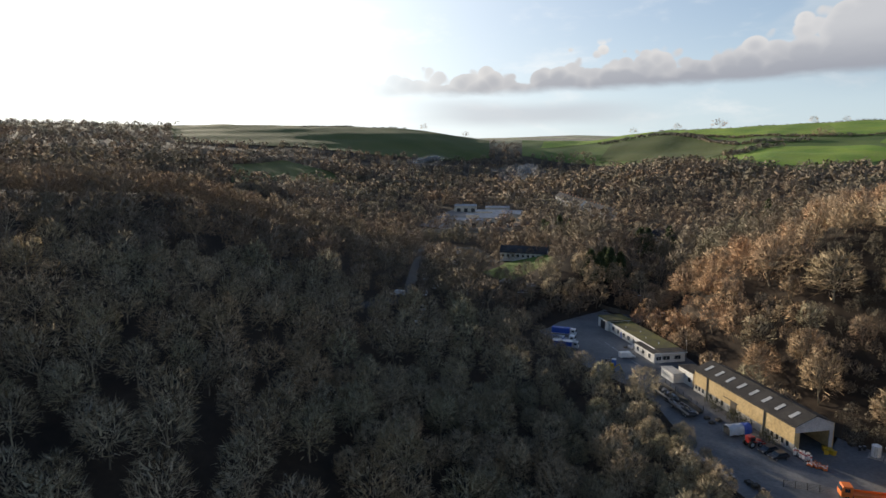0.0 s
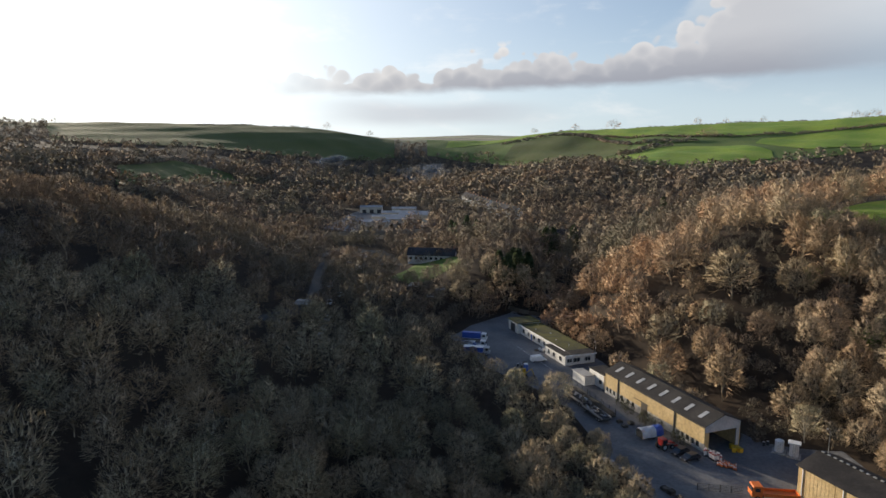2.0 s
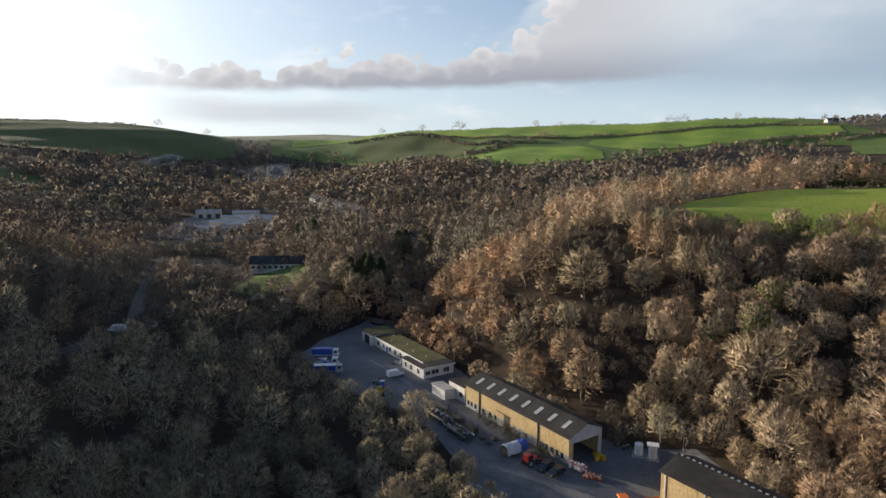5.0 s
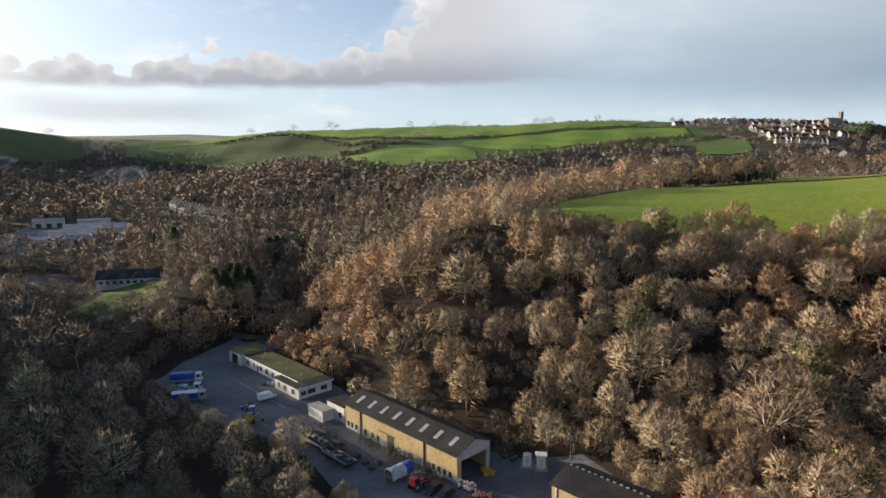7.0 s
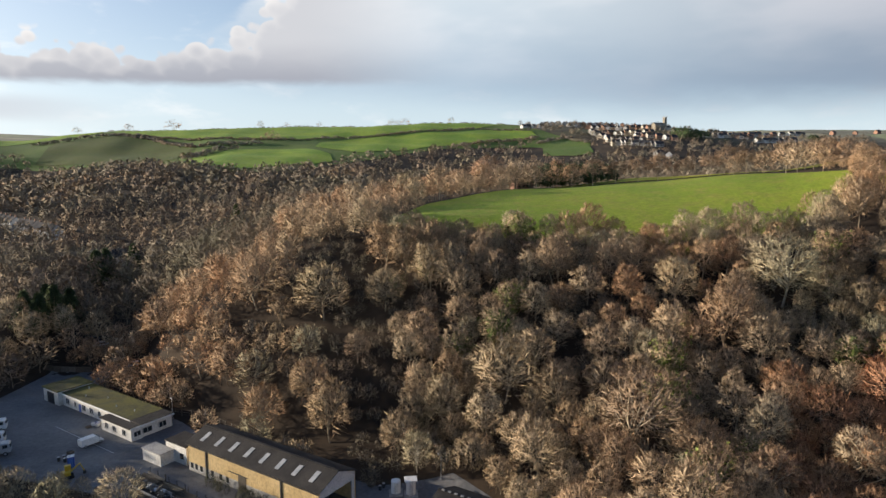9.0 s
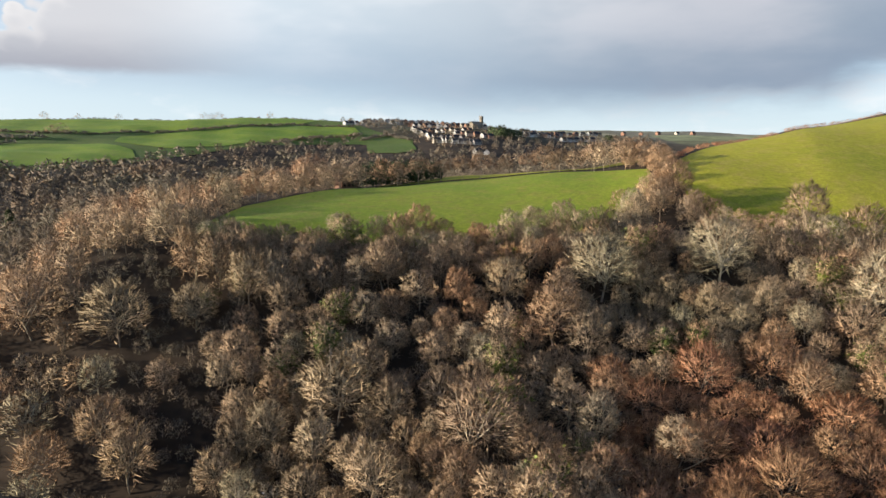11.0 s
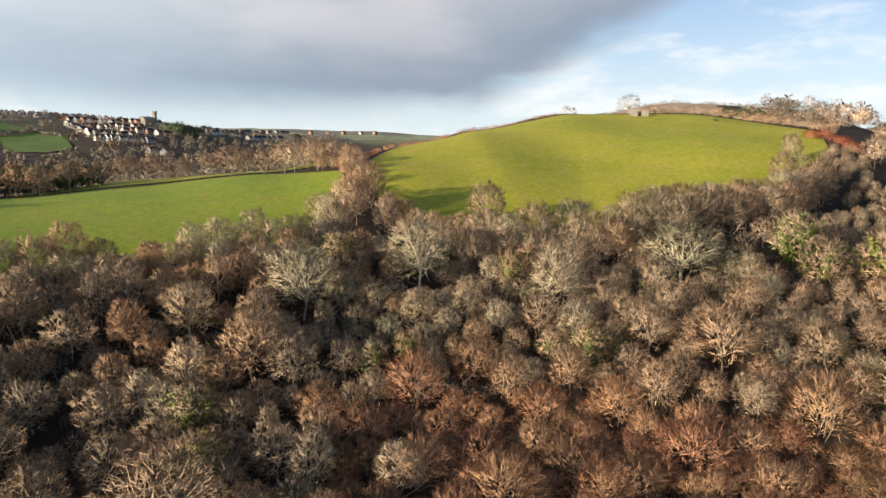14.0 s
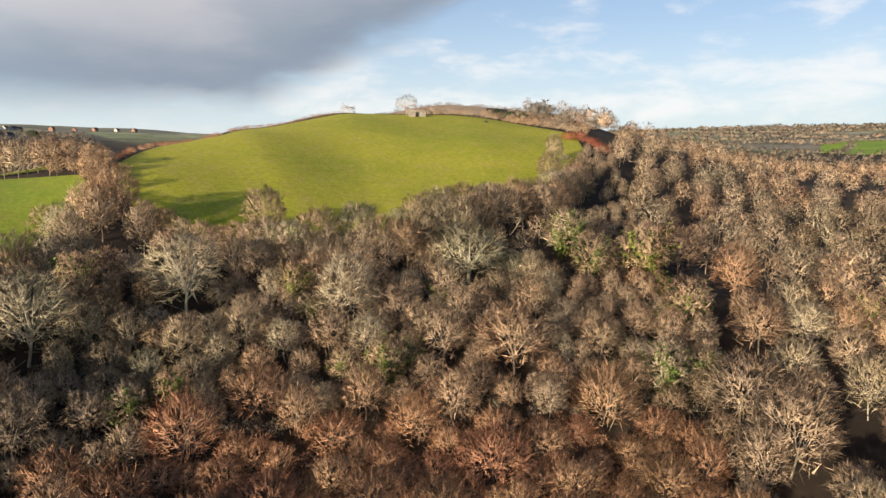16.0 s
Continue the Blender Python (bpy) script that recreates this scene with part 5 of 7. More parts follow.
def build_office():
    s = thing("flat_roofed_office", pose(-54.8, 150.8, 0, 0, 0, 140.2), "long white single-storey building with a mossy flat roof", "building")
    part("wall", solid((0.3, 36, -10.3, -2.6, 0, 3.1)), WHITE_WALL, s, "white rendered wall")
    part("wall", solid((36.02, 43.7, -10.3, -1.6, 0, 3.7)), WHITE_WALL, s, "white rendered workshop wall")
    part("wall", solid((0, 12.5, -2.58, 0, 0, 2.9)), WHITE_WALL, s, "white rendered porch wing")
    part("roof", solid((4.2, 36.2, -10.6, -2.3, 3.12, 3.38)), MOSS_ROOF, s, "yellow-green mossy felt roof")
    part("roof", solid((35.8, 44.0, -10.6, -1.3, 3.72, 3.98)), MOSS_ROOF, s, "mossy felt roof over the workshop")
    part("roof", solid((-0.3, 12.8, -2.28, 0.3, 2.92, 3.14), (-0.3, 4.18, -10.6, -2.3, 3.11, 3.36)), DARK_ROOF, s, "dark felt roof")
    part("fascia", solid((4.2, 36.2, -2.28, -2.18, 3.0, 3.4), (-0.42, -0.31, -10.6, 0.3, 2.95, 3.3)), WHITE_PAINT, s)
    for x, y, w in ((14, -2.6, 1.6), (17.5, -2.6, 1.2), (21, -2.6, 1.6), (24.5, -2.6, 1.6), (29, -2.6, 1.0), (32.5, -2.6, 1.6), (2.2, 0, 1.4), (6.2, 0, 1.4), (9.6, 0, 1.2)):
        g = part("window", solid((x, x + w, y - 0.02, y + 0.05, 1.0, 2.2)), GLASS_DARK, s)
        for bar in ((x - 0.07, x, y, y + 0.09, 0.95, 2.25), (x + w, x + w + 0.07, y, y + 0.09, 0.95, 2.25), (x + w / 2 - 0.03, x + w / 2 + 0.03, y + 0.05, y + 0.09, 1.0, 2.2)):
            part("frame", solid(bar), WHITE_PAINT, g)
        part("sill", solid((x - 0.15, x + w + 0.15, y, y + 0.16, 0.85, 0.95)), CONCRETE, g)
    for y, w in ((-2.2, 1.6), (-5.0, 2.2), (-8.6, 1.8)):
        g = part("window", solid((-0.05, 0.29 if y < -2.6 else 0.02, y, y + w, 1.0, 2.1)), GLASS_DARK, s)
        for bar in ((-0.09, -0.05, y - 0.07, y, 0.95, 2.15), (-0.09, -0.05, y + w, y + w + 0.07, 0.95, 2.15), (-0.09, -0.05, y + w / 2 - 0.03, y + w / 2 + 0.03, 1.0, 2.1)):
            part("frame", solid(bar), WHITE_PAINT, g)
    part("door", solid((26.8, 27.8, -2.62, -2.54, 0.05, 2.1)), BLUE, s, "blue door")
    part("door", solid((38.2, 41.6, -1.62, -1.5, 0.05, 3.0)), BLACK_PAINT, s, "dark roller door")
    for x, y in ((8.5, -6), (15, -5.2), (22, -7), (28, -4.6), (33, -8)):
        bm = tube(bmesh.new(), (x, y, 3.36), (x, y, 3.75), 0.12, sides=8)
        part("roof_vent", bm, WHITE_PAINT, s)


def build_store():
    s = thing("white_store", pose(-39.5, 137.2, 0, 0, 0, 140.7), "low white rendered store beside the shed", "shed")
    part("wall", solid((0, 7.0, -5.2, -0.6, 0, 4.0)), WHITE_WALL, s)
    part("roof", solid((-0.1, 7.2, -5.4, -0.4, 4.02, 4.2)), DARK_ROOF, s)
    part("window", solid((1.0, 2.2, -0.62, -0.53, 1.2, 2.4)), GLASS_DARK, s)
    part("lean_to", solid((4.2, 10.5, -0.58, 2.6, 0, 2.6)), WHITE_WALL, s, "low white block lean-to")
    part("lean_to_roof", solid((4.1, 10.7, -0.56, 2.8, 2.62, 2.78)), CONCRETE, s)


build_long_shed()
build_buff_shed()
build_office()
build_store()


# ---- vehicles and plant ----
def wheel(parent, x, y, r=0.32, w=0.22):
    bm = tube(bmesh.new(), (x, y - w / 2, r), (x, y + w / 2, r), r, sides=14)
    t = part("wheel", bm, TYRE, parent)
    part("rim", tube(bmesh.new(), (x, y - w / 2 - 0.02, r), (x, y + w / 2 + 0.02, r), r * 0.55, sides=10), SILVER, t)


def car_model(name, mat, label, van=False):
    s = thing(name, pose(0, 0, 0), label, "van" if van else "car", "parked vehicles")
    L, W = (4.9, 1.9) if van else (4.3, 1.75)
    low = [(0, 0.35), (0.05, 0.75), (0.9, 0.92), (L - 0.1, 0.95), (L, 0.4)]
    bm = prism([(a, u) for a, u in low], W, "y")
    bmesh.ops.rotate(bm, verts=bm.verts, cent=(0, 0, 0), matrix=Matrix.Identity(3))
    for v in bm.verts:
        v.co = Vector((v.co.x - L / 2, v.co.y - W / 2, v.co.z))
    bmesh.ops.bevel(bm, geom=bm.edges[:], offset=0.06, segments=1, affect="EDGES")
    body = part("body", bm, mat, s)
    cab = [(0.95, 0.9), (1.5, 1.42), (L - 0.9, 1.45), (L - 0.25, 0.93)] if not van else [(0.7, 0.9), (1.15, 1.6), (1.5, 1.95), (L - 0.06, 1.95), (L - 0.02, 0.93)]
    bm = prism(cab, W - 0.18, "y")
    for v in bm.verts:
        v.co = Vector((v.co.x - L / 2, v.co.y - W / 2 + 0.09, v.co.z))
    part("cabin", bm, mat if van else GLASS_DARK, s)
    if not van:
        part("roof_panel", solid((1.5 - L / 2, L - 0.9 - L / 2, -W / 2 + 0.12, W / 2 - 0.12, 1.43, 1.49)), mat, s)
    else:
        part("windscreen", solid((0.8 - L / 2, 1.05 - L / 2, -W / 2 + 0.15, W / 2 - 0.15, 1.1, 1.6)), GLASS_DARK, s)
    for x in (-L / 2 + 0.8, L / 2 - 0.8):
        for y in (-W / 2 + 0.08, W / 2 - 0.08):
            wheel(s, x, y)
    for y in (-W / 2 + 0.3, W / 2 - 0.3):
        part("headlight", solid((-L / 2 - 0.02, -L / 2 + 0.06, y - 0.15, y + 0.15, 0.6, 0.75)), SKYLIGHT, body)
    return s


def truck(name, m, cab_mat, label, load=None, load_mat=None):
    """A rigid lorry that faces +x, with a flat bed or a box on it."""
    s = thing(name, m, label, "truck", "lorries")
    part("chassis", solid((-4.2, 4.0, -0.5, 0.5, 0.55, 0.85)), DARK_METAL, s)
    bm = prism([(2.2, 0.7), (4.1, 0.7), (4.15, 1.7), (3.85, 2.75), (2.2, 2.8)], 2.2, "y")
    bmesh.ops.translate(bm, verts=bm.verts, vec=(0, -1.1, 0))
    bmesh.ops.bevel(bm, geom=bm.edges[:], offset=0.08, segments=1, affect="EDGES")
    cab = part("cab", bm, cab_mat, s)
    part("windscreen", solid((3.95, 4.14, -0.95, 0.95, 1.75, 2.5)), GLASS_DARK, cab)
    for y in (-1.12, 1.06):
        part("side_window", solid((2.7, 3.6, y, y + 0.06, 1.75, 2.45)), GLASS_DARK, cab)
    part("bed", solid((-4.3, 2.0, -1.15, 1.15, 0.9, 1.1)), cab_mat, s)
    if load:
        part("box_body", solid((-4.25, 1.95, -1.12, 1.12, 1.11, 1.1 + load), bevel=0.06), load_mat, s)
    else:
        part("dropside", solid((-4.3, 2.0, -1.15, -1.08, 1.1, 1.5), (-4.3, 2.0, 1.08, 1.15, 1.1, 1.5), (-4.3, -4.22, -1.08, 1.08, 1.1, 1.5)), cab_mat, s)
    for x in (-3.1, 3.1):
        for y in (-0.98, 0.98):
            wheel(s, x, y, 0.48, 0.3)
    return s


truck("lorry", at(-90.5, 160.0, 18.6), WHITE_PAINT, "white-cabbed lorry with a blue box body", 1.9, BLUE)
heaped = truck("lorry", at(-86.8, 152.4, 17), WHITE_PAINT, "white dropside lorry heaped with pale scrap sheets")
rng = np.random.default_rng(9)
for k in range(16):
    x, y = rng.uniform(-4.0, 1.4), rng.uniform(-0.8, 0.8)
    l, w = rng.uniform(0.5, 1.3), rng.uniform(0.25, 0.6)
    part("scrap_sheet", solid((-l, l, -w, w, 0, 0.06)), (WHITE_PAINT, PALE_SHEET, BLUE, SILVER)[k % 4], heaped).matrix_basis = pose(x, y, 1.45 + 0.05 * k, rng.uniform(-28, 28), rng.uniform(-25, 25), rng.uniform(0, 180))
covered = truck("lorry", at(-82.6, 146.8, 21), SILVER, "lorry with a blue box body under a white top", 1.5, BLUE)
part("top_sheet", solid((-4.35, 2.05, -1.2, 1.2, 2.62, 2.74), bevel=0.04), WHITE_PAINT, covered, "white sheet top")
part("roundel", tube(bmesh.new(), (-1.2, -1.12, 1.85), (-1.2, -1.16, 1.85), 0.45, sides=18), WHITE_PAINT, covered, "plain white ring")
part("roundel_centre", tube(bmesh.new(), (-1.2, -1.16, 1.85), (-1.2, -1.18, 1.85), 0.26, sides=18), BLUE, covered)
truck("lorry", at(3.9, 100.4, 205), ORANGE, "orange-cabbed lorry beside the buff shed")

silver_car, white_car, dark_car, white_van, red_car = car_model("parked_car", SILVER, "silver hatchback parked on tarmac"), car_model("parked_car", WHITE_PAINT, "white saloon car parked outdoors"), car_model("parked_car", BLACK_PAINT, "black hatchback parked on tarmac"), car_model("parked_van", WHITE_PAINT, "white panel van parked outdoors", True), car_model("parked_car", RED, "red hatchback parked on gravel")
for model, bearing, d, turn in ((silver_car, -44.1, 219, 120), (white_car, -44.6, 194, 125), (silver_car, -45.1, 176, 122), (white_car, -45.9, 163, 118), (dark_car, -46.3, 155, 120), (white_van, -47.6, 187, 20), (white_van, -35.5, 246, 10), (white_car, -33.8, 229, 30),
                                (silver_car, -32.9, 236, 40), (white_car, -42.3, 286, 20), (dark_car, -41.9, 281, 20), (silver_car, -41.5, 276, 20), (red_car, -42.6, 291, 20), (white_van, -41.0, 262, 60), (silver_car, -40.4, 268, 60), (white_van, -40.2, 300, 20), (white_car, -22.0, 231, 10),
                                (dark_car, -22.6, 236, 15), (white_car, -43.2, 207, 300), (dark_car, -45.6, 169, 120)):
    x, y = d * math.sin(radians(bearing)), d * math.cos(radians(bearing))
    copy_thing(model, at(x, y, turn, 0.12))
copy_thing(dark_car, at(-14.2, 109.8, 60, 0.07))
copy_thing(dark_car, at(-11.8, 108.2, 55, 0.07))
copy_thing(white_van, at(-63.4, 150.6, 230, 0.07))
copy_thing(silver_car, at(-70.5, 197.5, 30, 0.12))
for model in (silver_car, white_car, dark_car, white_van, red_car):
    remove_model(model)


def build_tractor():
    s = thing("red_tractor", at(-17.6, 110.6, 55, 0.07), "red farm tractor with grey loader arms", "tractor")
    part("bonnet", solid((0.2, 2.0, -0.4, 0.4, 0.8, 1.5), bevel=0.08), RED, s)
    part("cab", solid((-1.2, 0.2, -0.75, 0.75, 0.9, 2.5), bevel=0.1), RED, s)
    part("cab_glass", solid((-1.0, 0.23, -0.77, 0.77, 1.5, 2.3)), GLASS_DARK, s)
    for y in (-0.85, 0.85):
        wheel(s, -0.7, y, 0.8, 0.45)
        wheel(s, 1.5, y * 0.9, 0.5, 0.3)
        bm = tube(bmesh.new(), (0.1, y * 0.7, 1.5), (2.7, y * 0.7, 0.7), 0.09)
        part("loader_arm", bm, GREY_METAL, s)
    part("bucket", prism([(2.6, 0.2), (3.3, 0.2), (2.7, 0.9)], 1.9, "y"), RED, s).location = (0, -0.95, 0)


def build_tarp():
    s = thing("sheeted_trailer", at(-21.6, 114.6, 52, 0.07), "trailer under a sagging grey and blue tarpaulin", "trailer")
    part("chassis", solid((-2.8, 2.8, -1.0, 1.0, 0.5, 0.8)), DARK_METAL, s)
    rng = np.random.default_rng(3)
    for x0, x1, mat, label in ((-2.9, 0.9, TARP_GREY, "grey tarpaulin"), (0.85, 2.9, BLUE, "blue tarpaulin")):
        u, v = np.meshgrid(np.linspace(x0, x1, 14), np.linspace(-1.5, 1.5, 18), indexing="ij")
        z = 2.5 - 0.28 * v ** 2 - np.where(np.abs(v) > 1.05, (np.abs(v) - 1.05) * 3.0, 0) + 0.09 * np.sin(u * 3.1) * np.cos(v * 4.2) + rng.normal(0, 0.03, u.shape)
        v = np.clip(v, -1.25, 1.25) + 0.05 * np.sin(u * 5)
        ob = new("tarpaulin", mesh_of("tarpaulin", np.stack([u, v, np.maximum(z, 0.5)], -1).reshape(-1, 3), grid_faces(14, 18), mat, True))
        ob.parent = s
        tagged(ob, label)
        part("load", solid((x0 + 0.1, x1 - 0.1, -1.0, 1.0, 0.82, 2.0)), DARK_METAL, s)
    for y in (-0.95, 0.95):
        wheel(s, -0.5, y, 0.4)
        wheel(s, 0.5, y, 0.4)


def build_digger():
    s = thing("yellow_digger", at(-61.6, 135.4, 30, 0.07), "small yellow tracked digger by the trees", "digger")
    for y in (-0.7, 0.7):
        part("track", solid((-1.2, 1.2, y - 0.2, y + 0.2, 0, 0.55), bevel=0.12), TYRE, s)
    part("body", solid((-1.1, 0.6, -0.8, 0.8, 0.6, 1.4), bevel=0.1), YELLOW, s)
    part("cab", solid((-0.3, 0.8, 0.0, 0.8, 1.4, 2.5), bevel=0.06), YELLOW, s)
    part("cab_glass", solid((-0.15, 0.83, 0.1, 0.82, 1.6, 2.35)), GLASS_DARK, s)
    part("boom", tube(bmesh.new(), (0.5, -0.3, 1.2), (2.3, -0.3, 2.6), 0.16, 0.12), YELLOW, s)
    part("dipper", tube(bmesh.new(), (2.3, -0.3, 2.6), (3.0, -0.3, 0.9), 0.12, 0.1), YELLOW, s)
    part("bucket", solid((2.75, 3.3, -0.6, 0.0, 0.2, 0.9), bevel=0.1), DARK_METAL, s)


build_tractor()
build_tarp()
build_digger()

# stores standing about the yard
cabin = thing("blue_site_toilet", at(-63.0, 140.4, 20, 0.06), "blue plastic portable toilet cabin", "cabin")
part("body", solid((-0.6, 0.6, -0.6, 0.6, 0, 2.2), bevel=0.05), BLUE, cabin)
part("roof", solid((-0.65, 0.65, -0.65, 0.65, 2.2, 2.35), bevel=0.06), WHITE_PAINT, cabin)
part("door", solid((-0.4, 0.4, -0.65, -0.6, 0.1, 2.0)), paint("pale_blue_paint", 0.10, 0.2, 0.5), cabin)


def build_tank(x, y, tall, capped):
    s = thing("storage_tank", at(x, y, 0, 0.06), "upright white cylindrical storage tank on a concrete pad", "tank", "storage tanks")
    part("pad", solid((-1.3, 1.3, -1.3, 1.3, 0, 0.25)), CONCRETE, s)
    part("shell", tube(bmesh.new(), (0, 0, 0.25), (0, 0, tall), 0.9, sides=20), WHITE_PAINT, s)
    if capped:
        part("lid", solid((-1.2, 1.2, -1.0, 1.0, tall + 0.002, tall + 0.22), bevel=0.05), WHITE_PAINT, s, "flat overhanging cover")
    else:
        part("lid", tube(bmesh.new(), (0, 0, tall), (0, 0, tall + 0.3), 0.9, 0.3, 20), WHITE_PAINT, s, "shallow conical top")
    part("ladder", solid((-0.25, -0.19, -1.0, -0.92, 0.25, tall), (0.19, 0.25, -1.0, -0.92, 0.25, tall), *[(-0.19, 0.19, -0.99, -0.93, 0.5 + 0.35 * k, 0.55 + 0.35 * k) for k in range(int((tall - 0.6) / 0.35))]), GREY_METAL, s)


build_tank(3.6, 121.8, 2.6, False)
build_tank(6.4, 121.0, 3.0, True)

cone = thing("traffic_cone", pose(0, 0, 0), "red traffic cone with a white sleeve", "cone", "traffic cones")
part("base", solid((-0.22, 0.22, -0.22, 0.22, 0, 0.05)), TYRE, cone)
part("body", tube(bmesh.new(), (0, 0, 0.05), (0, 0, 0.95), 0.17, 0.04, 10), ORANGE, cone)
part("sleeve", tube(bmesh.new(), (0, 0, 0.45), (0, 0, 0.72), 0.118, 0.082, 10), WHITE_PAINT, cone)
post = thing("barrier_post", pose(0, 0, 0), "slim white and red plastic barrier post", "post", "barrier posts")
part("foot", solid((-0.3, 0.3, -0.2, 0.2, 0, 0.12)), TYRE, post)
part("stem", tube(bmesh.new(), (0, 0, 0.12), (0, 0, 1.7), 0.09, sides=8), WHITE_PAINT, post)
part("band", tube(bmesh.new(), (0, 0, 1.1), (0, 0, 1.4), 0.1, sides=8), RED, post)
rng = np.random.default_rng(8)
for k in range(34):
    copy_thing(cone, at(-5.2 + rng.uniform(-1.5, 2.0), 109.2 + rng.uniform(-0.9, 1.0), 0, 0.06))
for k in range(26):
    u = rng.uniform(0, 1)
    copy_thing(post, at(-9.4 + 3.2 * u + rng.uniform(-0.4, 0.4), 111.6 - 1.2 * u + rng.uniform(-0.5, 0.6), rng.uniform(0, 90), 0.06))
remove_model(cone)
remove_model(post)

for k, (x, y, turn) in enumerate(((-5.6, 118.4, 20), (-4.5, 118.0, 35), (-5.0, 117.0, 10), (-3.8, 117.2, 50))):
    s = thing("yellow_barrow", at(x, y, turn, 0.06), "yellow plastic salt bin with a sloping lid", "bin", "yellow bins")
    part("body", prism([(-0.55, 0), (0.55, 0), (0.6, 0.75), (-0.6, 0.75)], 0.8), YELLOW, s)
    part("lid", prism([(-0.62, 0.76), (0.62, 0.76), (0.62, 0.82), (-0.62, 0.95)], 0.86), YELLOW, s)

# racks of timber and scrap before the shed
def build_rack(x, y, turn, seed, label):
    s = thing("timber_rack", at(x, y, turn, 0.06), label, "rack", "timber racks")
    for a in (-2.6, 0, 2.6):
        part("bearer", solid((a - 0.1, a + 0.1, -2.0, 2.0, 0, 0.35)), DARK_METAL, s)
        for b in (-1.9, 1.9):
            part("upright", solid((a - 0.06, a + 0.06, b - 0.06, b + 0.06, 0.35, 1.9)), DARK_METAL, s)
    rng = np.random.default_rng(seed)
    board = bmesh.new()
    box(board, -2.9, 2.9, -0.11, 0.11, 0, 0.09)
    first = part("plank", board, TIMBER, s)
    for k in range(30):
        ob = first if not k else new("plank", first.data)
        ob.parent = s
        layer, row = divmod(k, 10)
        ob.matrix_basis = pose(rng.uniform(-0.4, 0.4), -1.6 + 0.34 * row + rng.uniform(-0.05, 0.05), 0.36 + layer * 0.28 + 0.05 * rng.uniform(0, 1), rng.uniform(-4, 4), rng.uniform(-1.5, 1.5), rng.uniform(-3, 3))


build_rack(-44.5, 131.2, 139, 1, "steel rack of weathered timber lengths")
build_rack(-39.5, 126.6, 140, 2, "steel rack of weathered timber lengths")
build_rack(-34.6, 122.2, 141, 3, "steel rack of grey planks and offcuts")

def build_scrap(x, y, turn, seed):
    """A flatbed trailer heaped with dark scrap."""
    s = thing("scrap_trailer", at(x, y, turn, 0.06), "dark flatbed trailer heaped with grey scrap", "trailer", "scrap trailers")
    part("bed", solid((-4.4, 4.4, -1.3, 1.3, 0.8, 1.05)), DARK_METAL, s)
    for y0 in (-1.3, 1.22):
        part("side_rail", solid((-4.4, 4.4, y0, y0 + 0.08, 1.06, 1.55)), GREY_METAL, s)
    rng = np.random.default_rng(seed)
    for k in range(26):
        l, w, h = rng.uniform(0.2, 0.9), rng.uniform(0.12, 0.45), rng.uniform(0.08, 0.3)
        ob = part("scrap", solid((-l, l, -w, w, 0, h), bevel=0.03), (DARK_METAL, GREY_METAL, TYRE, TIMBER, DARK_METAL, PALE_SHEET)[k % 6], s)
        ob.matrix_basis = pose(rng.uniform(-3.8, 3.8), rng.uniform(-0.9, 0.9), 1.06 + rng.uniform(0, 0.7), rng.uniform(-30, 30), rng.uniform(-30, 30), rng.uniform(0, 180))
    for a in (-3.0, -2.0, 3.0):
        for b in (-1.05, 1.05):
            wheel(s, a, b, 0.42, 0.26)


build_scrap(-42.2, 126.0, 140, 31)
build_scrap(-35.4, 119.6, 141, 32)

rng = np.random.default_rng(12)
pallet = thing("pallet", pose(0, 0, 0), "weathered grey timber pallet, stacked", "pallet", "pallets")
slat = part("slat", solid((-0.6, 0.6, -0.06, 0.06, 0, 0.03)), TIMBER, pallet)
slat.location = (0, -0.5, 0.12)
for k in range(1, 6):
    ob = new("slat", slat.data)
    ob.parent = pallet
    ob.location = (0, -0.5 + 0.2 * k, 0.12)
for a in (-0.5, 0, 0.5):
    part("block", solid((a - 0.06, a + 0.06, -0.55, 0.55, 0, 0.12)), TIMBER, pallet)
for x, y, n in ((-29.5, 119.0, 4), (-27.8, 117.2, 3), (-27.0, 119.4, 5), (-13.8, 93.2, 4), (-12.4, 92.2, 6), (-10.8, 91.4, 3), (-1.0, 125.0, 4), (-68, 160.2, 2), (-66, 146.5, 3)):
    for k in range(n):
        copy_thing(pallet, at(x + rng.uniform(-0.08, 0.08), y + rng.uniform(-0.08, 0.08), 50 + rng.uniform(-6, 6), 0.06 + 0.155 * k))
remove_model(pallet)
bag = thing("builders_bag", pose(0, 0, 0), "full white woven bulk bag", "bag", "bulk bags")
bm = solid((-0.45, 0.45, -0.45, 0.45, 0, 0.85), bevel=0.16)
part("sack", bm, WHITE_WALL, bag)
part("loop", solid((-0.4, -0.34, -0.4, 0.4, 0.84, 0.9)), BLUE, bag)
part("loop", solid((0.34, 0.4, -0.4, 0.4, 0.84, 0.9)), BLUE, bag)
for k in range(13):
    u = k / 12
    copy_thing(bag, at(-27.0 + 9.5 * u + rng.uniform(-0.5, 0.5), 98.6 - 6.0 * u + rng.uniform(-0.4, 0.4), rng.uniform(0, 90), 0.06))
for x, y in ((-67.2, 161.0), (-66.2, 161.6), (-66.0, 160.4)):
    copy_thing(bag, at(x, y, rng.uniform(0, 90), 0.06))
remove_model(bag)
drum = thing("oil_drum", pose(0, 0, 0), "dark steel oil drum standing upright", "drum", "oil drums")
part("shell", tube(bmesh.new(), (0, 0, 0), (0, 0, 0.88), 0.29, sides=12), DARK_METAL, drum)
part("rim", tube(bmesh.new(), (0, 0, 0.86), (0, 0, 0.91), 0.31, sides=12), GREY_METAL, drum)
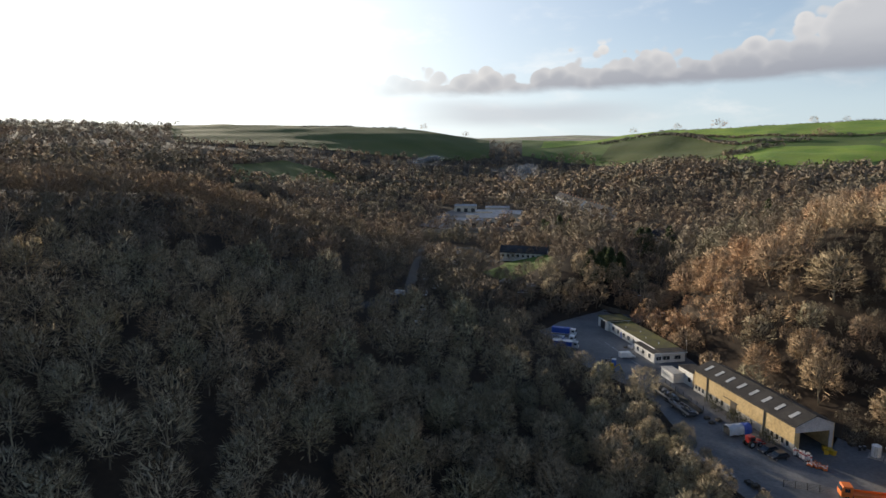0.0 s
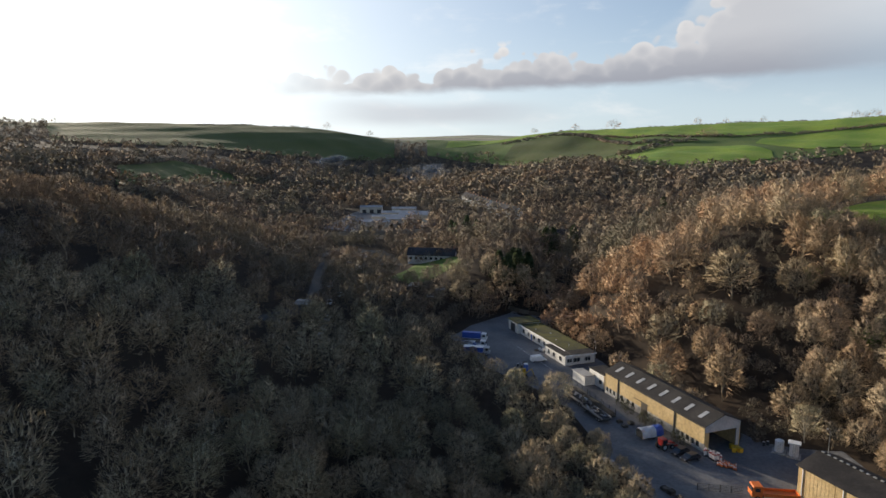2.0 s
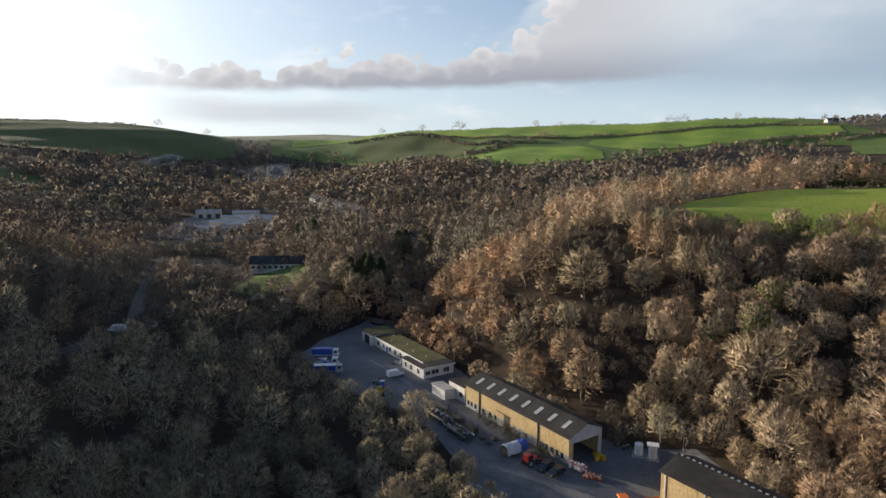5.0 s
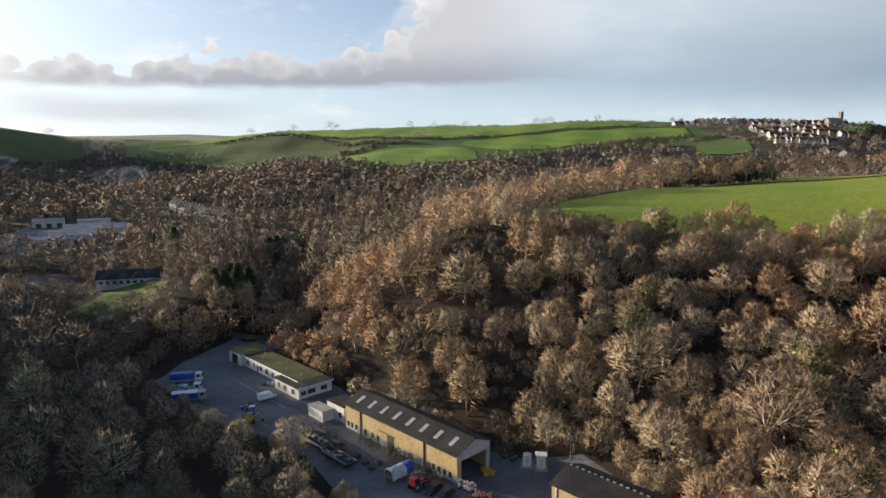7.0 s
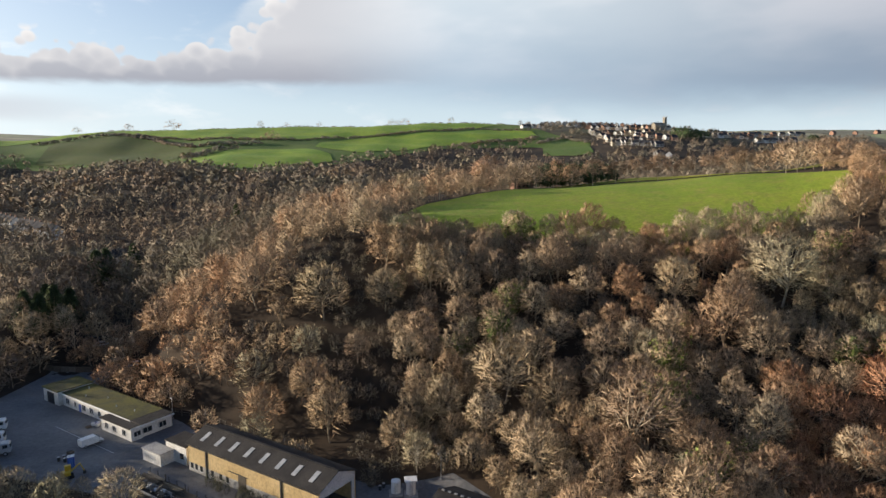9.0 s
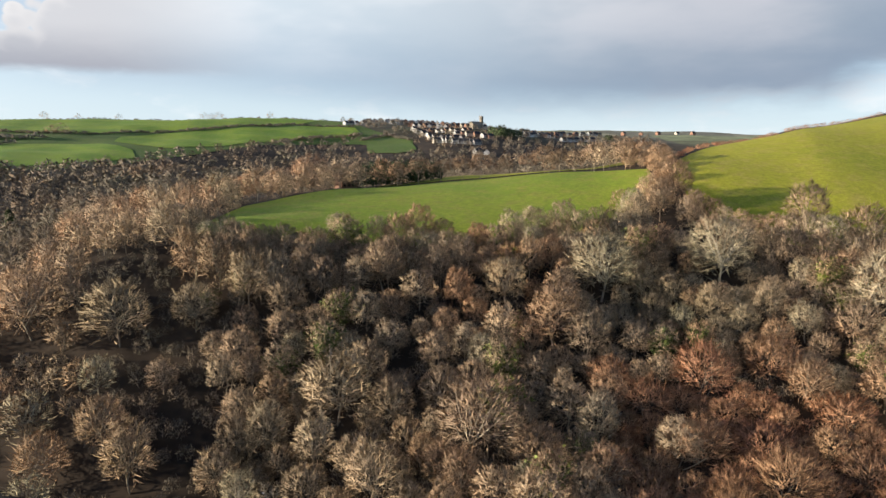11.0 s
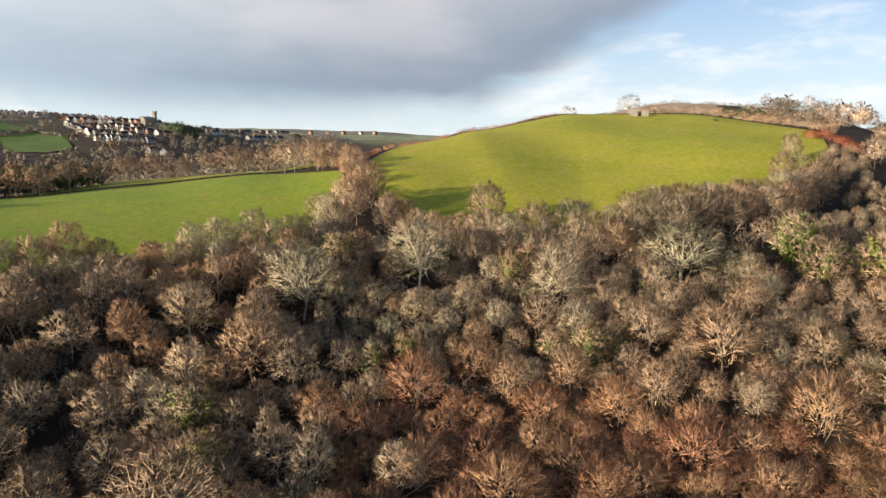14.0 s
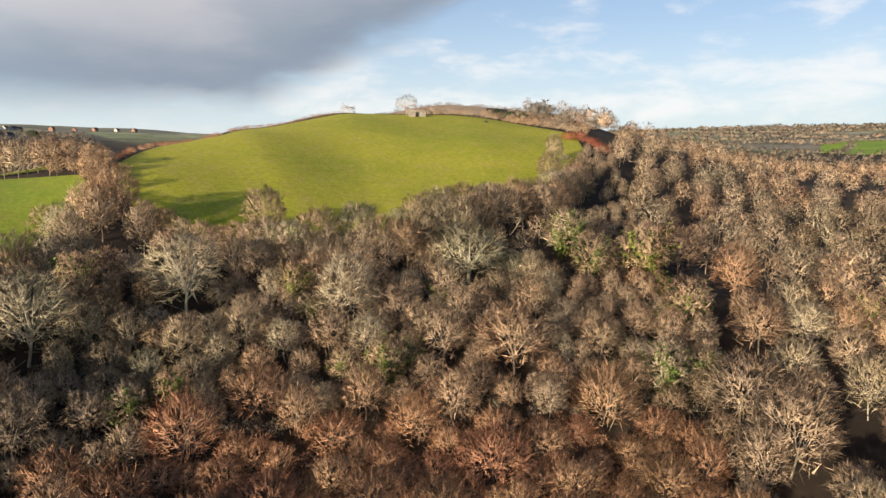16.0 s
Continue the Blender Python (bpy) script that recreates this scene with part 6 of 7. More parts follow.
for x, y in ((-66.8, 143.2), (-66.0, 143.9), (-65.3, 142.6), (-64.8, 143.6), (-19.0, 94.6), (-18.2, 93.8), (-17.1, 93.4), (-16.4, 92.6), (0.6, 123.4), (1.3, 124.2)):
    copy_thing(drum, at(x, y, 0, 0.06))
remove_model(drum)


def lamp_post(x, y, tall=7.0):
    s = thing("lamp_post", at(x, y, 120), "slim grey steel lamp post", "lamp post", "lamp posts")
    part("pole", tube(bmesh.new(), (0, 0, 0), (0, 0, tall), 0.08, 0.05, 8), GREY_METAL, s)
    part("arm", tube(bmesh.new(), (0, 0, tall), (0.8, 0, tall + 0.15), 0.04, sides=6), GREY_METAL, s)
    part("lantern", solid((0.6, 1.1, -0.12, 0.12, tall + 0.08, tall + 0.22), bevel=0.03), WHITE_PAINT, s)


lamp_post(12.5, 124.0, 5.0)
lamp_post(-49.5, 163.0, 5.0)


def fence(line, tall, gap, label, rails=3, boards=False, mat=None):
    """A post and rail or boarded fence along a chain of points."""
    mat = mat or TIMBER
    x0, y0 = line[0]
    s = thing("fence", pose(x0, y0, 0), label, "fence", "fences")
    post_me = None
    for (ax, ay), (bx, by) in zip(line[:-1], line[1:]):
        n = max(1, round(math.hypot(bx - ax, by - ay) / gap))
        turn = math.degrees(math.atan2(by - ay, bx - ax))
        for k in range(n):
            px, py = ax + (bx - ax) * k / n, ay + (by - ay) * k / n
            qx, qy = ax + (bx - ax) * (k + 1) / n, ay + (by - ay) * (k + 1) / n
            za, zb = float(land(px, py)), float(land(qx, qy))
            if post_me is None:
                ob = part("post", solid((-0.06, 0.06, -0.06, 0.06, -0.2, tall)), mat, s)
                post_me = ob.data
            else:
                ob = new("post", post_me)
                ob.parent = s
            ob.matrix_basis = pose(px - x0, py - y0, za, 0, 0, turn)
            for r in range(rails):
                h = tall * (r + 0.7) / rails
                part("rail", tube(bmesh.new(), (px - x0, py - y0, za + h), (qx - x0, qy - y0, zb + h), 0.035, sides=4), mat, s)
            if boards:
                m = math.hypot(qx - px, qy - py)
                part("panel", solid((0.06, m - 0.06, -0.05, -0.02, 0.1, tall - 0.08)), mat, s).matrix_basis = pose(px - x0, py - y0, za, 0, 0, turn)


fence([(-50.4, 165.5), (-42.5, 162.5), (-30, 151), (-18, 141)], 1.9, 2.6, "pale timber post and rail fence above the yard")
fence([(-98, 203), (-84, 200.5), (-76, 206)], 2.0, 2.4, "weathered close-boarded fence behind the yard", 2, True)
fence([(-8.5, 96.4), (-1.0, 99.2)], 1.5, 1.9, "dark steel mesh gate across the yard", 5, False, DARK_METAL)

# ---- hedges, lone trees and evergreens ----
def along(points, gap, rng, shake=0.3):
    p = np.array(points, float)
    t = np.r_[0, np.cumsum(np.hypot(*np.diff(p, axis=0).T))]
    s = np.arange(0, t[-1], gap)
    q = np.stack([np.interp(s, t, p[:, k]) for k in (0, 1)], -1)
    return q + rng.normal(0, shake * gap, q.shape)


rng = np.random.default_rng(21)
bush_kinds = [make_tree(90 + k, 5.5, 5.5, 16, 1, 1.3, 0.35, bits=1, limbs=1, inner=0, wander=0.7, skin=60, scale=1.9, broad=0.7, stray=0.8) for k in range(4)]
shrub_kinds = [make_tree(95 + k, 7.0, 5.5, 90, 3, 1.0, 0.07, bits=1, stems=3, limbs=3, upright=0.9, bare=0.02, inner=0, skin=380, scale=1.4, broad=0.08) for k in range(4)]


def hedge(points, gap, size, label, kinds=None, mats=WOOD_MATS, shake=0.25):
    q = along(points, gap, rng, shake)
    return tagged(stand("hedge", kinds or bush_kinds, mats, q[:, 0], q[:, 1], rng.uniform(0.75, 1.25, len(q)) * size, label, "hedge"), kind="stuff")


hedge(polar((-20.5, 1345), (-15, 1195), (-9.7, 1118), (-5.6, 1105), (3.7, 1184), (9.1, 1256), (14.4, 1235)), 7, 0.94, "dark hedge along the foot of the crest pasture", None, DUSK_MATS)
hedge(polar((-21, 1490), (-18, 1482), (-13, 1428), (-3, 1408), (3.7, 1428), (12, 1408)), 9, 0.62, "thin hedge along the far skyline", None, DUSK_MATS)
hedge(polar((-15.5, 930), (-13.5, 1000), (-11.5, 1030)), 8, 1.38, "thick brown hedge between far pastures", None, DUSK_MATS)
hedge(polar((-26, 1340), (-21.2, 1340), (-18, 1247), (-14.7, 1090), (-9, 1060)), 8, 1.25, "dark overgrown hedge across the hillside", None, DUSK_MATS)
hedge(polar((7.5, 1030), (9.5, 1060), (11.5, 1085), (15.0, 1140)), 7, 1.12, "dark curving hedge on the green slope", None, DUSK_MATS)
hedge(polar((15.0, 1070), (17.2, 1145), (19.4, 1050)), 8, 1.12, "bushy hedge round the lower pasture", None, DUSK_MATS)
hedge(polar((-60, 742), (-55.3, 797), (-50.6, 722)), 8, 1.00, "hedge above the shaded pasture", None, DUSK_MATS)
hedge(polar((-53, 1330), (-48.9, 1410), (-43.3, 1440)), 10, 0.75, "thin hedge on the hazy crest", None, DUSK_MATS)
for d, low, high in ((1460, 84, 94), (1650, 80, 99), (1900, 88, 108), (2150, 80, 101), (2450, 90, 110), (2800, 80, 104), (3200, 84, 108)):
    hedge(polar(*[(a, d * (1 + 0.035 * math.sin(a * 0.9 + d))) for a in range(low, high)]), 20, 1.5 + d / 1800, "dark hedgerow across the far farmland", None, DUSK_MATS, 0.4)
hedge(polar((98.5, 1556), (100.8, 1742), (105, 1722)), 12, 1.2, "hedge across the far valley", None, DUSK_MATS)
hedge(polar((99.5, 1180), (100.4, 1400), (101.0, 1700)), 12, 1.0, "hedge across the far valley", None, DUSK_MATS)
# hedges round the near fields
hedge(polar((0.6, 206), (4.6, 252), (8, 270), (12, 287)), 3.2, 0.28, "low trimmed brown hedge beside the crop", shrub_kinds)
hedge(polar((39.0, 236), (39.2, 250), (39.2, 268), (38.8, 285)), 3.6, 0.42, "tall overgrown hedge between two fields", bank_kinds, WOOD_MATS)
hedge(polar((39.5, 280), (43.2, 336), (47.8, 398), (53.8, 443), (57.5, 458)), 3.4, 0.30, "low brown hedge along the pasture's edge", shrub_kinds, RUST_MATS)
hedge(polar((64.5, 466), (67, 468), (71, 458), (75, 425), (77, 400)), 4.2, 0.75, "bushy brown hedge on the hilltop", shrub_kinds)
hedge(polar((64.5, 462), (67, 463), (71, 452), (75, 420), (77, 396)), 3.6, 0.36, "low brown bramble under the hilltop hedge", shrub_kinds)
hedge(polar((59.5, 555), (63, 562), (67, 566), (71, 560), (75, 548)), 4.0, 0.42, "dark hedge behind the brown hilltop field", shrub_kinds, DUSK_MATS)
hedge(polar((72, 470), (75, 452), (78, 430)), 6.0, 1.2, "tall scrub on the hilltop's shoulder", shrub_kinds)
hedge(polar((75.6, 376), (76.6, 378), (77.6, 374), (78.4, 362)), 2.4, 0.72, "low red-stemmed scrub at the field corner", shrub_kinds, (BARK, RED_SHRUB, IVY), 0.6)

oak = [grow_tree(110 + k, 10.5, 5.5, 10, 110, 14, 1.0, 0.045, 0.30, 0.3, inner=60) for k in range(3)]
plant(oak, OAK_MATS, [(p[0], p[1], r) for p, r in zip(polar((17.5, 303), (19.3, 304), (21.2, 306), (23.0, 305), (24.6, 307), (26.6, 306), (28.5, 305), (30.0, 306), (31.2, 304), (32.4, 303), (33.8, 300), (35.2, 297), (36.6, 292)), (6.0, 7.4, 5.8, 6.8, 6.6, 5.2, 5.4, 8.0, 6.2, 5.8, 6.8, 6.2, 6.4))], "oak_tree", "brown leafless oak in a field-edge row", "oak row", 31)
plant(oak, OAK_MATS, [(p[0], p[1], r) for p, r in zip(polar((5.2, 318), (6.9, 322), (8.4, 326), (10.4, 318), (12.2, 330), (13.4, 322)), (7.5, 7.2, 8.0, 12, 7.0, 7.5))], "oak_tree", "brown round-headed leafless oak beyond the crop", "field oaks", 32)
plant(oak, WOOD_MATS, [(p[0], p[1], r) for p, r in zip(polar((38.6, 262), (38.9, 275), (37.8, 288), (39.4, 244), (38.4, 250)), (4.2, 5.0, 5.6, 3.6, 3.8))], "tree", "spreading leafless tree in an overgrown hedge", "hedgerow trees", 33)
plant([grow_tree(120, 10.5, 5.5, 14, 120, 8, 1.0, 0.035, 0.16, 0.4, bits=4, inner=0, thick=1.2)], PALE_MATS, [(*polar((63.0, 456))[0], 9.5)], "tree", "large pale leafless tree behind the ruin", "hilltop trees", 34)
lone = polar((-16.3, 1430), (-9.4, 1400), (-7.2, 1402), (-19.6, 1470), (-4.4, 1400), (1.9, 1415), (3.1, 1418), (2.5, 1412), (-23.2, 1490), (-8.4, 1090), (-8.9, 1084), (-42, 1480), (-38.2, 1500), (7.2, 1412))
plant([make_tree(125 + k, 11, 5.5, 60, 5, 1.2, 0.14, bits=2, inner=0, skin=50, bare=0.22) for k in range(2)], WOOD_MATS, [(x, y, r) for (x, y), r in zip(lone, (15, 8, 6, 9, 6, 8, 9, 7, 9, 11, 10, 10, 8, 7))], "tree", "lone leafless tree on the far skyline", "skyline trees", 35)
skyline = polar((58.5, 520), (56.0, 560), (53.5, 600), (51.0, 640), (57.0, 545), (54.8, 575), (52.2, 620), (49, 660))
plant([make_tree(128, 9, 5.5, 70, 5, 1.2, 0.12, bits=2, inner=0, skin=50, bare=0.2)], PALE_MATS, [(x, y, r) for (x, y), r in zip(skyline, (6, 6, 5, 6, 5, 6, 5, 5))], "tree", "leafless hedgerow tree beyond the hilltop pasture", "hilltop trees", 36)

conifers = [make_conifer(1), make_conifer(2, 11.5, 4.6), make_conifer(3, 13, 1.6, 700, 1.0)]
places = polar((-29.8, 354), (-22.1, 322), (-21.4, 330), (-25.9, 240), (-24.9, 246), (-26.8, 244), (-25.4, 252), (-23.9, 250), (-19.5, 345), (-28.8, 360), (-11.5, 400))
plant(conifers[:2], DARK_MATS, [(x, y, r) for (x, y), r in zip(places, (6.0, 8.0, 6.5, 6.0, 6.6, 5.6, 5.5, 6.0, 6.2, 5.0, 6.0))], "conifer", "dark green conifer among bare trees", "conifers", 37)
plant([conifers[2]], DARK_MATS, [(*polar((-31.4, 331))[0], 6.2), (*polar((-31.0, 326))[0], 5.5)], "cypress", "slim dark columnar cypress by a house", "conifers", 38)
ever = [make_tree(130 + k, 9, 5.5, 120, 3, 0.9, 0.2, bits=2, limbs=3, bare=0.03, inner=0, wander=0.7, skin=420, scale=1.0, broad=0.3, stray=1.0) for k in range(2)]
plant(ever, DARK_MATS, [(x, y, r) for (x, y), r in zip(polar((15.6, 322), (16.6, 330), (17.6, 326), (18.4, 334), (19.6, 328), (14.8, 332), (16.0, 342), (20.4, 336)), (9, 10, 9.4, 8.6, 8, 7.4, 9.6, 7))], "evergreen_tree", "dark rounded evergreen beyond the crop", "evergreens", 39)
plant(ever, DARK_MATS, [(x, y, r) for (x, y), r in zip(polar((26.8, 1160), (27.4, 1150), (28.0, 1160), (25.0, 1320), (28.6, 1180), (36.5, 1260)), (16, 18, 14, 10, 12, 10))], "pine_tree", "broad dark pine beside the village", "village pines", 40)
plant(ever, DARK_MATS, [(x, y, r) for (x, y), r in zip(polar((70.5, 462), (71.5, 458), (72.6, 452)), (4.2, 4.8, 4.4))], "evergreen_tree", "dark evergreen bush in the hilltop hedge", "evergreens", 41)


# ---- houses ----
def house_model(w, l, h, wall_mat, roof_mat, label, chimney=True, name="house"):
    """A plain pitched house that stands with its length along x."""
    s = thing(name, pose(0, 0, 0), label, "house", "village houses")
    part("wall", prism([(-w / 2, -1.5), (w / 2, -1.5), (w / 2, h), (0, h + w * 0.42), (-w / 2, h)], l), wall_mat, s).location = (-l / 2, 0, 0)
    for side in (-1, 1):
        prof = [(0, h + w * 0.42 + 0.03), (side * (w / 2 + 0.4), h - 0.31), (side * (w / 2 + 0.4), h - 0.06), (0, h + w * 0.42 + 0.3)]
        ob = part("roof", prism(prof, l + 0.6), roof_mat, s)
        ob.location = (-l / 2 - 0.3, 0, 0)
    if chimney:
        part("chimney", solid((l / 2 - 1.1, l / 2 - 0.3, -0.4, 0.4, h + w * 0.3, h + w * 0.42 + 1.3)), PINK, s)
    for side in (-1, 1):
        for z in ((0.9, h - 1.6) if h > 4 else (0.9,)):
            for x in np.arange(-l / 2 + 1.0, l / 2 - 1.2, 2.6):
                a, b = sorted((side * w / 2, side * (w / 2 + 0.06)))
                win = part("window", solid((x, x + 1.3, a, b, z, z + 1.2)), GLASS_DARK, s)
    return s


CREAM, PINK = material("cream_render", mottled((0.50, 0.45, 0.37), (0.60, 0.55, 0.46), 0.3), 0.9), material("brick_wall", mottled((0.30, 0.17, 0.12), (0.38, 0.23, 0.16), 0.3), 0.9)
# render greyed to put cloud shadow and haze into some village walls
SHADE_RENDER = material("shade_grey_render", mottled((0.30, 0.29, 0.28), (0.40, 0.38, 0.36), 0.3), 0.9)
models = [house_model(8, 10, 4.6, WHITE_WALL, SLATE, "white rendered house with a slate roof"), house_model(8, 13, 4.2, SHADE_RENDER, SLATE, "long rendered house in shade-dulled grey with a slate roof"),
          house_model(7.5, 9, 5.2, CREAM, SLATE, "cream rendered house with a grey roof"), house_model(8, 10, 3.0, WHITE_WALL, SLATE, "white bungalow with a slate roof", False), house_model(8, 10, 5.2, PINK, SLATE, "brick house with a slate roof")]
rng = np.random.default_rng(44)


def street(a, b, n, choice, turn=None, wobble=12):
    (ax, ay), (bx, by) = polar(a)[0], polar(b)[0]
    way = math.degrees(math.atan2(by - ay, bx - ax))
    for k in range(n):
        u = (k + 0.5) / n
        x, y = ax + (bx - ax) * u + rng.normal(0, 2), ay + (by - ay) * u + rng.normal(0, 2)
        copy_thing(models[choice[int(rng.integers(0, len(choice)))]], at(x, y, (way if turn is None else turn) + rng.normal(0, wobble)))


street((13.2, 1290), (15.4, 1300), 4, (1, 0), 20)
street((15.0, 1385), (19.0, 1420), 13, (0, 0, 1, 2, 4), 80)
street((15.8, 1345), (20.5, 1365), 13, (0, 1, 3, 2, 4), 75)
street((17.5, 1310), (21.5, 1320), 10, (0, 2, 4, 1), 70)
street((19.0, 1400), (23.5, 1330), 11, (0, 1, 2, 4), 60)
street((19.0, 1280), (23.0, 1240), 11, (0, 1, 4, 2), 40)
street((19.3, 1224), (21.2, 1100), 9, (0, 1, 0, 2), 30)
street((20.5, 1190), (24.5, 1160), 9, (0, 4, 2, 3), 10)
street((20.7, 1060), (24.0, 1040), 8, (0, 1, 2, 4), 20)
street((21.2, 1000), (25.4, 985), 9, (1, 0, 2, 3), 0)
street((22.5, 1275), (26.6, 1250), 8, (2, 4, 0, 3), 15)
street((23.0, 1110), (26.4, 1085), 7, (0, 4, 2), 10)
street((28.4, 1210), (32.2, 1320), 10, (0, 2, 4, 3), 10)
street((28.8, 1330), (32.5, 1390), 7, (2, 4, 0), 10)
street((32.0, 1400), (36.0, 1460), 8, (0, 1, 3, 4), 15)
street((32.4, 1215), (35.2, 1255), 7, (1, 2, 0), 20)
street((37.0, 1500), (44.0, 1600), 5, (4, 2), 20)
copy_thing(models[0], at(*polar((25.9, 880))[0], 60))
copy_thing(models[1], at(*polar((25.1, 890))[0], 20))
copy_thing(models[0], at(*polar((-20.9, 366))[0], 30))
copy_thing(models[4], at(*polar((13.2, 345))[0], 20))
for model in models:
    remove_model(model)

tower = thing("church", at(*polar((25.5, 1262))[0], 20), "grey stone church with a tall square tower", "church")
part("tower", solid((-2.6, 2.6, -2.6, 2.6, -2, 22)), STONE, tower)
part("parapet", solid((-2.9, 2.9, -2.9, 2.9, 22.02, 23.0)), STONE, tower)
for a in (-2.5, 2.5):
    for b in (-2.5, 2.5):
        part("pinnacle", tube(bmesh.new(), (a, b, 23.0), (a, b, 25.5), 0.6, 0.08, 6), STONE, tower)
part("nave", prism([(-5, -2), (5, -2), (5, 8), (0, 13), (-5, 8)], 24), STONE, tower, "stone nave").location = (-27.5, 0, 0)
for a in (-2.66, 2.6):
    part("belfry_opening", solid((a, a + 0.06, -0.8, 0.8, 18, 22)), DARK_METAL, tower)

# the terrace by the river, each house with its own gable of white
row = house_model(8, 6.9, 5.2, WHITE_WALL, SLATE, "white terraced house with a slate roof", True, "terraced_house")
(ax, ay), (bx, by) = TERRACE_LINE
way = math.degrees(math.atan2(by - ay, bx - ax))
for k in range(17):
    if k != 9:
        u = (k + 0.5) / 17
        copy_thing(row, at(ax + (bx - ax) * u, ay + (by - ay) * u, way, 0.3))
remove_model(row)
cottage = house_model(7, 24, 3.2, WHITE_WALL, SLATE, "long low white house beside the lawn", True, "cottage")
copy_thing(cottage, at(*polar((-33.4, 292))[0], 22))
remove_model(cottage)

# works units on the valley floor
def unit(x, y, l, w, h, turn, mat):
    s = thing("works_unit", at(x, y, turn), "pale flat-roofed works unit with a light sheet roof", "building", "works units")
    part("wall", solid((-l / 2, l / 2, -w / 2, w / 2, -1, h)), mat, s)
    part("roof", prism([(-w / 2 - 0.3, h + 0.02), (w / 2 + 0.3, h + 0.02), (0, h + 1.2)], l + 0.6), GREY_SHEET, s, "pale grey sheet roof").location = (-l / 2 - 0.3, 0, 0)
    for k in range(int(l / 6)):
        a = -l / 2 + 2 + 6 * k
        part("door", solid((a, a + 3, -w / 2 - 0.06, -w / 2, 0, 3)), DARK_METAL, s)


for x, y, l, w, h in ((-267, 334, 22, 14, 5), (-255, 349, 20, 14, 6), (-272, 358, 24, 13, 5), (-259, 373, 22, 14, 6), (-279, 381, 26, 14, 5), (-291, 406, 20, 12, 5), (-312, 389, 18, 12, 5), (-268, 394, 16, 12, 5)):
    unit(x, y, l, w, h, 35, CREAM)
flat_sheet("works_yard", ESTATE, 0.2, TARMAC, "worn tarmac works yard", "yard")

# the road over the valley on its low wall
deck = thing("viaduct", pose(0, 0, 0), "low stone road bridge across the valley", "bridge")
for (ax, ay), (bx, by) in zip(BRIDGE_LINE[:-1], BRIDGE_LINE[1:]):
    za, zb = float(land(ax, ay)) + 3.5, float(land(bx, by)) + 3.5
    m = math.hypot(bx - ax, by - ay)
    turn = math.degrees(math.atan2(by - ay, bx - ax))
    pitch = -math.degrees(math.atan2(zb - za, m))
    part("deck", solid((0, m, -3.5, 3.5, -0.8, 0)), TARMAC, deck).matrix_basis = pose(ax, ay, za, 0, pitch, turn)
    for b in (-3.8, 3.5):
        part("parapet", solid((0, m, b, b + 0.3, -0.8, 1.0)), STONE, deck).matrix_basis = pose(ax, ay, za, 0, pitch, turn)
    for k in range(int(m / 12) + 1):
        part("pier", solid((k * 12, k * 12 + 1.4, -3.2, 3.2, -9, -0.82)), STONE, deck).matrix_basis = pose(ax, ay, za, 0, pitch, turn)

# ---- the ruin on the hilltop ----
ruin = thing("ruined_barn", at(*polar((63.7, 440))[0], -58), "roofless stone field barn with a dark doorway", "ruin")
for box_at in ((-5.0, -1.4, -4.0, -3.2, -0.8, 3.8), (0.8, 5.0, -4.0, -3.2, -0.8, 3.2), (-5.0, -4.2, -3.2, 4.0, -0.8, 4.4), (4.2, 5.0, -3.2, 4.0, -0.8, 2.6), (-4.2, 4.2, 3.2, 4.0, -0.8, 3.2)):
    part("wall", solid(box_at), STONE, ruin)
part("lintel", solid((-1.4, 0.8, -4.0, -3.2, 2.5, 3.5)), STONE, ruin)
drape("field_13", polar((60.5, 478), (65, 480), (70, 474)), polar((61, 560), (65, 570), (70, 560)), BROWN_EARTH, "ploughed brown field behind the hilltop", "field", 0.5, 40, 20)
trough = thing("water_trough", at(*polar((69.3, 425))[0], 10, 0.2), "long dark cattle trough in the pasture", "trough")
part("tank", solid((-5, 5, -0.5, 0.5, 0, 0.6)), DARK_METAL, trough)

# ---- scrub and small things round the yard ----
def shed_front(along_it, out):
    """A place in front of the long shed, by its length and the distance from its wall."""
    return -10 - 0.774 * along_it - 0.633 * out, 113 + 0.633 * along_it - 0.774 * out


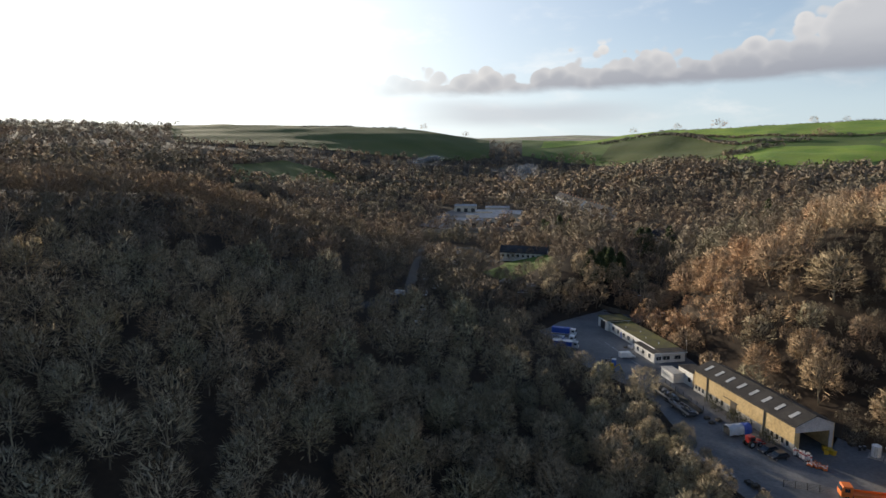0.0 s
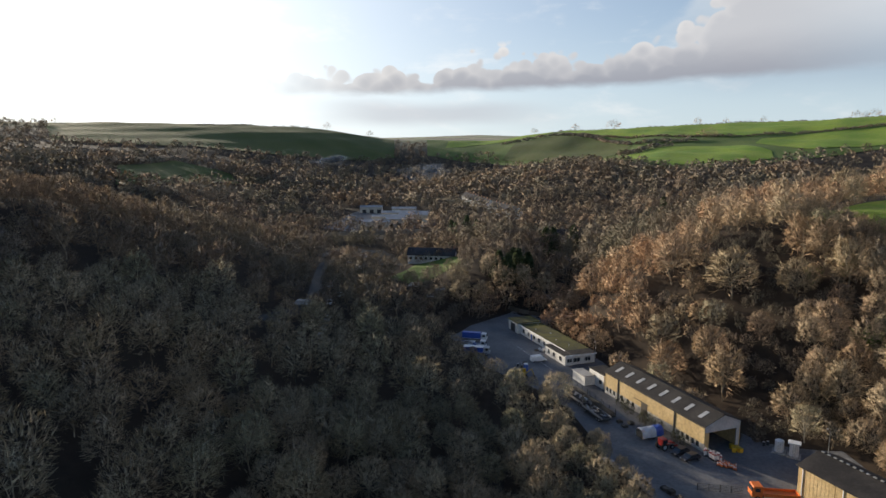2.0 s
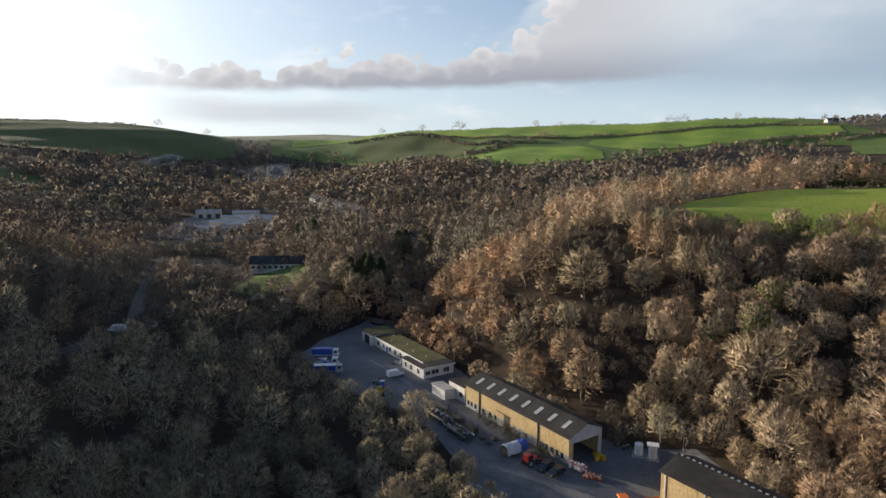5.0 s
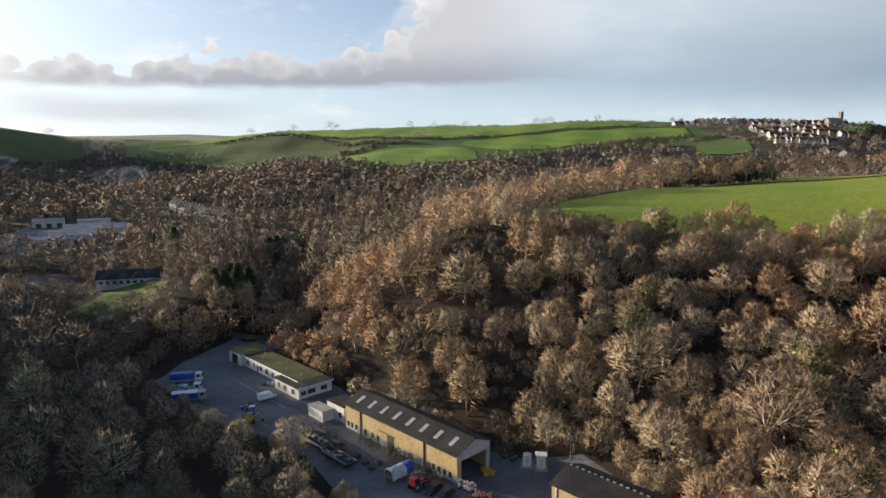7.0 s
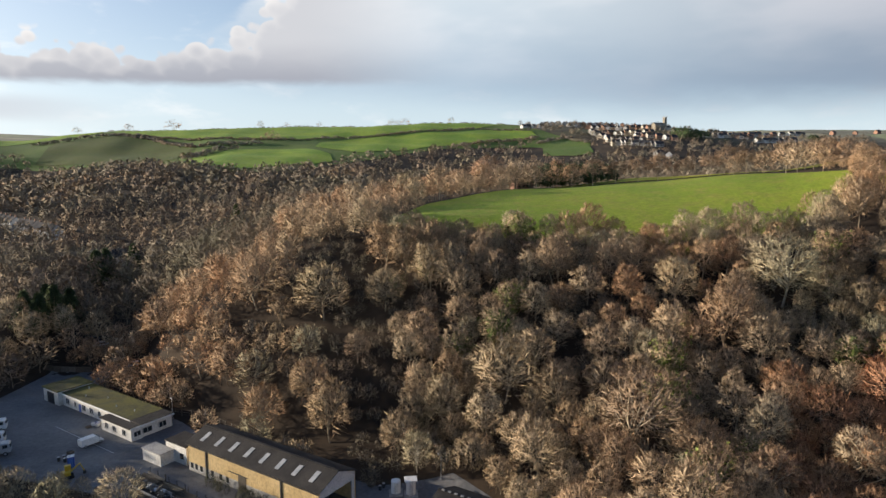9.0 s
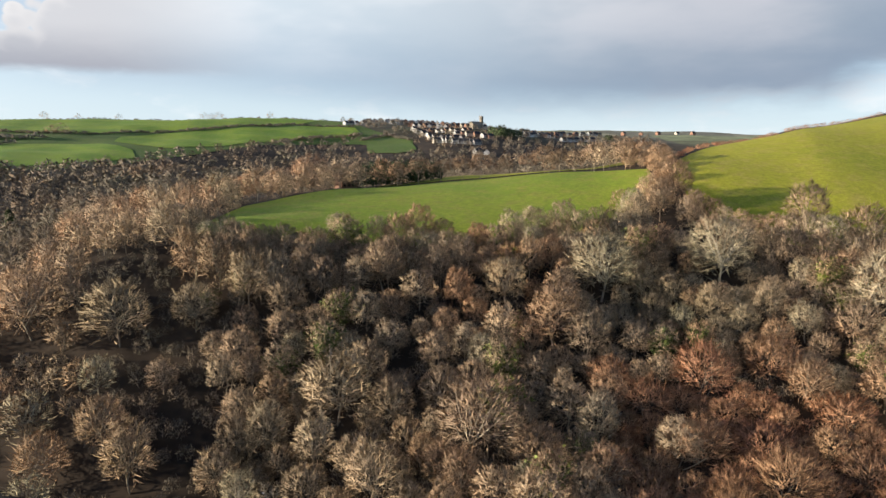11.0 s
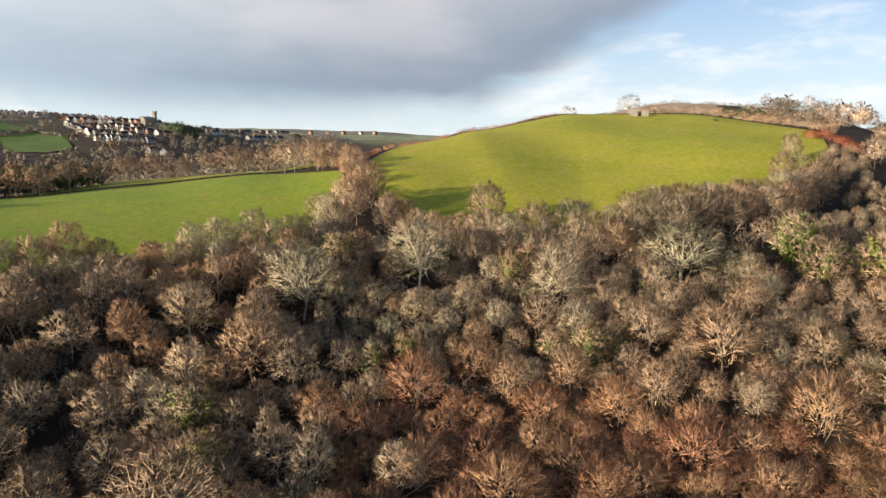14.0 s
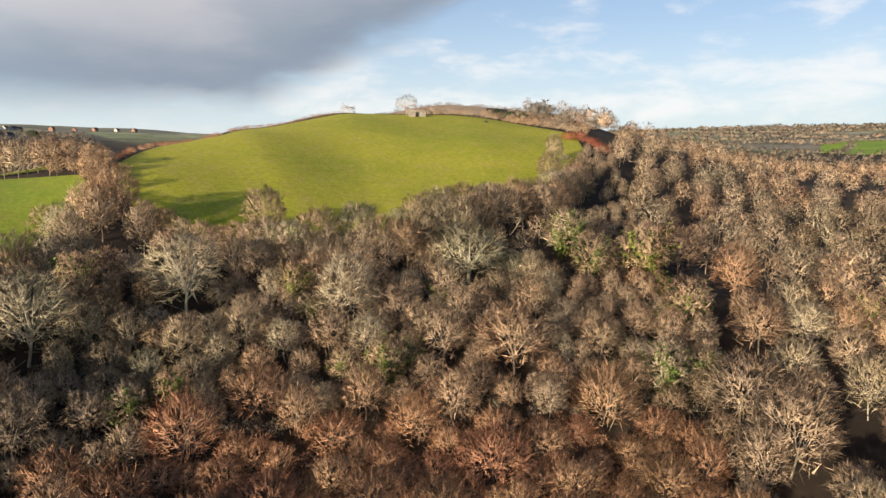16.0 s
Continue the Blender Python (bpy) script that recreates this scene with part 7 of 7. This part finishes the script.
rng = np.random.default_rng(61)
brambles = []
for s, out, r in ((3.4, 2.0, 1.3), (5.2, 2.4, 1.5), (6.8, 1.6, 1.2), (12.5, 2.0, 1.4), (14.6, 2.4, 1.6), (16.4, 2.6, 1.7), (17.8, 1.8, 1.3), (22.6, 2.4, 1.5), (24.8, 2.0, 1.2), (27.5, 1.8, 1.1)):
    x, y = shed_front(s, out)
    brambles.append((x, y, r))
plant(shrub_kinds[:2], (BARK, BRAMBLE, IVY), brambles, "bramble_bush", "dark overgrown bramble bush against the shed", "brambles by the shed", 62)

for k in range(9):
    x, y = -58.6 - 1.95 * k, 147.2 + 1.62 * k
    bm = solid((-0.05, 0.05, -2.3, 2.3, 0, 0.006))
    line = part("parking_line", bm, WHITE_PAINT, None)
    line.matrix_world = at(x, y, 50, 0.075)
    tagged(line, "worn white painted parking line on tarmac", "road marking", kind="structure")


# ---- mist lying in the valley ----
def veil(tree):
    return (0.9, 0.9, 0.9, 1)


MIST = material("thin_white_mist", veil, 1.0, 0.0, 0.0)
MIST.node_tree.nodes["Principled BSDF"].inputs["Alpha"].default_value = 0.055


def build_mist(bearing, distance, height, length, deep, count, seed, label):
    x, y = polar((bearing, distance))[0]
    s = thing("mist_patch", pose(x, y, height, 0, 0, -bearing), label, "mist", "mist patches")
    rng = np.random.default_rng(seed)
    for k in range(count):
        u = rng.normal(0, 0.24)
        size = rng.uniform(0.10, 0.2) * length * (1 - min(0.7, abs(u)))
        bm = bmesh.new()
        bmesh.ops.create_icosphere(bm, subdivisions=3, radius=1.0)
        for v in bm.verts:
            c = v.co
            c *= 1 + 0.16 * math.sin(5 * c.x + k) * math.sin(4 * c.y + 2 * k) * math.sin(6 * c.z)
            v.co = Vector((c.x * size, c.y * size * 0.7, c.z * size * 0.6))
        for f in bm.faces:
            f.smooth = True
        part("mist_puff", bm, MIST, s).location = (u * length, rng.normal(0, 0.1) * length, rng.normal(0, 0.22) * deep + 0.12 * u * length)


build_mist(-41.9, 900, 57, 56, 14, 26, 71, "low patch of white mist over the valley wood")
build_mist(-33.1, 800, 43, 74, 20, 14, 72, "thin drift of mist below the far hill")
